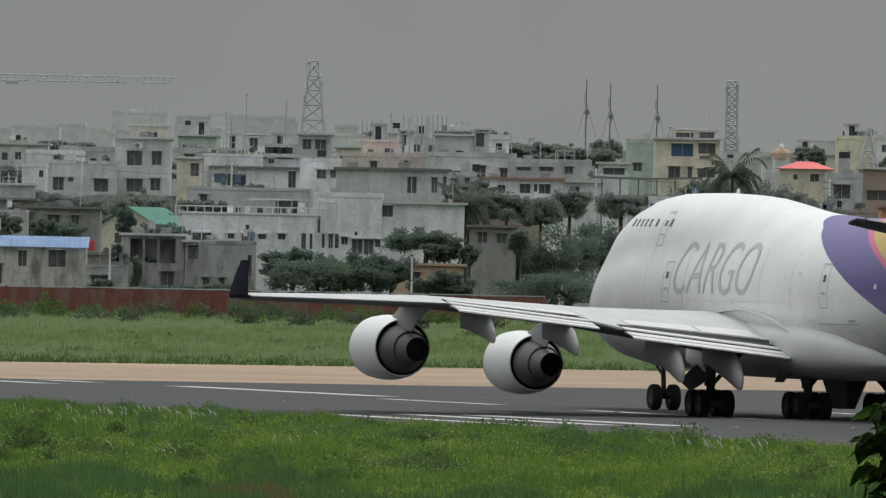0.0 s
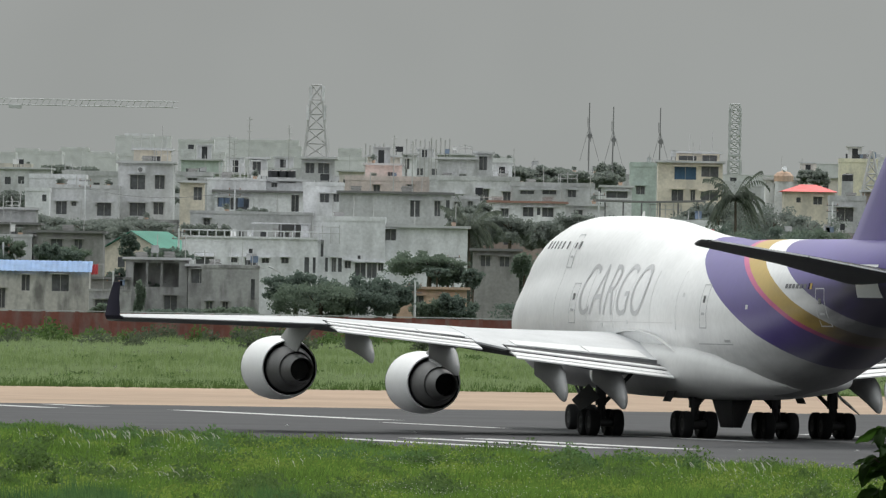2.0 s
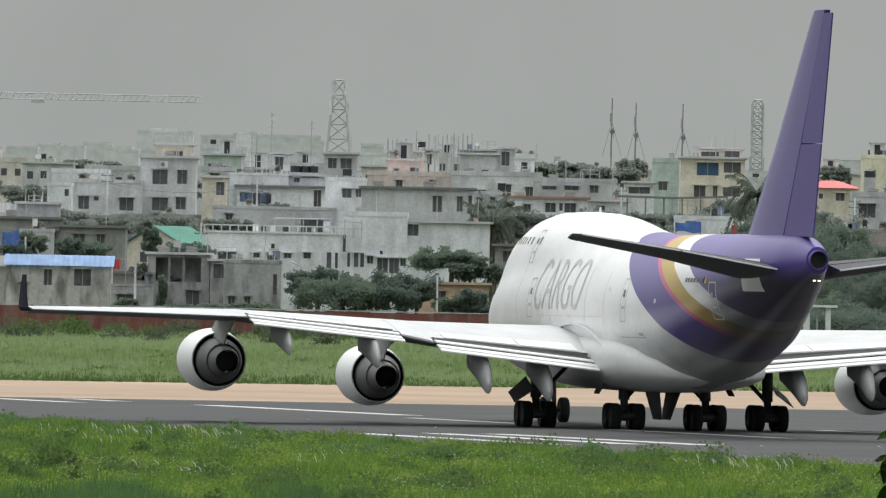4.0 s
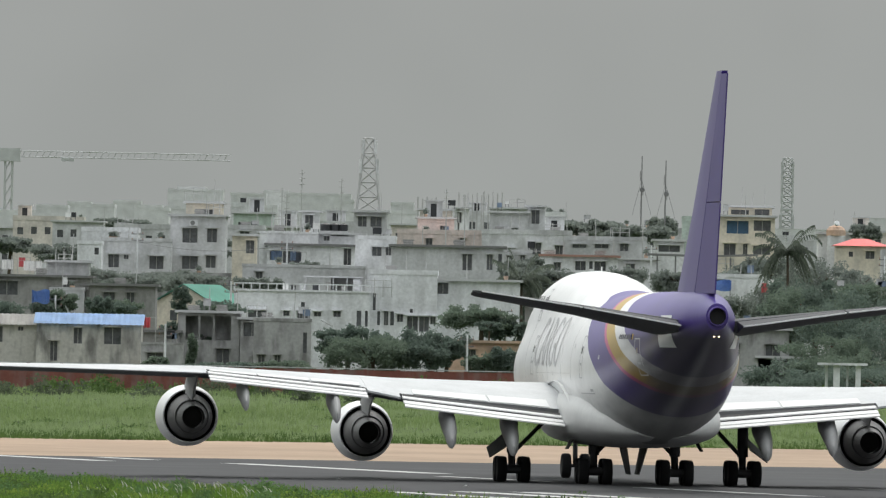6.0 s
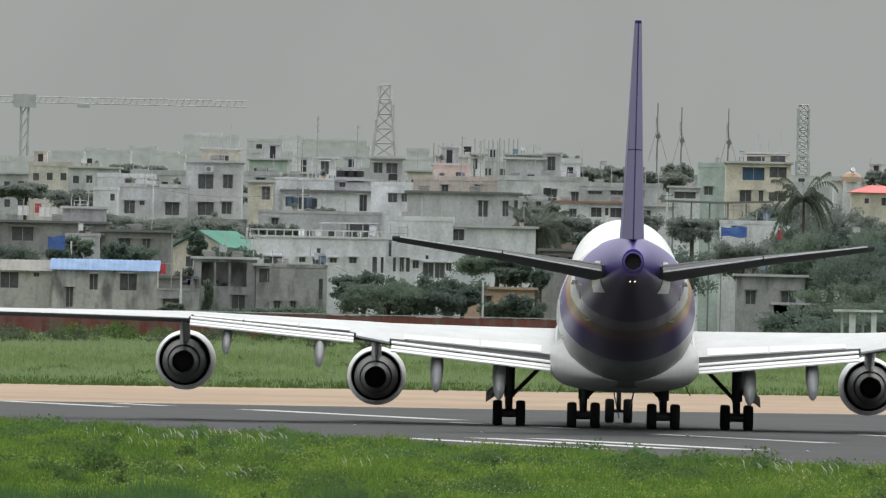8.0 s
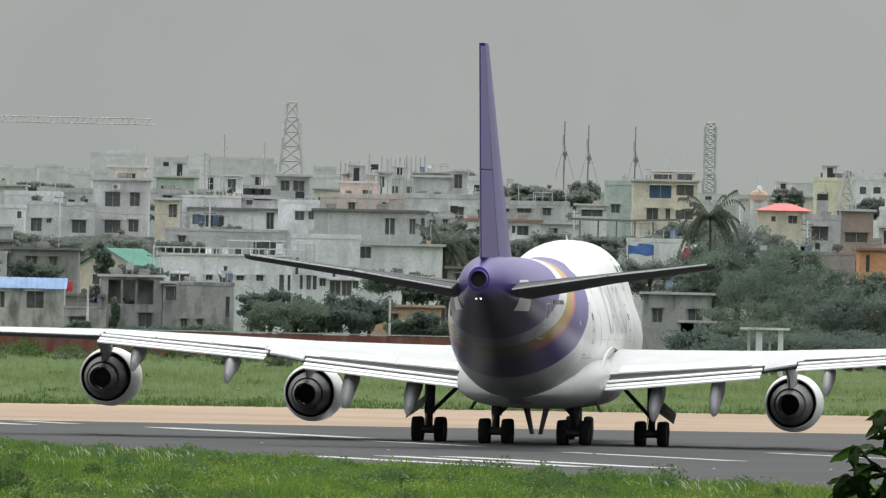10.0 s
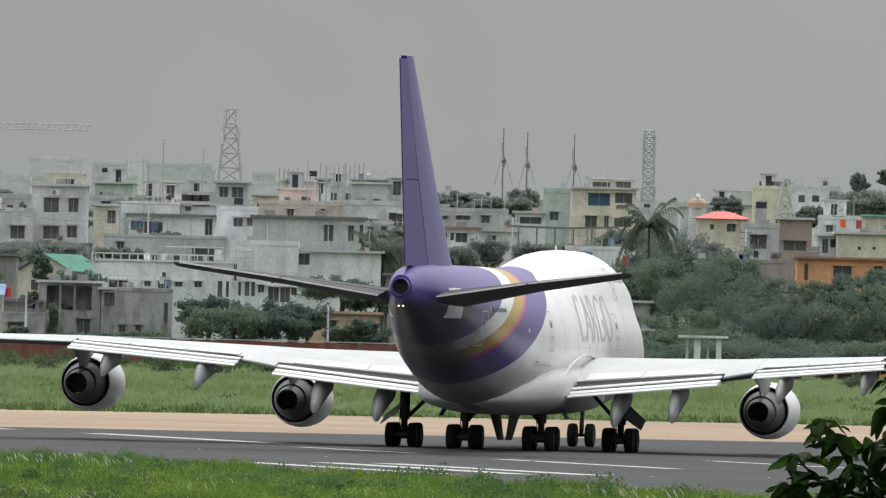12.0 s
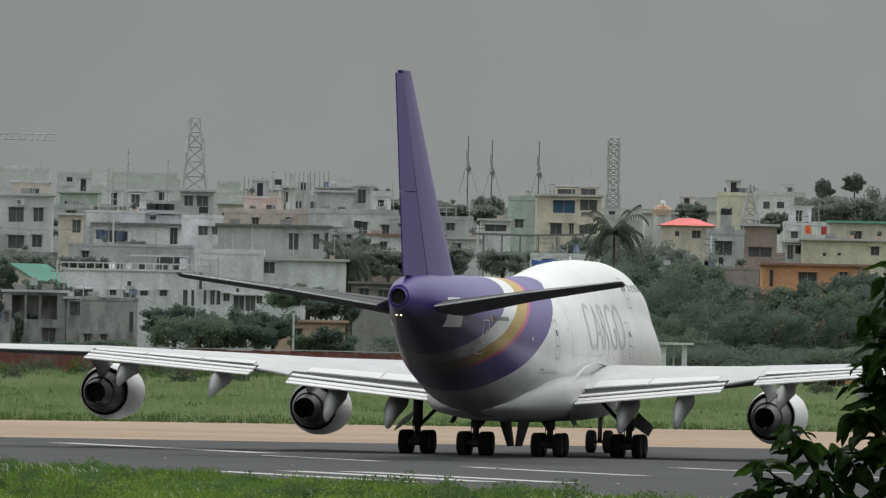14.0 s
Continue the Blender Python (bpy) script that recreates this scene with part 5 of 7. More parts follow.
def leaf_mesh(name, v, f, material, parent=None, kind=""):
    me = bpy.data.meshes.new(name)
    me.from_pydata(np.asarray(v).tolist(), [], f)
    me.materials.append(material)
    ob = new(name, me)
    ob.parent = parent
    return tagged(ob, kind=kind)


TREE_COUNT = [0]


def tree(x, y, z, a, b):
    """A tree whose crown is centred at height z, a half-width and b half-height; crown of uneven lobes of small sprays."""
    TREE_COUNT[0] += 1
    seed = TREE_COUNT[0]
    r = np.random.RandomState(seed)
    far = y > 1500
    pale = seed % 3 == 0
    low = z - b - rise(y) < 1.2
    top = thing("tree" if not low else "bush", ("dark green leafy tree among the houses" if not pale else "dull green leafy tree among the houses") if not low else "dark green bushy tree behind the wall", "tree" if not low else "bush", "town trees")
    top.location = (x, y, rise(y))
    zc = z - rise(y)
    bm = bmesh.new()
    tube(bm, (0, 0, 0), (0.1 * a, 0, max(0.3, zc - 0.3 * b)), 0.09 * a + 0.06, 0.05 * a + 0.03, 8)
    for k in range(5):
        ang = math.tau * k / 5 + seed
        tube(bm, (0.05 * a, 0, max(0.2, zc - 0.6 * b)), (0.4 * a * math.cos(ang), 0.4 * a * math.sin(ang), zc + 0.1 * b), 0.03 * a + 0.02, 0.02, 6)
    part("trunk", bm, M["bark"], top)
    pts = []
    a, b = a * 1.12, b * 1.15
    if y < 1325:
        zc, b = zc - 0.1 * b, b * 1.08
    elif y < 1520:
        zc, b = zc - 0.5 * b, b * 1.5
    lobes = 34
    dens = int(min(8200, max(700, 1150 * a * b)))
    for k in range(lobes):
        ang, rad = r.rand() * math.tau, math.sqrt(r.rand()) * 0.9
        lc = np.array([math.cos(ang) * rad * a, math.sin(ang) * rad * a * 0.6, zc + b * r.uniform(-0.75, 0.62) * (1.1 - 0.5 * rad)])
        size = np.array([a * r.uniform(0.1, 0.34), a * 0.25, b * r.uniform(0.1, 0.34)])
        d = r.normal(size=(dens // lobes, 3))
        d /= np.linalg.norm(d, axis=1)[:, None]
        pts.append(lc + d * size * (0.35 + 0.95 * r.rand(dens // lobes, 1)))
    pts = np.concatenate(pts)
    pts = pts[pts[:, 2] > 0.15]
    v, f = leaves(pts, 0.15 if not far else 0.24, seed)
    # rows behind the first take leaves with haze painted in
    leaf_mesh("crown", v, f, M["tree_leaf_hazy" if y > 1335 else "tree_leaf_pale" if pale else "tree_leaf"], top)


def palm_tree(x, y, z):
    top = thing("palm_tree", "tall coconut palm with drooping fronds", "palm tree", "palms")
    top.location = (x, y, rise(y))
    h = z - rise(y)
    bm = bmesh.new()
    for i in range(6):
        tube(bm, (0.12 * math.sin(i * 0.5), 0, h * i / 6), (0.12 * math.sin(i * 0.5 + 0.5), 0, h * (i + 1) / 6), 0.2 - 0.012 * i, 0.19 - 0.012 * i, 8)
    part("trunk", bm, M["bark"], top)
    r = np.random.RandomState(int(abs(x) * 10))
    for k in range(52):
        ang, lift, ln = math.tau * k / 52 * 2.4, r.uniform(-0.5, 1.7), r.uniform(2.6, 5.0)
        d = np.array([math.cos(ang), math.sin(ang) * 0.9, 0])
        side = np.array([-d[1], d[0], 0])
        r_droop = r.uniform(0.25, 0.6)
        v, f = [], []
        for j in range(14):
            t = j / 13
            p = d * ln * t * (0.75 + 0.25 * (1 - t)) + np.array([0, 0, h + lift * ln * t * 0.8 - 1.9 * t * t * ln * r_droop])
            for sd in (-1, 1):
                i = len(v)
                tip = p + side * sd * 0.55 * (1 - 0.5 * t) + d * 0.3 - np.array([0, 0, 0.55])
                v += [p, p + d * 0.26, tip]
                f.append((i, i + 1, i + 2))
        leaf_mesh("frond", v, f, M["palm_leaf"], top)


def blades(n, where, seed, low, high, wide, lean, per=7):
    """Tufts of grass: per blades each, tapering to a point; where(r, n) gives n ground places."""
    r = np.random.RandomState(seed)
    base = np.repeat(where(r, n), per, axis=0)
    m = len(base)
    base = base + np.c_[r.normal(size=(m, 2)) * 0.13, np.zeros(m)]
    ang = r.rand(m) * math.tau
    hgt = r.uniform(low, high, m) * np.repeat(r.uniform(0.6, 1.3, n), per)
    hgt *= 0.85 + 0.3 * np.sin(base[:, 0] * 1.1 + 1.5 * np.sin(base[:, 1] * 0.13)) + 0.2 * np.sin(base[:, 0] * 2.9 + base[:, 1] * 0.4)
    off = lean * hgt * r.rand(m)
    w = wide * r.uniform(0.6, 1.4, m)
    side = np.c_[np.cos(ang), np.sin(ang) * 0.5, np.zeros(m)] * w[:, None]
    tip = base + np.c_[np.cos(ang * 3) * off, np.sin(ang * 3) * off, hgt]
    v = np.stack([base - side, base + side, tip], axis=1).reshape(-1, 3)
    return v, [(3 * i, 3 * i + 1, 3 * i + 2) for i in range(m)]


def near_field(r, n):
    y = 282 + 298 * r.rand(n * 3)
    x = (r.rand(n * 3) * 2 - 1) * (0.052 * y + 3)
    ok = (y * 1.055 < near_edge(x) + 3 * np.sin(x * 0.9) + 2 * np.sin(x * 2.7 + 1)) & (noise_ok(x, y, r))
    return np.c_[x[ok], y[ok], np.zeros(ok.sum())][:n] if ok.sum() >= n else np.c_[x, y, np.zeros(len(x))][ok][np.arange(n) % ok.sum()]


def noise_ok(x, y, r):
    return np.sin(x * 0.7 + 2 * np.sin(y * 0.06)) + np.sin(y * 0.11 + x * 0.35) + r.rand(len(x)) * 3 > 0.0


def far_field(r, n):
    y = 800 + 440 * r.rand(n)
    x = (r.rand(n) * 2 - 1) * (0.05 * y + 6)
    y = np.maximum(y, np.interp(x, (-48, -29, -12, 30, 48), (800, 805, 822, 862, 866)) + 60 * r.rand(n) ** 2)
    z = np.interp(y, (0, 860, 1240), (0, 0, 1.75))
    return np.c_[x, y, z]


def weeds(places, seed, material, name, label, size=0.16, per=260):
    """Low leafy weed clumps, too many to count."""
    r, pts = np.random.RandomState(seed), []
    for x, y, w, h in places:
        d = r.normal(size=(per, 3)) * (w * 0.42, w * 0.5, 0)
        zz = np.abs(r.normal(size=per)) * h * 0.42 * np.exp(-(d[:, 0] / w) ** 2)
        pts.append(np.c_[x + d[:, 0], y + d[:, 1], rise(y) + 0.06 + np.minimum(zz, h)])
    v, f = leaves(np.concatenate(pts), size, seed)
    tagged(leaf_mesh(name, v, f, material), label, "weeds", kind="stuff")


v, f = blades(32000, near_field, 3, 0.16, 0.42, 0.03, 0.95)
tagged(leaf_mesh("meadow_grass", v, f, M["grass_near"]), "lush green meadow grass before the runway", "grass", kind="stuff")
v, f = blades(30000, far_field, 4, 0.2, 0.5, 0.04, 0.6)
tagged(leaf_mesh("far_grass", v, f, M["grass_far"]), "pale green meadow beyond the runway", "grass", kind="stuff")
r = np.random.RandomState(5)
spots = []
while len(spots) < 90:
    y = r.uniform(310, 520)
    x = r.uniform(-1, 1) * (0.05 * y)
    if y * 1.07 < near_edge(x):
        spots.append((x, y, r.uniform(0.5, 1.6), r.uniform(0.35, 0.75)))
weeds(spots, 11, M["weed"], "weed_clumps", "dark green weed clumps in the meadow", 0.075, 300)
weeds([(-13.4, 402, 0.8, 1.5), (-13.0, 404, 0.6, 1.2)], 12, M["weed"], "tall_weed", "tall dark leafy weed in the meadow", 0.10, 260)
weeds([(r.uniform(-60, 40), r.uniform(1180, 1240), r.uniform(1.2, 3.0), r.uniform(0.8, 2.2)) for _ in range(46)], 13, M["weed"], "scrub", "dark scrub along the foot of the wall", 0.2, 260)
weeds([(r.uniform(-62, 60), r.uniform(1140, 1236), r.uniform(1.0, 2.6), r.uniform(0.8, 2.0)) for _ in range(46)], 14, M["weed_pale"], "pale_scrub", "pale grey-green scrub in the far meadow", 0.2, 240)
weeds([(r.uniform(-0.5, 0.5) * 0.09 * y, y, 1.6, 0.4) for y in (r.uniform(855, 1100) for _ in range(40))], 15, M["weed"], "far_weeds", "darker weed patches in the far meadow", 0.12, 90)


def sand_rim(r, n):
    """Places along the far border of the sandy strip."""
    x = (r.rand(n) * 2 - 1) * 48
    y = np.interp(x, (-48, -29, -12, 30, 48), (800, 805, 822, 862, 866)) + np.abs(r.normal(size=n)) * 26 - 3
    return np.c_[x, y, np.zeros(n)]


def dark_swathes(r, n):
    """Long uneven drifts of darker grass in the far meadow."""
    k = r.randint(26, size=n)
    q = np.random.RandomState(77)
    cx, cy, wx, wy = q.uniform(-55, 55, 26), q.uniform(880, 1200, 26), q.uniform(3, 9, 26), q.uniform(5, 20, 26)
    y = cy[k] + r.normal(size=n) * wy[k]
    return np.c_[cx[k] + r.normal(size=n) * wx[k], y, np.interp(y, (0, 860, 1240), (0, 0, 1.75))]


v, f = blades(5200, sand_rim, 31, 0.2, 0.45, 0.05, 0.5)
tagged(leaf_mesh("rim_grass", v, f, M["weed"]), "darker grass along the sandy strip", "grass", kind="stuff")
v, f = blades(7000, dark_swathes, 32, 0.3, 0.75, 0.05, 0.5)
tagged(leaf_mesh("dark_grass", v, f, M["swathe"]), "uneven drifts of darker grass in the far meadow", "grass", kind="stuff")

herbs = []
while len(herbs) < 260:
    y = r.uniform(310, 530)
    x = r.uniform(-1, 1) * (0.05 * y)
    if y * 1.06 < near_edge(x):
        herbs.append((x, y, r.uniform(0.5, 2.2), r.uniform(0.22, 0.5)))
weeds(herbs, 16, M["herb"], "meadow_herbs", "bright yellow-green leafy herbs in the meadow", 0.06, 190)


def patches(places):
    """Gives a function that scatters tufts over soft round patches (x, y, half-width, half-depth)."""
    def where(r, n):
        k = r.randint(len(places), size=n)
        p = np.array(places)[k]
        return np.c_[p[:, 0] + r.normal(size=n) * p[:, 2] * 0.5, p[:, 1] + r.normal(size=n) * p[:, 3] * 0.5, np.zeros(n)]
    return where


reeds = [(r.uniform(-17, 17), r.uniform(300, 345), r.uniform(0.7, 2.2), r.uniform(3, 8)) for _ in range(26)] + [(-12.0, 338, 2.4, 9), (-9.0, 328, 2.2, 7), (1.5, 320, 1.8, 6)]
v, f = blades(5200, patches(reeds), 21, 0.3, 0.72, 0.03, 0.5)
tagged(leaf_mesh("reeds", v, f, M["reed"]), "dark blue-green reeds in the meadow", "reeds", kind="stuff")
v, f = blades(700, patches([(-5.2, 316, 0.75, 5), (-4.3, 311, 0.5, 3)]), 22, 0.3, 0.62, 0.025, 0.55)
tagged(leaf_mesh("brown_reeds", v, f, M["reed_brown"]), "dry reddish-brown reeds in the meadow", "reeds", kind="stuff")
rim = []
while len(rim) < 46:
    y = r.uniform(440, 545)
    x = r.uniform(-1, 1) * (0.04 * y)
    if 0.955 * near_edge(x) > y * 1.02 > 0.85 * near_edge(x):
        rim.append((x, y, r.uniform(0.5, 1.5), r.uniform(0.35, 0.6)))
weeds(rim, 23, M["rim_weed"], "edge_bushes", "low bushy green weeds along the meadow edge", 0.07, 330)
dots = []
while len(dots) < 2600:
    y = r.uniform(360, 470)
    x = r.uniform(-1, 1) * (0.042 * y)
    if math.sin(x * 0.55 + 1.0) + math.sin(y * 0.09 + x * 0.3) + r.uniform(-1.2, 1.2) > 0.5 and y * 1.07 < near_edge(x):
        dots.append((x, y, r.uniform(0.2, 0.42)))
v, f = leaves(dots, 0.022, 24)
tagged(leaf_mesh("meadow_flowers", v, f, M["plume"]), "tiny whitish flower heads in the meadow", "flowers", kind="stuff")

# dry white plumes at the meadow's edge
v, f = [], []
for cx, cy, wx, n in ((-13.0, 497, 4.2, 46), (-9.6, 488, 1.0, 12), (-9.0, 392, 1.6, 9), (-4.9, 430, 0.8, 5), (9.4, 433, 2.2, 26), (-13.5, 470, 1.5, 6)):
    for _ in range(n):
        x, y, h, ln = cx + r.uniform(-wx, wx), cy + r.uniform(-4, 4), r.uniform(0.38, 0.66), r.uniform(0.16, 0.3)
        dx = r.uniform(-0.34, -0.08)
        i = len(v)
        v += [(x - 0.005, y, 0), (x + 0.005, y, 0), (x + dx * 0.2 + 0.005, y, h - ln), (x + dx * 0.2 - 0.005, y, h - ln),
              (x + dx * 0.2 - 0.018, y, h - ln * 0.7), (x + dx * 0.2 + 0.018, y, h - ln * 0.7), (x + dx * 0.6 + 0.014, y + 0.02, h - ln * 0.25), (x + dx * 0.6 - 0.014, y + 0.02, h - ln * 0.25), (x + dx, y, h)]
        f += [(i, i + 1, i + 2, i + 3), (i + 3, i + 2, i + 5, i + 4), (i + 4, i + 5, i + 6, i + 7), (i + 7, i + 6, i + 8)]
tagged(leaf_mesh("grass_plumes", v, f, M["plume"]), "dry white grass plumes at the meadow edge", "grass", kind="stuff")


# ---------------------------------------------------------------- leafy tree near the camera
def near_leaf_mesh(seed):
    """A long drooping leaf, folded along its midrib."""
    r = random.Random(seed)
    bm, rows = bmesh.new(), []
    for i in range(7):
        t = i / 6
        w = 0.043 * math.sin(math.pi * min(1, t * 0.92 + 0.06)) ** 0.8
        y, z = 0.165 * t, -0.075 * t * t * r.uniform(0.6, 1.3)
        rows.append([bm.verts.new(p) for p in ((-w, y, z + w * 0.35), (0, y, z), (w, y, z + w * 0.35))])
    for a, b in zip(rows, rows[1:]):
        for k in (0, 1):
            bm.faces.new((a[k], a[k + 1], b[k + 1], b[k]))
    bmesh.ops.solidify(bm, geom=bm.faces[:], thickness=0.002)
    smooth(bm, 60)
    me = bpy.data.meshes.new("leaf")
    bm.to_mesh(me)
    bm.free()
    me.materials.append(M["near_leaf"])
    return me


def near_tree():
    top = thing("leafy_tree", "dark glossy drooping leaves of a broad tree", "tree")
    top.location = (3.3, 55, 0.05)
    meshes = [near_leaf_mesh(i) for i in range(4)]
    r = random.Random(21)
    part("trunk", tube(bmesh.new(), (0.2, 0, -0.06), (0, 0, 4.9), 0.13, 0.07, 12), M["bark"], top, soft=True)
    # sprays: start, end, leaves
    for tip, root, n in (((-1.22, 0.0, 5.50), (-0.9, 0.1, 4.95), 10), ((-1.34, 0.1, 5.34), (-0.9, 0.1, 4.9), 9), ((-1.10, -0.1, 5.30), (-0.7, 0, 4.9), 12), ((-0.98, 0.1, 5.40), (-0.6, 0, 4.9), 14), ((-1.2, 0.0, 5.22), (-0.8, 0.1, 4.8), 12),
                         ((-0.86, 0.0, 5.55), (-0.5, 0, 5.0), 16), ((-0.85, 0.1, 5.78), (-0.4, 0, 5.2), 18), ((-0.80, 0.0, 5.98), (-0.4, 0, 5.4), 18), ((-0.74, 0.1, 6.16), (-0.3, 0, 5.6), 18), ((-0.66, 0, 6.30), (-0.25, 0, 5.8), 18),
                         ((-0.62, -0.1, 5.7), (-0.2, 0, 5.1), 20), ((-0.55, 0.1, 5.45), (-0.1, 0, 5.0), 20), ((-0.75, 0.0, 5.32), (-0.3, 0, 4.8), 18), ((-0.5, 0.0, 6.1), (0, 0, 5.5), 20), ((-0.4, 0.1, 6.35), (0, 0, 5.8), 18), ((-0.3, 0.0, 5.8), (0.1, 0, 5.2), 20),
                         ((-0.1, 0.1, 6.4), (0.1, 0, 5.7), 18), ((0.3, 0, 6.2), (0.1, 0, 5.4), 18), ((0.6, 0.1, 5.8), (0.1, 0, 5.0), 18), ((-0.95, -0.1, 5.15), (-0.5, 0, 4.7), 14), ((-1.05, 0.15, 5.05), (-0.6, 0, 4.7), 14), ((-0.8, 0.2, 5.05), (-0.4, 0, 4.7), 16), ((-0.6, 0.2, 5.2), (-0.2, 0, 4.8), 16),
                         ((-1.37, 0.05, 5.2), (-0.95, 0.1, 4.85), 12), ((-1.35, 0.1, 5.06), (-1.0, 0.1, 4.75), 12), ((-1.33, 0.0, 4.93), (-0.9, 0, 4.7), 12), ((-1.15, 0.0, 5.02), (-0.8, 0, 4.7), 12)):
        a, b = Vector(root), Vector(tip)
        mid = (a + b) / 2 + Vector((0.05, 0, -0.06))
        bm = bmesh.new()
        tube(bm, Vector((0, 0, 4.6)), a, 0.03, 0.016, 6)
        tube(bm, a, mid, 0.014, 0.010, 6)
        tube(bm, mid, b, 0.010, 0.005, 6)
        part("branch", bm, M["bark"], top)
        n = int(n * (1.9 if tip[0] < -0.9 else 3.3))
        for k in range(n):
            t = 1 - (k / n) ** 1.3
            p = (mid.lerp(b, 0.25 + 0.75 * t) if t > 0.3 else a.lerp(mid, t + 0.6)) + (Vector((r.uniform(-0.1, 0.1), r.uniform(-0.15, 0.15), r.uniform(-0.1, 0.1))) if k > 5 and tip[0] > -0.9 else Vector())
            ob = new("leaf", meshes[k % 4])
            ob.parent = top
            ob.matrix_local = Matrix.Translation(p) @ pose(0, 0, 0, r.uniform(-40, 28), r.uniform(-35, 35), k * 137.5 + r.uniform(-20, 20)) @ Matrix.Scale(r.uniform(0.6, 1.02), 4)


near_tree()

# ---------------------------------------------------------------- runway markings
for a, b, w in (((-13.62, 652.1), (-2.65, 618.7), 1.7), ((1.46, 541.7), (10.22, 515.9), 1.5), ((-1.25, 539.2), (7.02, 513.3), 1.5), ((-4.6, 533.0), (3.9, 506.9), 1.3), ((6.9, 571.2), (14.3, 549.0), 1.1), ((-27.7, 673.3), (-20.5, 651.7), 1.5), ((-21.4, 673.1), (-18.3, 663.3), 1.2), ((17.0, 588.0), (31.0, 546.0), 1.0), ((-2.6, 606.0), (3.0, 589.0), 0.9)):
    p, q = Vector((*a, 0.026)), Vector((*b, 0.026))
    s = Vector((0.5 * w, 0, 0))
    bm = bmesh.new()
    n = 10
    for i in range(n):
        u0, u1 = p.lerp(q, i / n), p.lerp(q, (i + 1) / n)
        e = Vector((rng.uniform(-0.05, 0.05), 0, 0))
        bm.faces.new([bm.verts.new(c) for c in (u0 - s + e, u1 - s + e, u1 + s, u0 + s)])
    bmesh.ops.recalc_face_normals(bm, faces=bm.faces)
    bm.normal_update()
    if bm.faces[:][0].normal.z < 0:
        bmesh.ops.reverse_faces(bm, faces=bm.faces)
    tagged(part("runway_marking", bm, M["line"]), "worn white painted runway stripe", "marking", "runway stripes", kind="structure")



def runway_light(x, y):
    top = thing("runway_light", "small pale runway edge light on the asphalt", "light", "runway lights")
    top.location = (x, y, 0.02)
    part("base", tube(bmesh.new(), (0, 0, 0), (0, 0, 0.04), 0.11, 0.10, 12), M["steel"], top)
    part("dome", tube(bmesh.new(), (0, 0, 0.04), (0, 0, 0.07), 0.05, 0.03, 12), M["line"], top)


for x, y in ((10.9, 517.0), (12.4, 513.0), (-1.2, 560.0), (-7.2, 580.0), (8.2, 566.0), (17.5, 520.0)):
    runway_light(x, y)

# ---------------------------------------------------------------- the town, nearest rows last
house("distant town block with haze in its pale grey colour", "building", -96.3, 3600, 16.1, 44.6, 14.0, "haze_a", (), "par", 0.6, "haze_b")
house("distant town block with haze in its pale grey colour", "building", -94.1, 3620, 8.4, 45.5, 14.0, "haze_b", (), "par", 0.6, "haze_b")
house("distant town block with haze in its pale grey colour", "building", -75.8, 3500, 10.1, 42.7, 14.0, "haze_b", (), "par", 0.6, "haze_b")
house("distant town block with haze in its pale grey colour", "building", -67.5, 3550, 7.1, 44.1, 14.0, "haze_c", (), "par", 0.6, "haze_b")
house("distant town block with haze in its pale grey colour", "building", -60.3, 3500, 18.6, 43.0, 14.0, "haze_a", (), "par", 0.6, "haze_b")
house("distant town block with haze in its pale grey colour", "building", -100.9, 2700, 6.9, 30.4, 14.0, "haze_b", (), "par", 0.6, "haze_b")
house("distant town block with haze in its pale grey colour", "building", -101.0, 2900, 5.5, 33.2, 14.0, "haze_c", (), "par", 0.6, "haze_b")
house("distant town block with haze in its pale grey colour", "building", -86.8, 2600, 6.1, 29.8, 14.0, "haze_a", (), "par", 0.6, "haze_b")
house("distant town block with haze in its pale grey colour", "building", -93.4, 3000, 6.6, 34.7, 14.0, "haze_b", (), "par", 0.6, "haze_b")
house("distant town block with haze in its pale grey colour", "building", -79.4, 2700, 6.0, 30.8, 14.0, "haze_c", (), "par", 0.6, "haze_b")
house("distant town block with haze in its pale grey colour", "building", -71.0, 2500, 4.4, 28.5, 14.0, "haze_a", (), "par", 0.6, "haze_b")
house("distant town block with haze in its pale grey colour", "building", -76.1, 2800, 5.6, 31.6, 14.0, "haze_b", (), "par", 0.6, "haze_b")
house("distant town block with haze in its pale grey colour", "building", -56.1, 2700, 4.2, 32.0, 14.0, "haze_c", (), "par", 0.6, "haze_b")
house("distant town block with haze in its pale grey colour", "building", -50.8, 2600, 4.3, 30.3, 14.0, "haze_a", (), "par", 0.6, "haze_b")
house("distant town block with haze in its pale grey colour", "building", -23.5, 2700, 5.0, 32.6, 14.0, "haze_b", (), "par", 0.6, "haze_b")
house("distant town block with haze in its pale grey colour", "building", -22.6, 2500, 6.6, 28.9, 14.0, "haze_c", (), "par", 0.6, "haze_b")
house("distant town block with haze in its pale grey colour", "building", -42.4, 3200, 5.0, 38.2, 14.0, "haze_a", (), "par", 0.6, "haze_b")
house("distant town block with haze in its pale grey colour", "building", -8.3, 2400, 6.4, 27.3, 14.0, "haze_a", (), "par", 0.6, "haze_b")
house("distant town block with haze in its pale grey colour", "building", 10.7, 2500, 2.8, 29.5, 14.0, "haze_b", (), "par", 0.6, "haze_b")
house("distant town block with haze in its pale grey colour", "building", -112.0, 2700, 16.0, 28.5, 14.0, "haze_a", (), "par", 0.6, "haze_b")
house("distant town block with haze in its pale grey colour", "building", -122.0, 2900, 14.0, 31.0, 14.0, "haze_c", (), "par", 0.6, "haze_b")
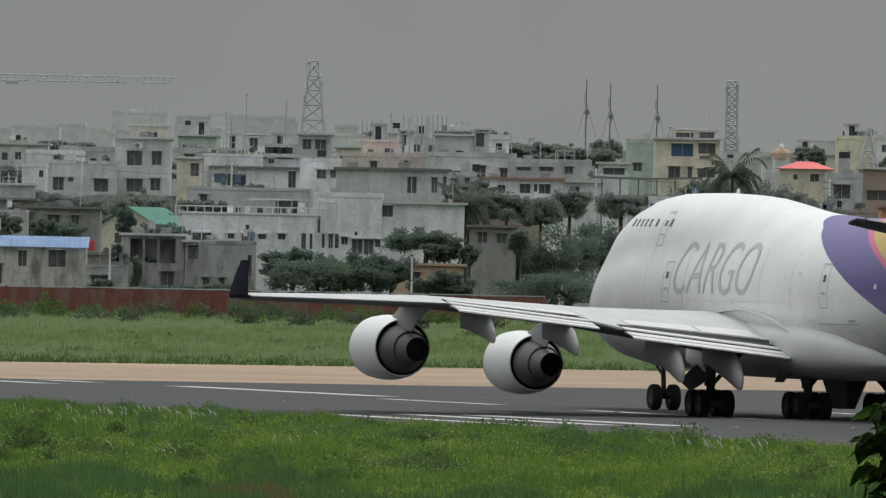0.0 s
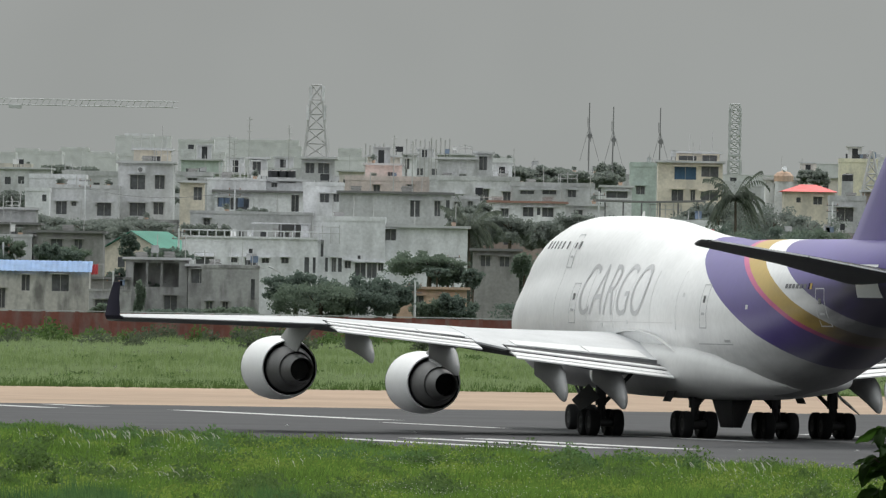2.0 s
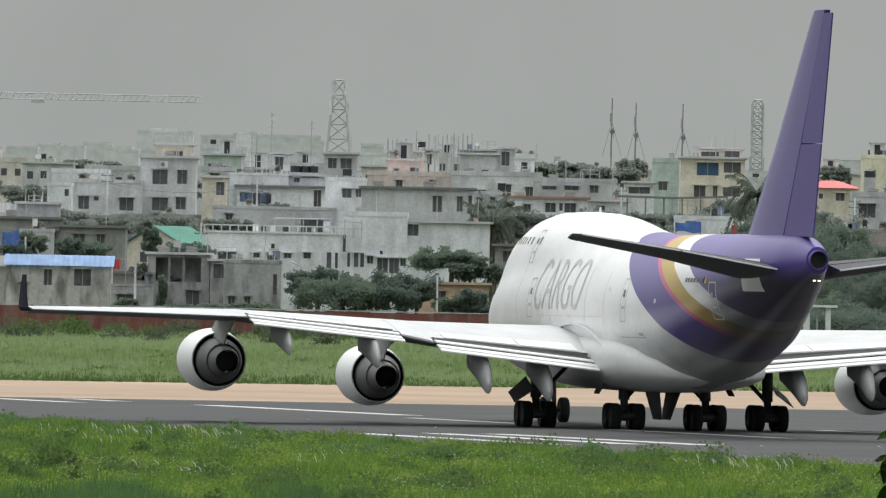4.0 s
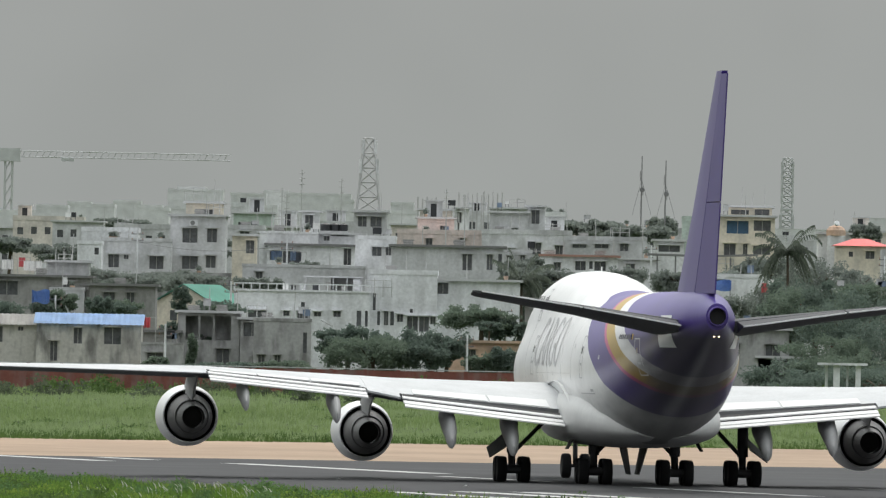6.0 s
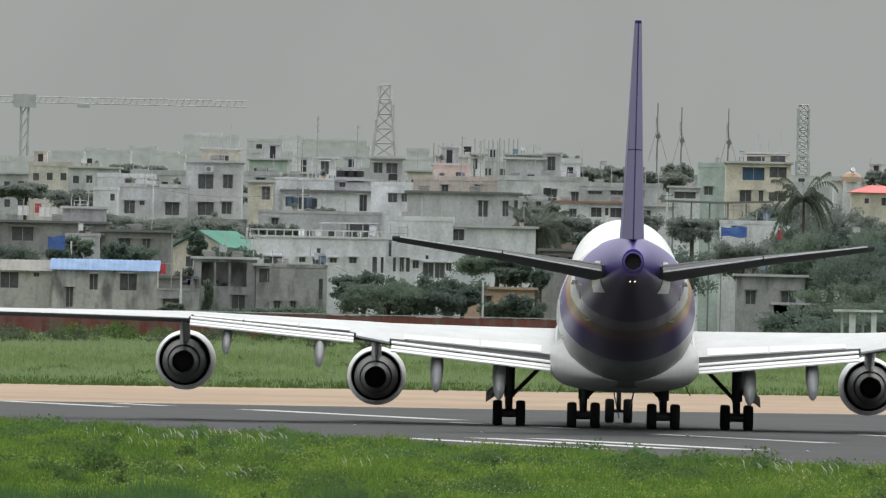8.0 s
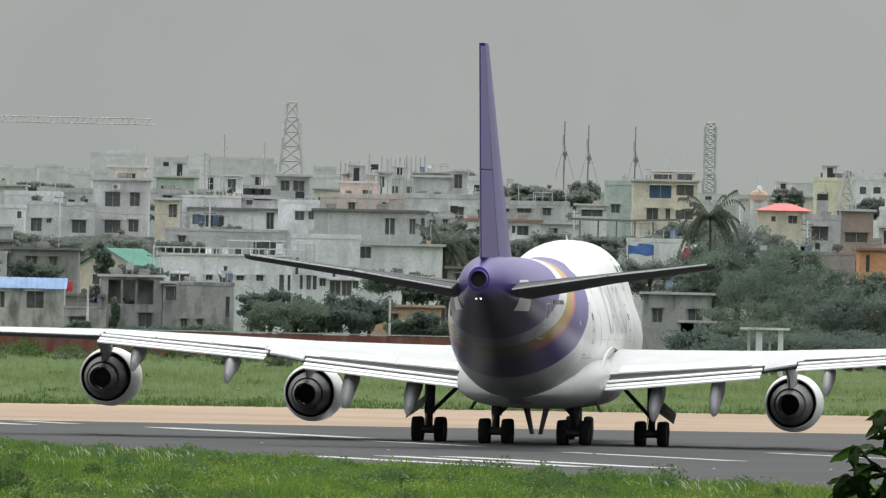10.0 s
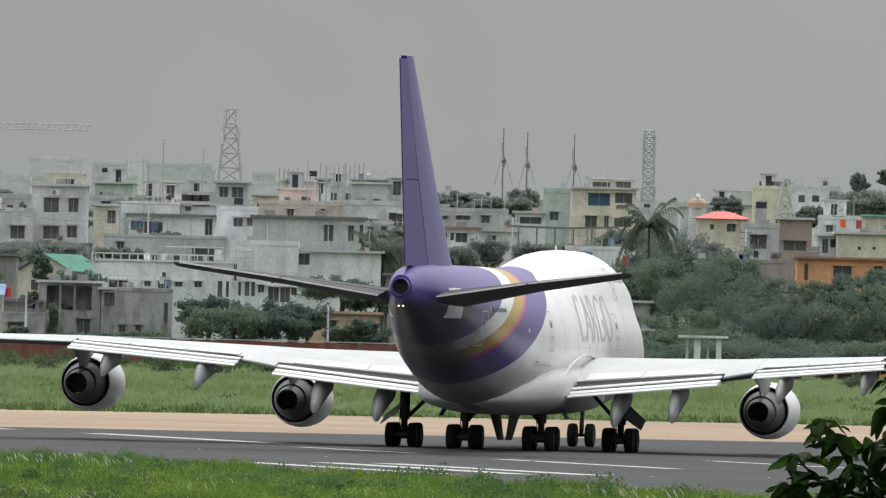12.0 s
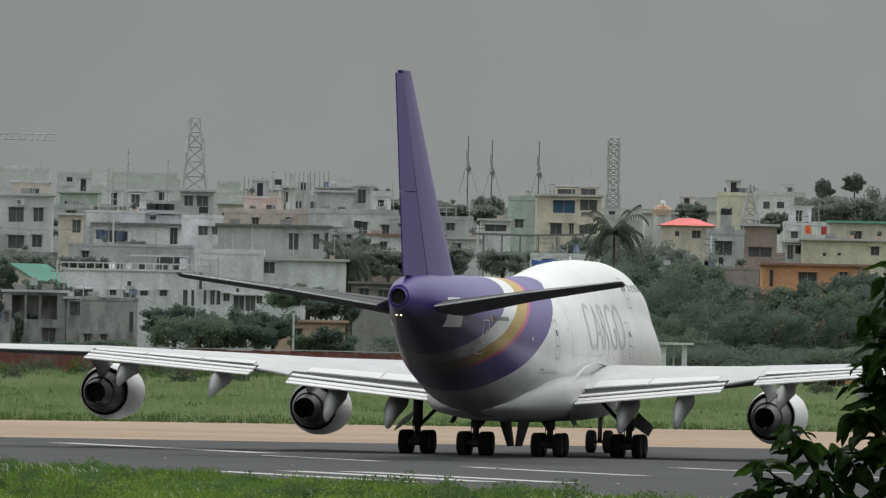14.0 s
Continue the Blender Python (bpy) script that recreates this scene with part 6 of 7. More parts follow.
house("distant town block with haze in its pale grey colour", "building", 37.4, 2400, 7.7, 27.4, 14.0, "haze_b", (), "par", 0.0, "haze_b")
house("distant town block with haze in its pale grey colour", "building", 86.8, 2500, 10.3, 31.4, 14.0, "haze_a", (), "par", 0.0, "haze_b")
house("distant town block with haze in its pale grey colour", "building", 71.3, 2400, 13.1, 29.1, 14.0, "haze_b", (), "par", 0.0, "haze_b")
house("distant town block with haze in its pale grey colour", "building", 50.6, 2300, 11.6, 25.9, 14.0, "haze_c", (), "par", 0.0, "haze_b")
house("weathered flat-roofed town house with dark windows", "house", -85.3, 1950, 9.8, 20.8, 10.0, "grey_b", ((0.7, 18.4, 1.7, 19.6), (2.9, 18.5, 3.8, 19.6), (5.0, 18.5, 5.9, 19.6), (7.2, 18.5, 8.1, 19.7), (0.8, 15.6, 1.7, 16.7), (2.9, 15.6, 3.8, 16.7), (5.1, 15.6, 6.0, 16.8), (7.2, 15.7, 8.1, 16.8)), "slab", 0.6, "concrete")
house("weathered flat-roofed town house with dark windows", "house", -74.5, 1900, 10.8, 21.9, 10.0, "beige", ((0.7, 19.6, 1.6, 20.7), (2.8, 19.7, 3.7, 20.8), (4.9, 19.7, 5.8, 20.8), (7.0, 19.7, 7.9, 20.9), (0.8, 16.9, 1.7, 18.0), (2.8, 16.9, 3.7, 18.0), (4.9, 16.9, 5.8, 18.0), (7.0, 17.0, 7.9, 18.1)), "par", 0.6, "concrete")
house("weathered flat-roofed town house with dark windows", "house", -66.6, 1850, 7.6, 21.3, 10.0, "grey_a", ((0.7, 19.0, 1.6, 20.1), (2.7, 19.1, 3.6, 20.2), (4.8, 19.1, 5.6, 20.2), (0.8, 16.3, 1.6, 17.4), (2.8, 16.4, 3.7, 17.4), (4.8, 16.4, 5.7, 17.5)), "slab", 0.6, "concrete")
house("weathered flat-roofed town house with dark windows", "house", -55.8, 1800, 9.0, 20.3, 10.0, "grey_b", ((0.7, 18.1, 1.5, 19.1), (2.6, 18.1, 3.5, 19.2), (4.6, 18.2, 5.5, 19.2), (6.6, 18.2, 7.4, 19.3), (0.7, 15.5, 1.6, 16.5), (2.7, 15.5, 3.5, 16.6), (4.7, 15.5, 5.5, 16.6), (6.6, 15.6, 7.5, 16.6)), "par", 0.6, "concrete")
house("weathered flat-roofed town house with dark windows", "house", -38.5, 1800, 5.8, 22.7, 10.0, "mint", ((0.7, 20.5, 1.5, 21.5), (2.6, 20.5, 3.5, 21.6), (0.7, 17.8, 1.6, 18.9), (2.7, 17.9, 3.5, 18.9)), "slab", 0.6, "concrete")
house("weathered flat-roofed town house with dark windows", "house", -41.1, 1900, 3.9, 24.6, 10.0, "white_b", ((0.7, 22.3, 1.6, 23.4), (0.8, 19.5, 1.7, 20.6)), "par", 0.6, "concrete")
house("weathered flat-roofed town house with dark windows", "house", -32.6, 1750, 5.6, 20.4, 10.0, "grey_a", ((0.7, 18.2, 1.5, 19.3), (2.6, 18.3, 3.4, 19.3), (0.7, 15.7, 1.5, 16.7), (2.6, 15.7, 3.4, 16.7)), "slab", 0.6, "concrete")
house("weathered flat-roofed town house with dark windows", "house", -26.2, 1800, 5.8, 21.3, 10.0, "grey_b", ((0.7, 19.1, 1.5, 20.1), (2.6, 19.1, 3.5, 20.2), (0.7, 16.4, 1.6, 17.5), (2.7, 16.5, 3.5, 17.5)), "par", 0.6, "concrete")
house("weathered flat-roofed town house with dark windows", "house", -16.4, 1900, 5.2, 22.2, 10.0, "beige", ((0.7, 19.9, 1.6, 21.0), (2.8, 19.9, 3.7, 21.0), (0.8, 17.1, 1.7, 18.2), (2.8, 17.1, 3.7, 18.2)), "slab", 0.6, "concrete")
house("weathered flat-roofed town house with dark windows", "house", -5.2, 1950, 5.3, 24.5, 10.0, "grey_a", ((0.7, 22.2, 1.6, 23.3), (2.9, 22.2, 3.8, 23.3), (0.8, 19.3, 1.7, 20.5), (2.9, 19.4, 3.8, 20.5)), "par", 0.6, "concrete")
house("weathered flat-roofed town house with dark windows", "house", -1.2, 1850, 5.5, 24.6, 10.0, "grey_b", ((0.7, 22.3, 1.6, 23.4), (2.7, 22.3, 3.6, 23.4), (0.8, 19.6, 1.6, 20.7), (2.8, 19.6, 3.6, 20.7)), "slab", 0.6, "concrete")
house("weathered flat-roofed town house with dark windows", "house", 6.3, 1800, 3.7, 23.3, 10.0, "white_b", ((0.7, 21.1, 1.5, 22.1), (0.7, 18.4, 1.6, 19.5)), "par", 0.6, "concrete")
house("weathered flat-roofed town house with dark windows", "house", 8.5, 1750, 6.0, 21.8, 10.0, "pink", ((0.7, 19.7, 1.5, 20.7), (2.6, 19.7, 3.4, 20.7), (0.7, 17.1, 1.5, 18.1), (2.6, 17.1, 3.4, 18.2)), "slab", 0.6, "concrete")
house("weathered flat-roofed town house with dark windows", "house", 21.5, 1800, 5.8, 21.3, 10.0, "grey_b", ((0.7, 19.1, 1.5, 20.2), (2.6, 19.2, 3.5, 20.2), (0.7, 16.5, 1.6, 17.6), (2.7, 16.6, 3.5, 17.6)), "par", 0.6, "concrete")
house("weathered flat-roofed town house with dark windows", "house", 18.4, 1900, 5.2, 22.4, 10.0, "beige", ((0.7, 20.1, 1.6, 21.2), (2.8, 20.1, 3.7, 21.2), (0.8, 17.3, 1.7, 18.4), (2.8, 17.4, 3.7, 18.5)), "slab", 0.6, "concrete")
house("weathered flat-roofed town house with dark windows", "house", 39.6, 1800, 7.4, 20.6, 10.0, "grey_a", ((0.7, 18.4, 1.5, 19.5), (2.6, 18.5, 3.5, 19.5), (4.6, 18.5, 5.5, 19.5), (0.7, 15.8, 1.6, 16.8), (2.7, 15.8, 3.5, 16.9), (4.7, 15.9, 5.5, 16.9)), "par", 0.6, "concrete")
house("weathered flat-roofed town house with dark windows", "house", 53.0, 1900, 8.7, 22.6, 10.0, "beige", ((0.7, 20.3, 1.6, 21.4), (2.8, 20.4, 3.7, 21.5), (4.9, 20.4, 5.8, 21.5), (0.8, 17.5, 1.7, 18.6), (2.9, 17.6, 3.7, 18.7), (4.9, 17.6, 5.8, 18.7)), "slab", 0.6, "concrete")
house("weathered flat-roofed town house with dark windows", "house", 61.8, 1850, 6.8, 23.7, 10.0, "white_b", ((0.7, 21.5, 1.6, 22.5), (2.7, 21.5, 3.6, 22.6), (0.8, 18.8, 1.6, 19.8), (2.8, 18.8, 3.6, 19.9)), "par", 0.6, "concrete")
house("weathered flat-roofed town house with dark windows", "house", 65.1, 1800, 11.5, 21.8, 10.0, "grey_a", ((0.7, 19.6, 1.5, 20.6), (2.6, 19.6, 3.5, 20.7), (4.6, 19.6, 5.5, 20.7), (6.6, 19.7, 7.4, 20.7), (8.6, 19.7, 9.4, 20.8), (0.7, 16.9, 1.6, 18.0), (2.7, 17.0, 3.5, 18.0), (4.7, 17.0, 5.5, 18.1), (6.6, 17.0, 7.5, 18.1), (8.6, 17.1, 9.5, 18.1)), "slab", 0.6, "concrete")
house("weathered flat-roofed town house with dark windows", "house", 73.6, 1850, 8.4, 23.1, 10.0, "white_b", ((0.7, 20.8, 1.6, 21.9), (2.7, 20.9, 3.6, 22.0), (4.8, 20.9, 5.6, 22.0), (0.8, 18.1, 1.6, 19.2), (2.8, 18.2, 3.6, 19.3), (4.8, 18.2, 5.7, 19.3)), "par", 0.6, "concrete")
house("pink plastered town house with flat roof", "house", -13.4, 1650, 11.7, 19.4, 10.0, "pink", ((3.8, 17.8, 4.7, 18.7), (8.3, 17.9, 9.1, 18.8)), "par", 0.5, "concrete")
house("pink penthouse with flat slab roof", "house", -10.8, 1660, 4.9, 21.4, 8.0, "pink", ((3.0, 19.4, 3.8, 20.5),), "slab", 0.0, "concrete")
house("beige penthouse storey with slab roof", "house", -10.6, 1670, 4.4, 22.6, 7.0, "beige", (), "slab", 0.0, "concrete")
house("narrow pale stair house", "house", -6.0, 1690, 2.0, 23.1, 5.0, "white_b", ((0.4, 21.2, 1.0, 22.6),), "slab", 0.0, "concrete")
house("grey concrete house with barred windows", "house", -2.1, 1620, 11.8, 19.4, 10.0, "grey_a", ((1.1, 16.3, 2.3, 17.4), (3.4, 16.4, 4.5, 17.4), (6.3, 16.6, 7.8, 18.2), (9.6, 16.5, 10.8, 17.9)), "par", 0.5, "concrete")
house("grey upper storey with slab roof", "house", -1.1, 1640, 5.0, 22.2, 8.0, "grey_b", ((0.8, 19.3, 1.8, 20.2), (2.8, 19.3, 3.8, 20.2)), "slab", 0.0, "concrete")
house("grey stair tower with dark opening", "house", 3.8, 1645, 2.4, 23.1, 6.0, "grey_a", ((0.6, 20.9, 1.7, 22.7),), "slab", 0.0, "concrete")
house("grey house below a roof garden", "house", 8.3, 1560, 10.5, 18.4, 9.0, "grey_b", ((1.1, 17.3, 2.9, 17.7), (3.9, 17.3, 5.7, 17.8), (7.1, 17.0, 8.2, 17.9)), "par", 0.4, "concrete")
house("white house with red-brown roof edge", "house", 5.2, 1480, 9.2, 15.7, 9.0, "white_b", ((1.5, 14.0, 2.4, 15.0), (4.1, 14.1, 5.4, 15.2), (6.4, 14.1, 7.8, 15.2), (5.8, 14.3, 6.2, 15.2)), "slab", 0.0, "brown")
house("grey low house with flat roof", "house", 14.6, 1500, 4.8, 15.6, 9.0, "grey_a", ((1.0, 14.2, 2.1, 15.1),), "slab", 0.0, "concrete")
house("mint green plastered house", "house", 24.6, 1650, 3.5, 21.9, 8.0, "mint", ((0.8, 18.1, 2.0, 19.2),), "par", 0.5, "concrete")
house("cream modern house with blue glass window", "house", 26.8, 1560, 8.1, 21.6, 10.0, "cream", ((2.0, 19.5, 4.8, 21.1), (1.7, 16.8, 3.2, 18.2), (4.1, 16.9, 4.7, 18.2), (5.4, 16.9, 7.6, 18.0), (5.4, 19.9, 7.6, 21.2)), "slab", 0.0, "concrete")
house("cream upper storey with slab roof", "house", 29.2, 1570, 5.5, 22.9, 8.0, "cream", ((0.3, 22.0, 2.6, 22.6), (3.3, 21.9, 5.2, 22.7)), "slab", 0.0, "concrete")
house("white house with balcony railing", "house", 19.5, 1540, 3.7, 18.2, 8.0, "white_b", ((0.5, 16.9, 3.2, 17.7),), "slab", 0.0, "concrete")
house("white house below a terracotta tank", "house", 40.9, 1580, 4.0, 19.8, 8.0, "white_b", ((1.1, 18.3, 1.8, 19.2),), "slab", 0.0, "concrete")
house("cream house with red tin roof", "house", 40.5, 1480, 6.0, 17.7, 8.0, "cream", ((1.5, 16.4, 2.0, 17.0), (3.5, 16.2, 4.6, 17.1)), "hip", 0.0, "red")
house("yellow plastered house with solar panels", "house", 54.2, 1700, 5.1, 23.5, 9.0, "yellow", ((0.6, 20.7, 1.8, 21.8),), "par", 0.4, "concrete")
house("white house behind the lattice mast", "house", 60.0, 1720, 5.3, 23.9, 9.0, "white_b", ((1.0, 21.9, 1.9, 22.9), (2.9, 22.0, 3.9, 22.9)), "par", 0.4, "concrete")
house("grey unfinished house with arched opening", "house", 44.5, 1430, 4.1, 16.5, 8.0, "grey_b", ((0.7, 14.0, 2.7, 15.6),), "par", 0.5, "concrete")
house("brown brick house with tin roof", "house", 49.1, 1450, 4.0, 17.6, 8.0, "brick", ((0.7, 14.0, 3.4, 15.1),), "slab", 0.0, "concrete")
house("pale yellow house with two small windows", "house", 55.0, 1420, 11.0, 15.9, 9.0, "yellow", ((2.3, 14.1, 2.7, 14.5), (4.0, 14.2, 4.4, 14.5), (7.8, 14.3, 8.8, 15.3)), "slab", 0.0, "concrete")
house("open dark veranda with white posts", "house", 53.1, 1425, 2.1, 15.6, 7.0, "grey_b", ((0.3, 13.7, 1.0, 15.3), (1.2, 13.7, 1.9, 15.3)), "slab", 0.0, "concrete")
house("cream house with teal roof", "house", 62.2, 1520, 8.3, 18.7, 9.0, "cream", ((2.8, 16.8, 3.9, 17.7),), "slab", 0.0, "teal")
house("pale house with roof laundry", "house", 57.8, 1550, 5.7, 18.6, 8.0, "white_b", ((0.7, 16.9, 1.6, 17.7),), "par", 0.4, "concrete")
house("orange plastered house with wide brown roof edge", "house", 47.3, 1330, 11.5, 12.6, 10.0, "orange", ((0.7, 10.3, 1.1, 12.1), (3.8, 10.3, 5.8, 11.9), (8.2, 10.5, 9.1, 12.0)), "slab", 0.0, "brown")
house("brown windowless brick wall of a house", "house", 41.7, 1345, 6.3, 12.2, 9.0, "umber", ((5.7, 10.3, 6.1, 11.8),), "par", 0.2, "concrete")
house("grey plastered row house", "house", 35.4, 1340, 6.4, 11.9, 9.0, "grey_b", ((0.9, 10.1, 1.8, 11.0), (3.1, 10.1, 3.8, 11.1)), "par", 0.2, "concrete")
house("pale terrace house with plain parapet", "house", -51.7, 1386, 5.9, 13.0, 5.0, "white_b", ((2.2, 12.1, 2.8, 12.8),), "par", 0.3, "concrete")
house("long stained wall of low back houses", "house", -45.2, 1396, 8.0, 11.9, 5.0, "concrete_dark", ((1.3, 11.3, 1.9, 11.9), (5.9, 11.3, 6.6, 12.0),), "par", 0.2, "concrete")
house("low stained concrete house among bushes", "house", -37.4, 1398, 7.3, 12.4, 5.0, "concrete_dark", ((1.7, 11.6, 2.3, 12.2),), "par", 0.2, "concrete")
house("dark tin-roofed shed below the terrace", "house", -45.0, 1345, 6.7, 10.7, 6.0, "umber", ((2.4, 9.5, 3.6, 10.7), (4.8, 9.5, 5.7, 10.4),), "slab", 0.0, "dark_roof")
house("weathered house with dark roof edge", "house", -48.2, 1342, 3.5, 10.3, 6.0, "concrete_dark", ((0.6, 8.3, 1.4, 9.4), (1.8, 8.2, 2.4, 9.1),), "slab", 0.0, "dark_roof")
house("stained concrete yard wall with doorways", "house", -36.2, 1264, 4.3, 4.8, 1.2, "concrete_dark", ((0.6, 2.9, 2.3, 3.8),), "par", 0.1, "concrete")
house("ruined grey concrete annex", "house", -24.9, 1272, 5.9, 7.4, 4.0, "concrete_dark", ((0.5, 2.9, 1.2, 3.8), (2.2, 2.9, 2.8, 3.8), (5.1, 4.1, 5.5, 6.2),), "par", 0.2, "concrete")
house("dark cluttered shed under the trees", "house", 3.0, 1296, 4.9, 9.6, 5.0, "umber", ((0.8, 8.0, 1.9, 9.1), (2.8, 8.0, 3.9, 9.0),), "slab", 0.0, "dark_roof")
house("grey back house with stained parapet", "house", 0.2, 1470, 3.9, 16.1, 6.0, "grey_b", ((0.9, 14.7, 1.6, 15.6), (2.5, 14.8, 3.1, 15.7),), "par", 0.3, "concrete")
house("grey shaded house behind the palm", "house", -2.3, 1440, 4.1, 13.6, 6.0, "grey_b", ((1.0, 12.8, 1.6, 13.6),), "par", 0.3, "concrete")
house("grey low house behind the hedge", "house", 27.4, 1290, 5.6, 4.5, 6.0, "grey_b", ((1.6, 3.0, 2.7, 4.3), (5.6, 3.0, 5.4, 4.4)), "slab", 0.0, "concrete")
house("grey low house with dark windows", "house", 23.5, 1290, 7.1, 7.4, 8.0, "concrete_dark", ((0.9, 4.5, 2.0, 5.9), (4.6, 4.4, 6.2, 5.9)), "slab", 0.0, "concrete")
house("bare grey concrete house with dark windows", "house", -46.4, 1450, 8.2, 16.4, 10.0, "grey_a", ((0.8, 13.2, 2.1, 14.7), (2.6, 14.2, 3.2, 14.7), (5.6, 13.1, 7.3, 14.6)), "par", 0.3, "concrete")
house("white parapet storey of a concrete house", "house", -49.3, 1465, 6.7, 17.6, 9.0, "white_a", (), "par", 0.4, "concrete")
house("white plastered side house", "house", -48.9, 1440, 2.8, 15.9, 7.0, "white_a", ((2.0, 14.6, 2.5, 15.4),), "par", 0.3, "concrete")
house("tall bare grey concrete house", "house", -38.5, 1455, 6.5, 19.4, 10.0, "grey_a", ((1.4, 16.3, 3.2, 18.0), (4.3, 16.4, 5.5, 18.0), (1.4, 13.2, 3.3, 14.7), (4.2, 13.4, 5.4, 14.8)), "slab", 0.0, "concrete")
house("cream penthouse with slab roof", "house", -36.9, 1462, 4.3, 21.0, 7.0, "cream", ((1.9, 19.7, 3.2, 20.3),), "slab", 0.0, "concrete")
house("cream plastered narrow house", "house", -30.9, 1440, 2.8, 17.1, 8.0, "cream", ((1.6, 15.1, 2.6, 16.6),), "slab", 0.0, "concrete")
house("grey house with dark windows", "house", -33.2, 1520, 4.5, 18.6, 8.0, "grey_b", ((1.5, 17.3, 2.7, 18.2),), "par", 0.4, "concrete")
house("white house with laundry on its balcony", "house", -26.5, 1423, 10.5, 16.0, 8.0, "white_b", ((0.3, 14.3, 1.3, 15.4), (1.8, 14.0, 3.8, 15.4), (8.8, 13.9, 9.7, 15.8)), "slab", 0.0, "dark_roof")
house("white upper storey with long flat roof slab", "house", -27.5, 1428, 12.0, 17.4, 8.0, "white_a", ((4.2, 16.7, 4.8, 17.2), (7.4, 16.7, 8.1, 17.2)), "slab", 0.0, "concrete")
house("white stair house with dark doorway", "house", -22.8, 1440, 2.0, 20.0, 5.0, "white_b", ((0.3, 18.2, 1.3, 19.7),), "slab", 0.0, "concrete")
house("grey concrete frame storey", "house", -17.2, 1480, 3.9, 20.5, 7.0, "grey_b", ((0.4, 18.8, 1.5, 20.0), (1.9, 18.8, 3.3, 20.0)), "slab", 0.0, "concrete")
house("pale blue and white house", "house", -16.1, 1400, 4.6, 16.9, 8.0, "white_b", ((1.9, 14.9, 3.0, 15.9), (3.4, 15.0, 4.1, 15.9)), "par", 0.3, "concrete")
house("long grey house with dark doorways", "house", -11.8, 1380, 12.5, 15.9, 10.0, "grey_a", ((7.9, 13.4, 9.0, 15.2), (10.6, 13.5, 11.3, 15.2), (11.9, 13.6, 12.3, 15.3)), "slab", 0.0, "dark_roof")
house("white house with roof railing", "house", -28.2, 1330, 14.6, 10.6, 10.0, "white_a", ((1.5, 7.5, 3.5, 8.4), (5.2, 7.9, 6.0, 8.4), (6.8, 6.7, 8.0, 8.4), (8.6, 7.9, 9.4, 8.4), (10.7, 7.9, 11.5, 8.5), (13.2, 6.9, 13.7, 8.6), (14.1, 6.9, 14.4, 8.6), (7.2, 8.9, 7.6, 9.4)), "rail", 0.8, "concrete")
house("white tall house block with slot windows", "house", -13.8, 1332, 7.4, 12.7, 10.0, "white_a", ((0.5, 8.7, 0.8, 10.5), (1.0, 7.1, 1.3, 8.6), (1.7, 7.1, 2.2, 8.6), (2.4, 7.1, 2.8, 8.6), (3.1, 7.5, 3.8, 8.3), (4.2, 6.6, 5.4, 8.1), (5.5, 6.5, 6.6, 8.1), (6.7, 7.3, 7.3, 8.1), (4.5, 8.5, 4.8, 8.9)), "par", 0.4, "concrete")
house("white house wing with jutting roof slab", "house", -6.6, 1334, 9.1, 12.0, 10.0, "white_a", ((0.2, 10.6, 1.4, 11.8), (2.6, 7.4, 3.4, 8.6), (5.1, 7.4, 5.8, 8.6)), "slab", 0.0, "concrete")
house("dark weathered house with tin roof", "house", -58.2, 1360, 13.5, 11.6, 9.0, "umber", ((3.1, 9.6, 5.6, 11.1), (10.6, 10.0, 11.8, 11.2)), "slab", 0.0, "dark_roof")
house("grey rooftop water room", "house", -49.8, 1370, 4.6, 13.3, 6.0, "grey_b", ((0.2, 12.6, 4.3, 12.6),), "slab", 0.0, "concrete")
house("stained grey house wall", "house", -48.4, 1340, 3.7, 10.3, 6.0, "grey_b", ((1.7, 8.9, 2.2, 9.6),), "par", 0.2, "concrete")
house("row of brown tin-roofed sheds", "house", -43.3, 1320, 6.9, 10.7, 8.0, "umber", ((1.3, 8.8, 2.6, 10.0), (3.8, 8.8, 4.7, 10.0)), "slab", 0.0, "dark_roof")
house("brown brick house among trees", "house", 2.6, 1390, 8.4, 12.3, 8.0, "brick", ((0.8, 10.4, 2.1, 11.5), (4.0, 10.5, 5.2, 11.7)), "slab", 0.0, "dark_roof")
house("pale low house behind the trees", "house", 23.5, 1400, 6.7, 13.4, 8.0, "white_b", ((1.3, 12.4, 2.2, 13.0),), "par", 0.3, "concrete")
house("stained plaster shed with tin roof", "house", -62.8, 1268, 9.3, 6.3, 7.0, "stain", ((1.7, 4.5, 3.5, 5.9),), "shed", 0.0, "tin")
house("stained plaster shed with grey tin roof", "house", -54.0, 1268, 7.0, 6.5, 7.0, "stain", ((1.6, 4.6, 3.5, 6.2), (5.0, 5.8, 5.6, 6.2)), "shed", 0.0, "tin")
house("stained plaster shed with blue corrugated roof", "house", -47.0, 1266, 10.7, 6.7, 7.0, "stain", ((1.4, 2.8, 2.2, 4.8), (3.8, 4.6, 4.7, 6.2), (6.9, 4.6, 8.7, 6.3)), "shed", 0.0, "blue")
house("dark plastered hut with doorway", "house", -36.6, 1275, 3.9, 5.9, 6.0, "umber", ((0.5, 2.7, 2.6, 3.9),), "slab", 0.0, "dark_roof")
house("dark weathered concrete house", "house", -32.9, 1280, 6.4, 8.0, 8.0, "concrete_dark", ((0.8, 5.2, 5.5, 7.7), (4.0, 2.4, 5.4, 4.3), (1.1, 2.8, 1.9, 3.9)), "slab", 0.0, "concrete")
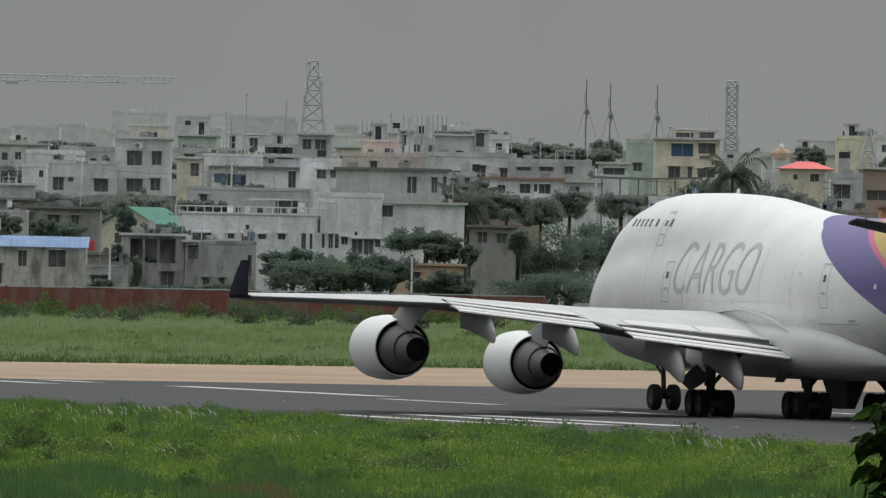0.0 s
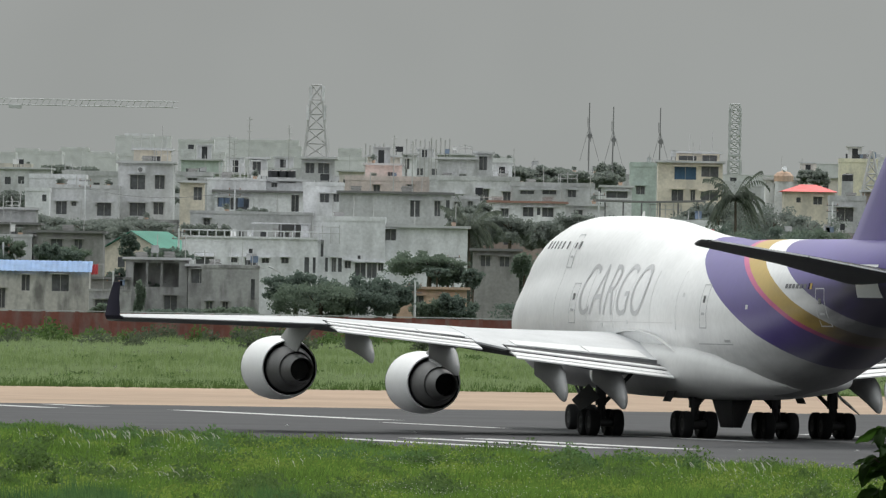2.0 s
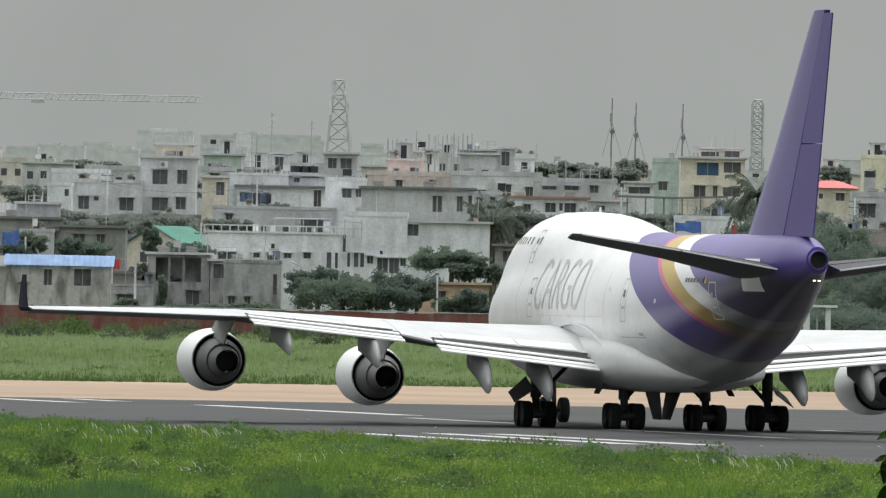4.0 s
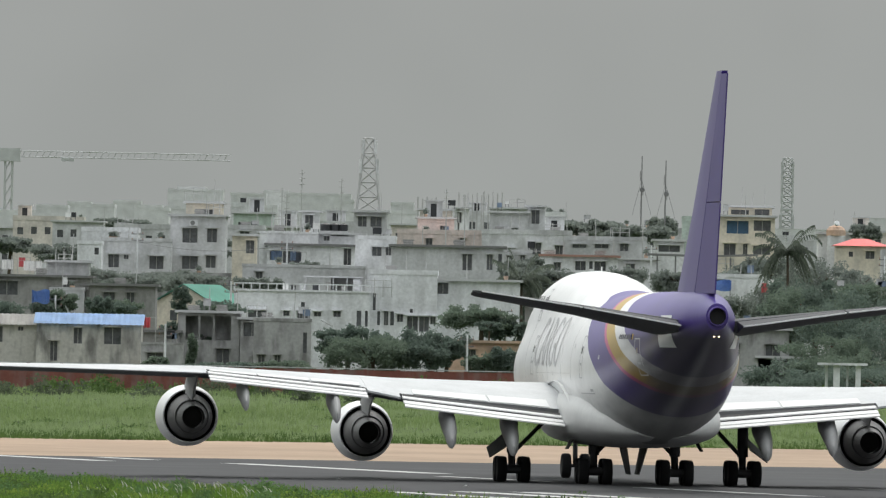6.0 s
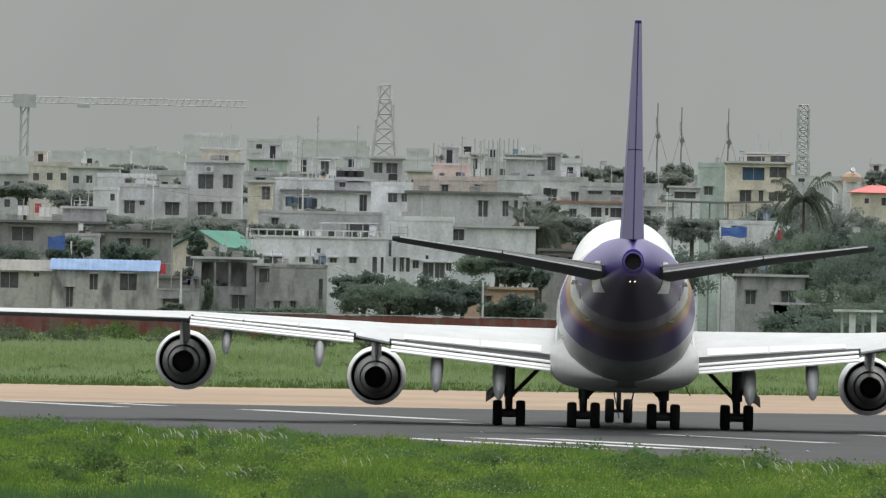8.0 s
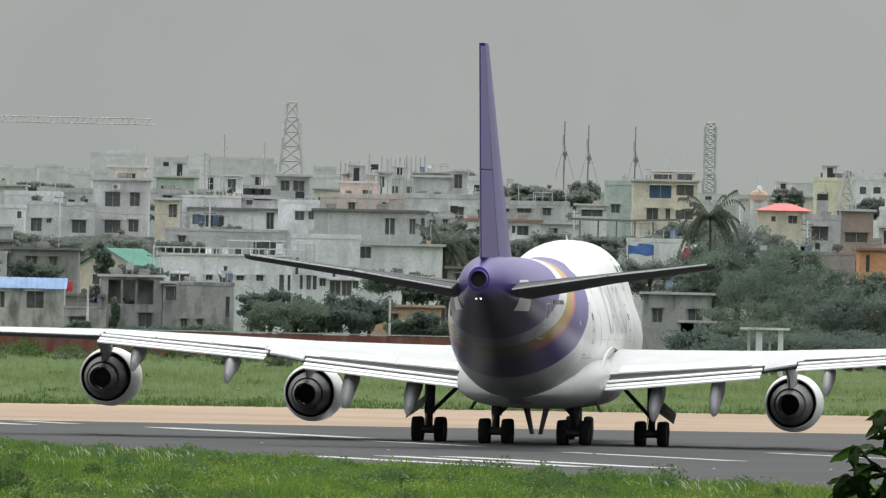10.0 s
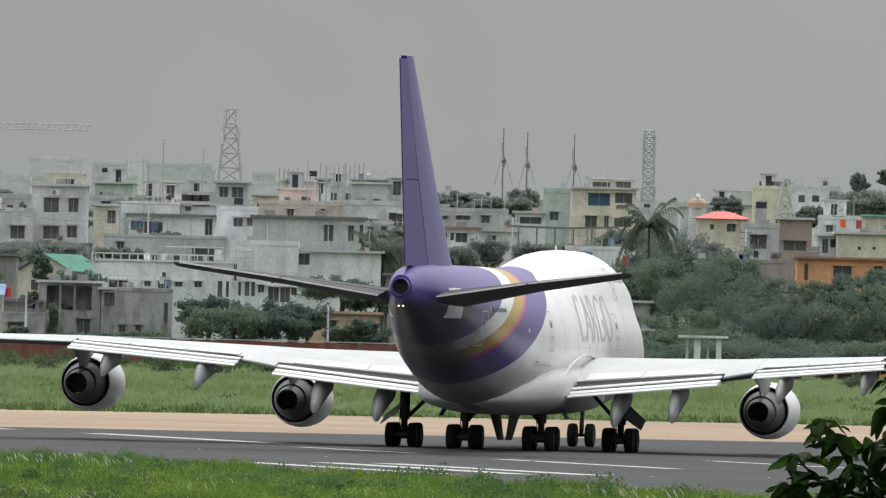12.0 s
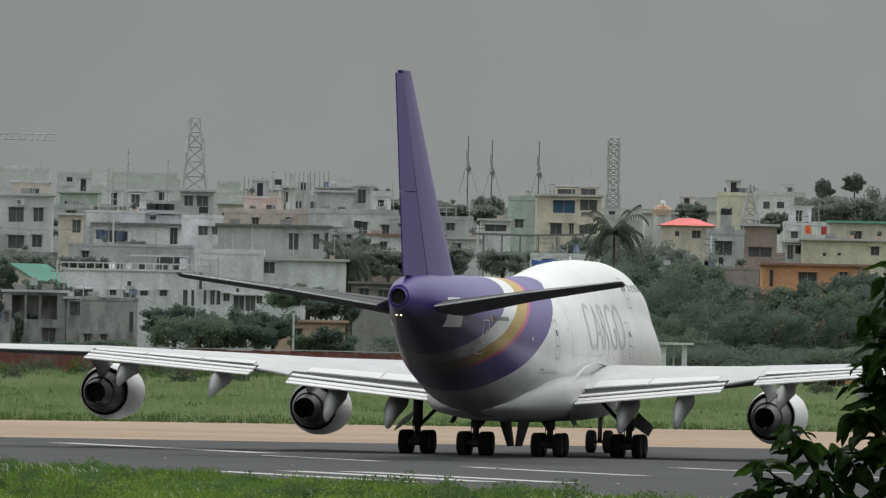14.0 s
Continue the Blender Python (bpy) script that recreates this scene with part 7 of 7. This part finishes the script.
house("weathered grey concrete house", "house", -26.4, 1278, 6.9, 7.4, 8.0, "concrete_dark", ((0.3, 5.7, 2.1, 7.1), (1.4, 2.6, 2.4, 3.6), (3.4, 2.7, 4.3, 3.6), (6.2, 3.9, 6.7, 5.9)), "slab", 0.0, "concrete")
house("low terracotta-coloured plaster house", "house", -5.2, 1275, 7.6, 5.5, 7.0, "terracotta", ((2.0, 3.0, 3.2, 4.8), (4.7, 3.1, 5.9, 4.8)), "slab", 0.0, "terracotta")
house("low weathered grey house with parapet", "house", -28.7, 1394, 13.8, 13.5, 8.0, "grey_b", ((1.5, 11.9, 2.3, 12.8),), "par", 0.2, "concrete")
house("white parapet house with a water tank", "house", -27.4, 1425, 6.7, 17.5, 3.0, "white_b", (), "par", 0.1, "concrete")
roof_pergola(-20.7, 1337, 12.6, 6.0, 1.7)
roof_box(-23.1, 1336, 12.6, 0.6, 0.8, "cloth_white", "white cupboard on a roof terrace", "cupboard")
roof_box(-22.2, 1336, 12.6, 0.5, 0.6, "tank", "dark crate on a roof terrace", "crate")
roof_box(-21.3, 1336, 12.6, 0.6, 0.8, "grey_b", "grey crate on a roof terrace", "crate")
roof_box(-19.9, 1337, 12.6, 0.7, 0.7, "tank", "dark crate on a roof terrace", "crate")
roof_box(-18.5, 1337, 12.7, 0.5, 0.9, "umber", "brown cupboard on a roof terrace", "cupboard")
roof_box(-16.8, 1337, 12.7, 0.6, 0.6, "umber", "brown crate on a roof terrace", "crate")
roof_box(-15.5, 1336, 12.7, 0.8, 1.3, "grey_b", "grey roof cupboard on a terrace", "cupboard")
roof_frame(-25.9, 1431, 20.0, 3.0, 1.3)
roof_frame(-14.1, 1331, 12.6, 2.8, 1.3)
roof_frame(3.5, 1480, 17.9, 3.4, 0.8)
roof_frame(23.5, 1420, 16.8, 3.6, 0.9)
gable_house(-37.6, 1343, 9.1, 11.05, 8.75)
guyed_mast(19.6, 1700, 3.0, 33.9)
guyed_mast(22.9, 1700, 3.0, 33.4)
guyed_mast(29.0, 1680, 2.9, 33.0)
lattice_tower(-15.8, 1500, 23.2, 32.1, 1.4, 0.6)
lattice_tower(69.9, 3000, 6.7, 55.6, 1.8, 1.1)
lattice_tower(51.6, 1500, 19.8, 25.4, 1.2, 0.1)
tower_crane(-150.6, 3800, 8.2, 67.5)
pole_mast(-24.2, 1520, 28.4)
pole_mast(-26.6, 1520, 26.2)
pole_mast(-26.0, 1520, 25.4)
pole_mast(-19.3, 1520, 27.5)
pole_mast(-6.4, 1520, 26.4)
pole_mast(-4.1, 1520, 25.8)
pole_mast(17.8, 1520, 22.8)
rebar_cluster(-9.6, 1690, 27.6, 5)
rebar_cluster(-4.0, 1690, 28.3, 6)
rebar_cluster(-0.6, 1690, 28.5, 5)
tree(-15.2, 1262, 7.5, 2.8, 1.6)
tree(-10.6, 1260, 7.0, 3.2, 2.2)
tree(-12.9, 1258, 6.4, 4.6, 2.0)
tree(-5.1, 1259, 6.9, 2.6, 1.8)
tree(-6.8, 1257, 6.2, 2.3, 1.6)
tree(-1.8, 1300, 10.2, 3.7, 1.4)
tree(0.3, 1300, 9.4, 1.8, 1.5)
tree(2.0, 1345, 13.8, 1.7, 2.5)
tree(4.6, 1370, 14.8, 2.8, 1.1)
tree(-36.9, 1400, 14.2, 5.8, 1.0)
tree(-52.6, 1500, 18.1, 3.4, 1.0)
tree(-62.9, 2000, 26.2, 2.3, 1.1)
tree(-57.9, 2000, 26.1, 1.8, 0.9)
tree(-41.6, 1310, 10.6, 1.8, 1.1)
tree(-39.6, 1312, 10.4, 1.8, 1.0)
tree(-33.3, 1310, 11.4, 1.0, 1.5)
tree(-29.4, 1300, 10.6, 2.1, 0.8)
tree(-1.4, 1262, 5.2, 1.7, 1.4)
tree(1.5, 1262, 5.3, 2.0, 1.4)
tree(7.2, 1300, 7.5, 4.5, 3.3)
tree(11.9, 1300, 8.5, 4.2, 4.2)
tree(16.8, 1310, 10.1, 3.9, 3.0)
tree(12.7, 1255, 5.5, 6.3, 1.7)
tree(12.2, 1700, 23.9, 4.3, 1.2)
tree(18.6, 1690, 23.3, 3.9, 1.4)
tree(22.9, 1720, 24.3, 2.0, 2.0)
tree(33.2, 1300, 11.3, 4.7, 3.0)
tree(37.1, 1290, 10.2, 5.3, 4.1)
tree(41.4, 1275, 7.9, 5.2, 3.5)
tree(34.3, 1270, 6.6, 4.6, 2.9)
tree(45.3, 1270, 7.4, 4.6, 3.8)
tree(50.1, 1275, 8.0, 4.1, 3.5)
tree(53.8, 1280, 8.7, 4.1, 4.1)
tree(58.7, 1285, 9.4, 4.7, 4.7)
tree(63.6, 1290, 10.7, 5.3, 5.3)
tree(30.3, 1300, 8.9, 3.0, 3.0)
tree(38.4, 1252, 4.4, 9.1, 1.6)
tree(47.5, 1252, 4.2, 8.0, 1.4)
tree(56.1, 1252, 4.7, 6.9, 1.7)
tree(32.1, 1330, 13.2, 3.6, 2.4)
tree(35.9, 1325, 13.6, 3.3, 2.1)
tree(39.7, 1320, 13.0, 3.3, 2.4)
tree(42.7, 1300, 10.3, 3.6, 2.7)
tree(31.2, 1262, 4.8, 5.2, 2.0)
tree(35.7, 1260, 5.2, 5.2, 2.0)
tree(43.7, 1258, 4.5, 5.7, 1.8)
tree(51.7, 1256, 4.6, 5.7, 2.0)
tree(48.6, 1300, 10.4, 2.7, 2.4)
tree(52.8, 1300, 11.1, 3.0, 2.1)
tree(56.7, 1295, 11.7, 3.5, 3.0)
tree(-33.2, 1380, 13.9, 3.8, 0.9)
tree(-40.3, 1385, 13.8, 3.2, 0.8)
tree(-45.2, 1400, 14.5, 2.6, 1.0)
tree(1.5, 1400, 16.1, 2.6, 1.3)
tree(7.0, 1365, 15.0, 2.5, 1.2)
tree(-28.2, 1252, 4.4, 3.4, 0.6)
tree(-21.3, 1250, 4.5, 2.9, 0.7)
tree(-48.3, 1330, 10.3, 1.8, 0.9)
tree(-53.8, 1330, 10.2, 3.0, 1.0)
tree(10.9, 1380, 14.5, 2.5, 1.3)
tree(14.3, 1400, 15.7, 2.6, 1.2)
tree(20.2, 1410, 15.5, 3.2, 1.0)
tree(27.1, 1405, 15.6, 3.8, 1.2)
tree(-60.2, 1520, 18.5, 4.2, 1.0)
tree(-33.4, 1500, 18.9, 1.4, 1.0)
tree(70.0, 1750, 25.2, 4.8, 2.2)
tree(74.4, 1740, 24.8, 4.8, 2.8)
tree(66.4, 1760, 25.7, 3.2, 1.8)
tree(76.8, 1900, 29.9, 1.2, 1.9)
tree(81.2, 1900, 31.3, 1.6, 1.4)
tree(80.7, 1740, 25.7, 5.6, 3.2)
tree(31.0, 1420, 17.2, 3.9, 1.6)
tree(36.7, 1390, 16.1, 4.4, 1.9)
tree(40.2, 1380, 15.5, 3.8, 1.6)
tree(31.7, 1380, 13.3, 4.4, 2.2)
tree(25.3, 1370, 12.5, 3.1, 1.6)
tree(53.5, 1800, 25.4, 2.1, 1.2)
tree(56.8, 1560, 21.6, 1.8, 1.4)
tree(-43.6, 1390, 14.2, 1.4, 0.6)
tree(-41.1, 1388, 14.0, 1.4, 0.7)
tree(-38.5, 1390, 14.1, 1.6, 0.6)
tree(-35.4, 1391, 14.5, 1.5, 0.7)
tree(-33.3, 1390, 14.2, 1.2, 0.6)
tree(-28.2, 1389, 14.0, 1.7, 0.6)
tree(-25.4, 1389, 13.9, 1.4, 0.6)
tree(-21.6, 1405, 16.0, 2.2, 0.6)
tree(-46.8, 1333, 11.7, 1.7, 0.9)
tree(-40.7, 1326, 10.7, 1.4, 0.7)
tree(-39.1, 1300, 10.3, 1.1, 0.5)
tree(-29.5, 1283, 10.3, 0.9, 0.3)
tree(-27.0, 1283, 10.3, 1.7, 0.3)
tree(-33.5, 1284, 8.3, 1.4, 0.9)
tree(-30.9, 1259, 6.1, 0.5, 1.9)
tree(-25.3, 1283, 8.1, 0.8, 0.7)
tree(-29.8, 1283, 7.2, 1.0, 0.8)
tree(-22.7, 1283, 8.6, 1.4, 0.7)
tree(-20.2, 1255, 4.8, 1.1, 0.5)
tree(-27.0, 1284, 6.1, 1.0, 0.8)
tree(-34.5, 1256, 4.7, 1.3, 0.7)
tree(6.3, 1402, 14.1, 1.7, 1.0)
tree(1.1, 1372, 16.0, 0.9, 1.0)
tree(4.4, 1468, 17.4, 1.0, 0.8)
tree(0.8, 1262, 6.1, 1.3, 1.3)
tree(3.0, 1288, 8.7, 1.0, 1.1)
tree(8.3, 1292, 10.4, 1.2, 1.3)
tree(-0.8, 1290, 9.2, 1.2, 0.5)
tree(10.2, 1400, 13.2, 1.9, 1.1)
palm_tree(32.0, 1366, 18.3)
palm_tree(2.6, 1340, 14.2)
water_tank(-19.9, 1427, 20.1, 0.6, 0.9)
water_tank(-18.8, 1427, 20.1, 0.5, 0.9)
water_tank(-17.8, 1427, 20.1, 0.5, 0.9)
water_tank(50.7, 1560, 22.3, 0.7, 1.0)
water_tank(-46.0, 1338, 10.0, 0.3, 0.9)
water_tank(-42.8, 1318, 10.1, 0.3, 0.9)
water_tank(-30.9, 1320, 10.3, 0.5, 1.0)
water_tank(54.6, 1424, 16.6, 0.4, 0.9)
washing(-25.6, 1418, 17.0, 'cloth_blue')
washing(-25.0, 1418, 17.0, 'cloth_blue')
washing(-23.4, 1418, 17.0, 'cloth_blue')
washing(-22.8, 1418, 16.9, 'cloth_dark')
washing(-52.5, 1368, 15.3, 'cloth_red')
washing(-51.9, 1366, 14.9, 'cloth_white')
washing(-51.3, 1366, 14.9, 'cloth_white')
washing(-50.6, 1366, 14.9, 'cloth_white')
washing(-54.3, 1366, 15.0, 'cloth_white')
washing(-53.8, 1366, 15.0, 'cloth_white')
washing(60.4, 1545, 20.5, 'cloth_orange')
washing(61.3, 1545, 20.4, 'cloth_white')
washing(62.4, 1545, 20.4, 'cloth_red')
washing(63.8, 1545, 20.4, 'cloth_red')
washing(-35.8, 1270, 8.7, 'cloth_red')
washing(29.8, 1378, 14.2, 'cloth_red')
washing(30.5, 1378, 14.6, 'cloth_white')
tarpaulin(-49.9, 1330, 10.7, 1.9, 1.4, "tarp_blue")
tarpaulin(23.3, 1385, 13.9, 2.9, 1.1, "tarp_blue")
tarpaulin(31.6, 1360, 11.5, 1.9, 1.2, "cloth_orange")
canopy(17.3, 1420, 17.9, 12.6)
frame_shelter(30.0, 1150, 4.6, 4.7)
dome_tank(43.1, 1578, 22.3)
street_lamp(-17.6, 1262, 9.2)
solar_row(55.0, 1702, 26.7)
air_conditioner(-35.8, 1454, 20.6)
boundary_wall(-63.9, 10.6, 2.64)
utility_pole(-40.9, 1405, 19.5)
utility_pole(-28.3, 1318, 13.4)
utility_pole(-47.4, 1330, 11.6)
utility_pole(-23.9, 1405, 18.8)
utility_pole(1.0, 1300, 11.2)
utility_pole(17.9, 1440, 19.3)
utility_pole(58.0, 1500, 22.1)
utility_pole(44.6, 1425, 18.5)
utility_pole(-2.9, 1258, 8.1)
utility_pole(-33.7, 1262, 8.6)
overhead_wire(-40.9, -23.9, 1405, 18.2)
overhead_wire(1.0, 17.2, 1380, 14.0)
overhead_wire(17.7, 35.9, 1420, 14.9)
roof_clutter(-35.2, 1456, 22.0, 0)
roof_clutter(-45.0, 1452, 19.0, 1)
roof_clutter(-25.3, 1429, 20.0, 2)
roof_clutter(-10.0, 1381, 18.2, 3)
roof_clutter(-4.3, 1381, 18.3, 4)
roof_clutter(-11.4, 1333, 14.9, 5)
roof_clutter(6.2, 1481, 18.2, 6)
roof_clutter(12.3, 1481, 18.3, 7)
roof_clutter(-31.3, 1281, 10.0, 8)
roof_clutter(-28.4, 1281, 10.1, 9)
roof_clutter(-23.7, 1279, 9.4, 10)
roof_clutter(0.1, 1621, 22.4, 11)
roof_clutter(7.5, 1621, 22.5, 12)
roof_clutter(10.8, 1561, 21.2, 13)
roof_clutter(49.1, 1331, 15.3, 14)
roof_clutter(58.2, 1421, 18.3, 15)
roof_clutter(46.9, 1431, 19.0, 16)
roof_clutter(-31.1, 1521, 21.3, 17)
roof_clutter(-55.1, 1361, 13.9, 18)
roof_clutter(-50.1, 1361, 14.0, 19)
roof_clutter(-40.2, 1321, 12.9, 20)


def stair_head(x, y, z, w, h, key):
    """The small room over a stair on a flat roof, with its slab and dark doorway."""
    top = thing("stair_head", "small plastered stair room on a flat roof", "stair room", "stair rooms")
    top.location = (x, y, z)
    bm = bmesh.new()
    pierced_wall(bm, w, h, [(w * 0.3, 0.05, w * 0.3 + 0.8, 1.8)], 0.2)
    for quad in (((w, 0, 0), (w, 2.6, 0), (w, 2.6, h), (w, 0, h)), ((w, 2.6, 0), (0, 2.6, 0), (0, 2.6, h), (w, 2.6, h)), ((0, 2.6, 0), (0, 0, 0), (0, 0, h), (0, 2.6, h))):
        bm.faces.new([bm.verts.new(p) for p in quad])
    part("wall", bm, M[key], top)
    # a black panel stands in for the shade inside the doorway
    part("door", box(bmesh.new(), w * 0.3, w * 0.3 + 0.8, 0.15, 0.2, 0.05, 1.8), M["tank"], top, "black panel painting the dark inside the doorway")
    part("roof", box(bmesh.new(), -0.25, w + 0.25, -0.35, 2.8, h + 0.004, h + 0.17), M["concrete"], top)


def roof_tub(x, y, z, size):
    """A potted shrub on a roof edge."""
    r = np.random.RandomState(int(abs(x * 17 + y)))
    top = thing("potted_shrub", "green shrub in a clay tub on a roof", "plant", "roof shrubs")
    top.location = (x, y, z)
    part("tub", tube(bmesh.new(), (0, 0, 0), (0, 0, 0.4), 0.2, 0.27, 10), M["terracotta"], top)
    d = r.normal(size=(150, 3)) * (size * 0.42, size * 0.4, size * 0.4) + (0, 0, 0.45 + size * 0.6)
    v, f = leaves(d[d[:, 2] > 0.3], 0.13, 3)
    leaf_mesh("crown", v, f, M["tree_leaf_hazy"], top)


r = random.Random(31)
for x, y, w, z, deep in ROOFS:
    far_row = y > 1500
    if far_row and w > 4.5 and r.random() < 0.5:
        stair_head(x + r.uniform(0.2, w - 3.0), y + 3.0, z, r.uniform(1.8, 2.8), r.uniform(1.7, 2.3), r.choice(("white_b", "grey_a", "grey_b", "beige")))
    for _ in range(r.choice((1, 2, 3))):
        px = x + r.uniform(0.4, w - 0.4)
        kind = r.random()
        if kind < 0.2:
            roof_tub(px, y + 0.7, z, r.uniform(0.25, 0.5))
        elif kind < 0.5:
            roof_box(px, y + 1.0, z + 0.4, r.uniform(0.5, 1.1), r.uniform(0.5, 0.9), r.choice(("cloth_white", "tank", "grey_b", "cloth_blue")), "small weathered box on a flat roof", "crate")
        elif kind < 0.88:
            pole = thing("roof_pole", "thin upright pole on a flat roof", "pole", "roof poles")
            pole.location = (px, y + 0.9, z)
            part("shaft", tube(bmesh.new(), (0, 0, 0), (r.uniform(-0.15, 0.15), 0, r.uniform(1.2, 3.0)), 0.06, 0.04, 6), M["mast"], pole)
        else:
            roof_frame(px - 0.8, y + 0.4, z + 0.5, r.uniform(1.4, 2.6), r.uniform(0.6, 1.0))


def motions():
    """The aircraft rolls on and turns; each wheel turns with the way it has gone."""
    walk(AIRCRAFT, [(t, pose(x, y, 0, 0, 0, -a)) for t, x, y, a in AIRCRAFT_WAY])
    times = [r[0] for r in AIRCRAFT_WAY]
    fine = [i * 0.1 for i in range(141)]
    xs, ys = (np.interp(fine, times, [r[k] for r in AIRCRAFT_WAY]) for k in (1, 2))
    gone = np.concatenate(([0.0], np.cumsum(np.hypot(np.diff(xs), np.diff(ys)))))
    for ob, place in WHEELS:
        walk(ob, [(t, pose(*place, -math.degrees(d / 0.62))) for t, d in zip(fine, gone)])


motions()
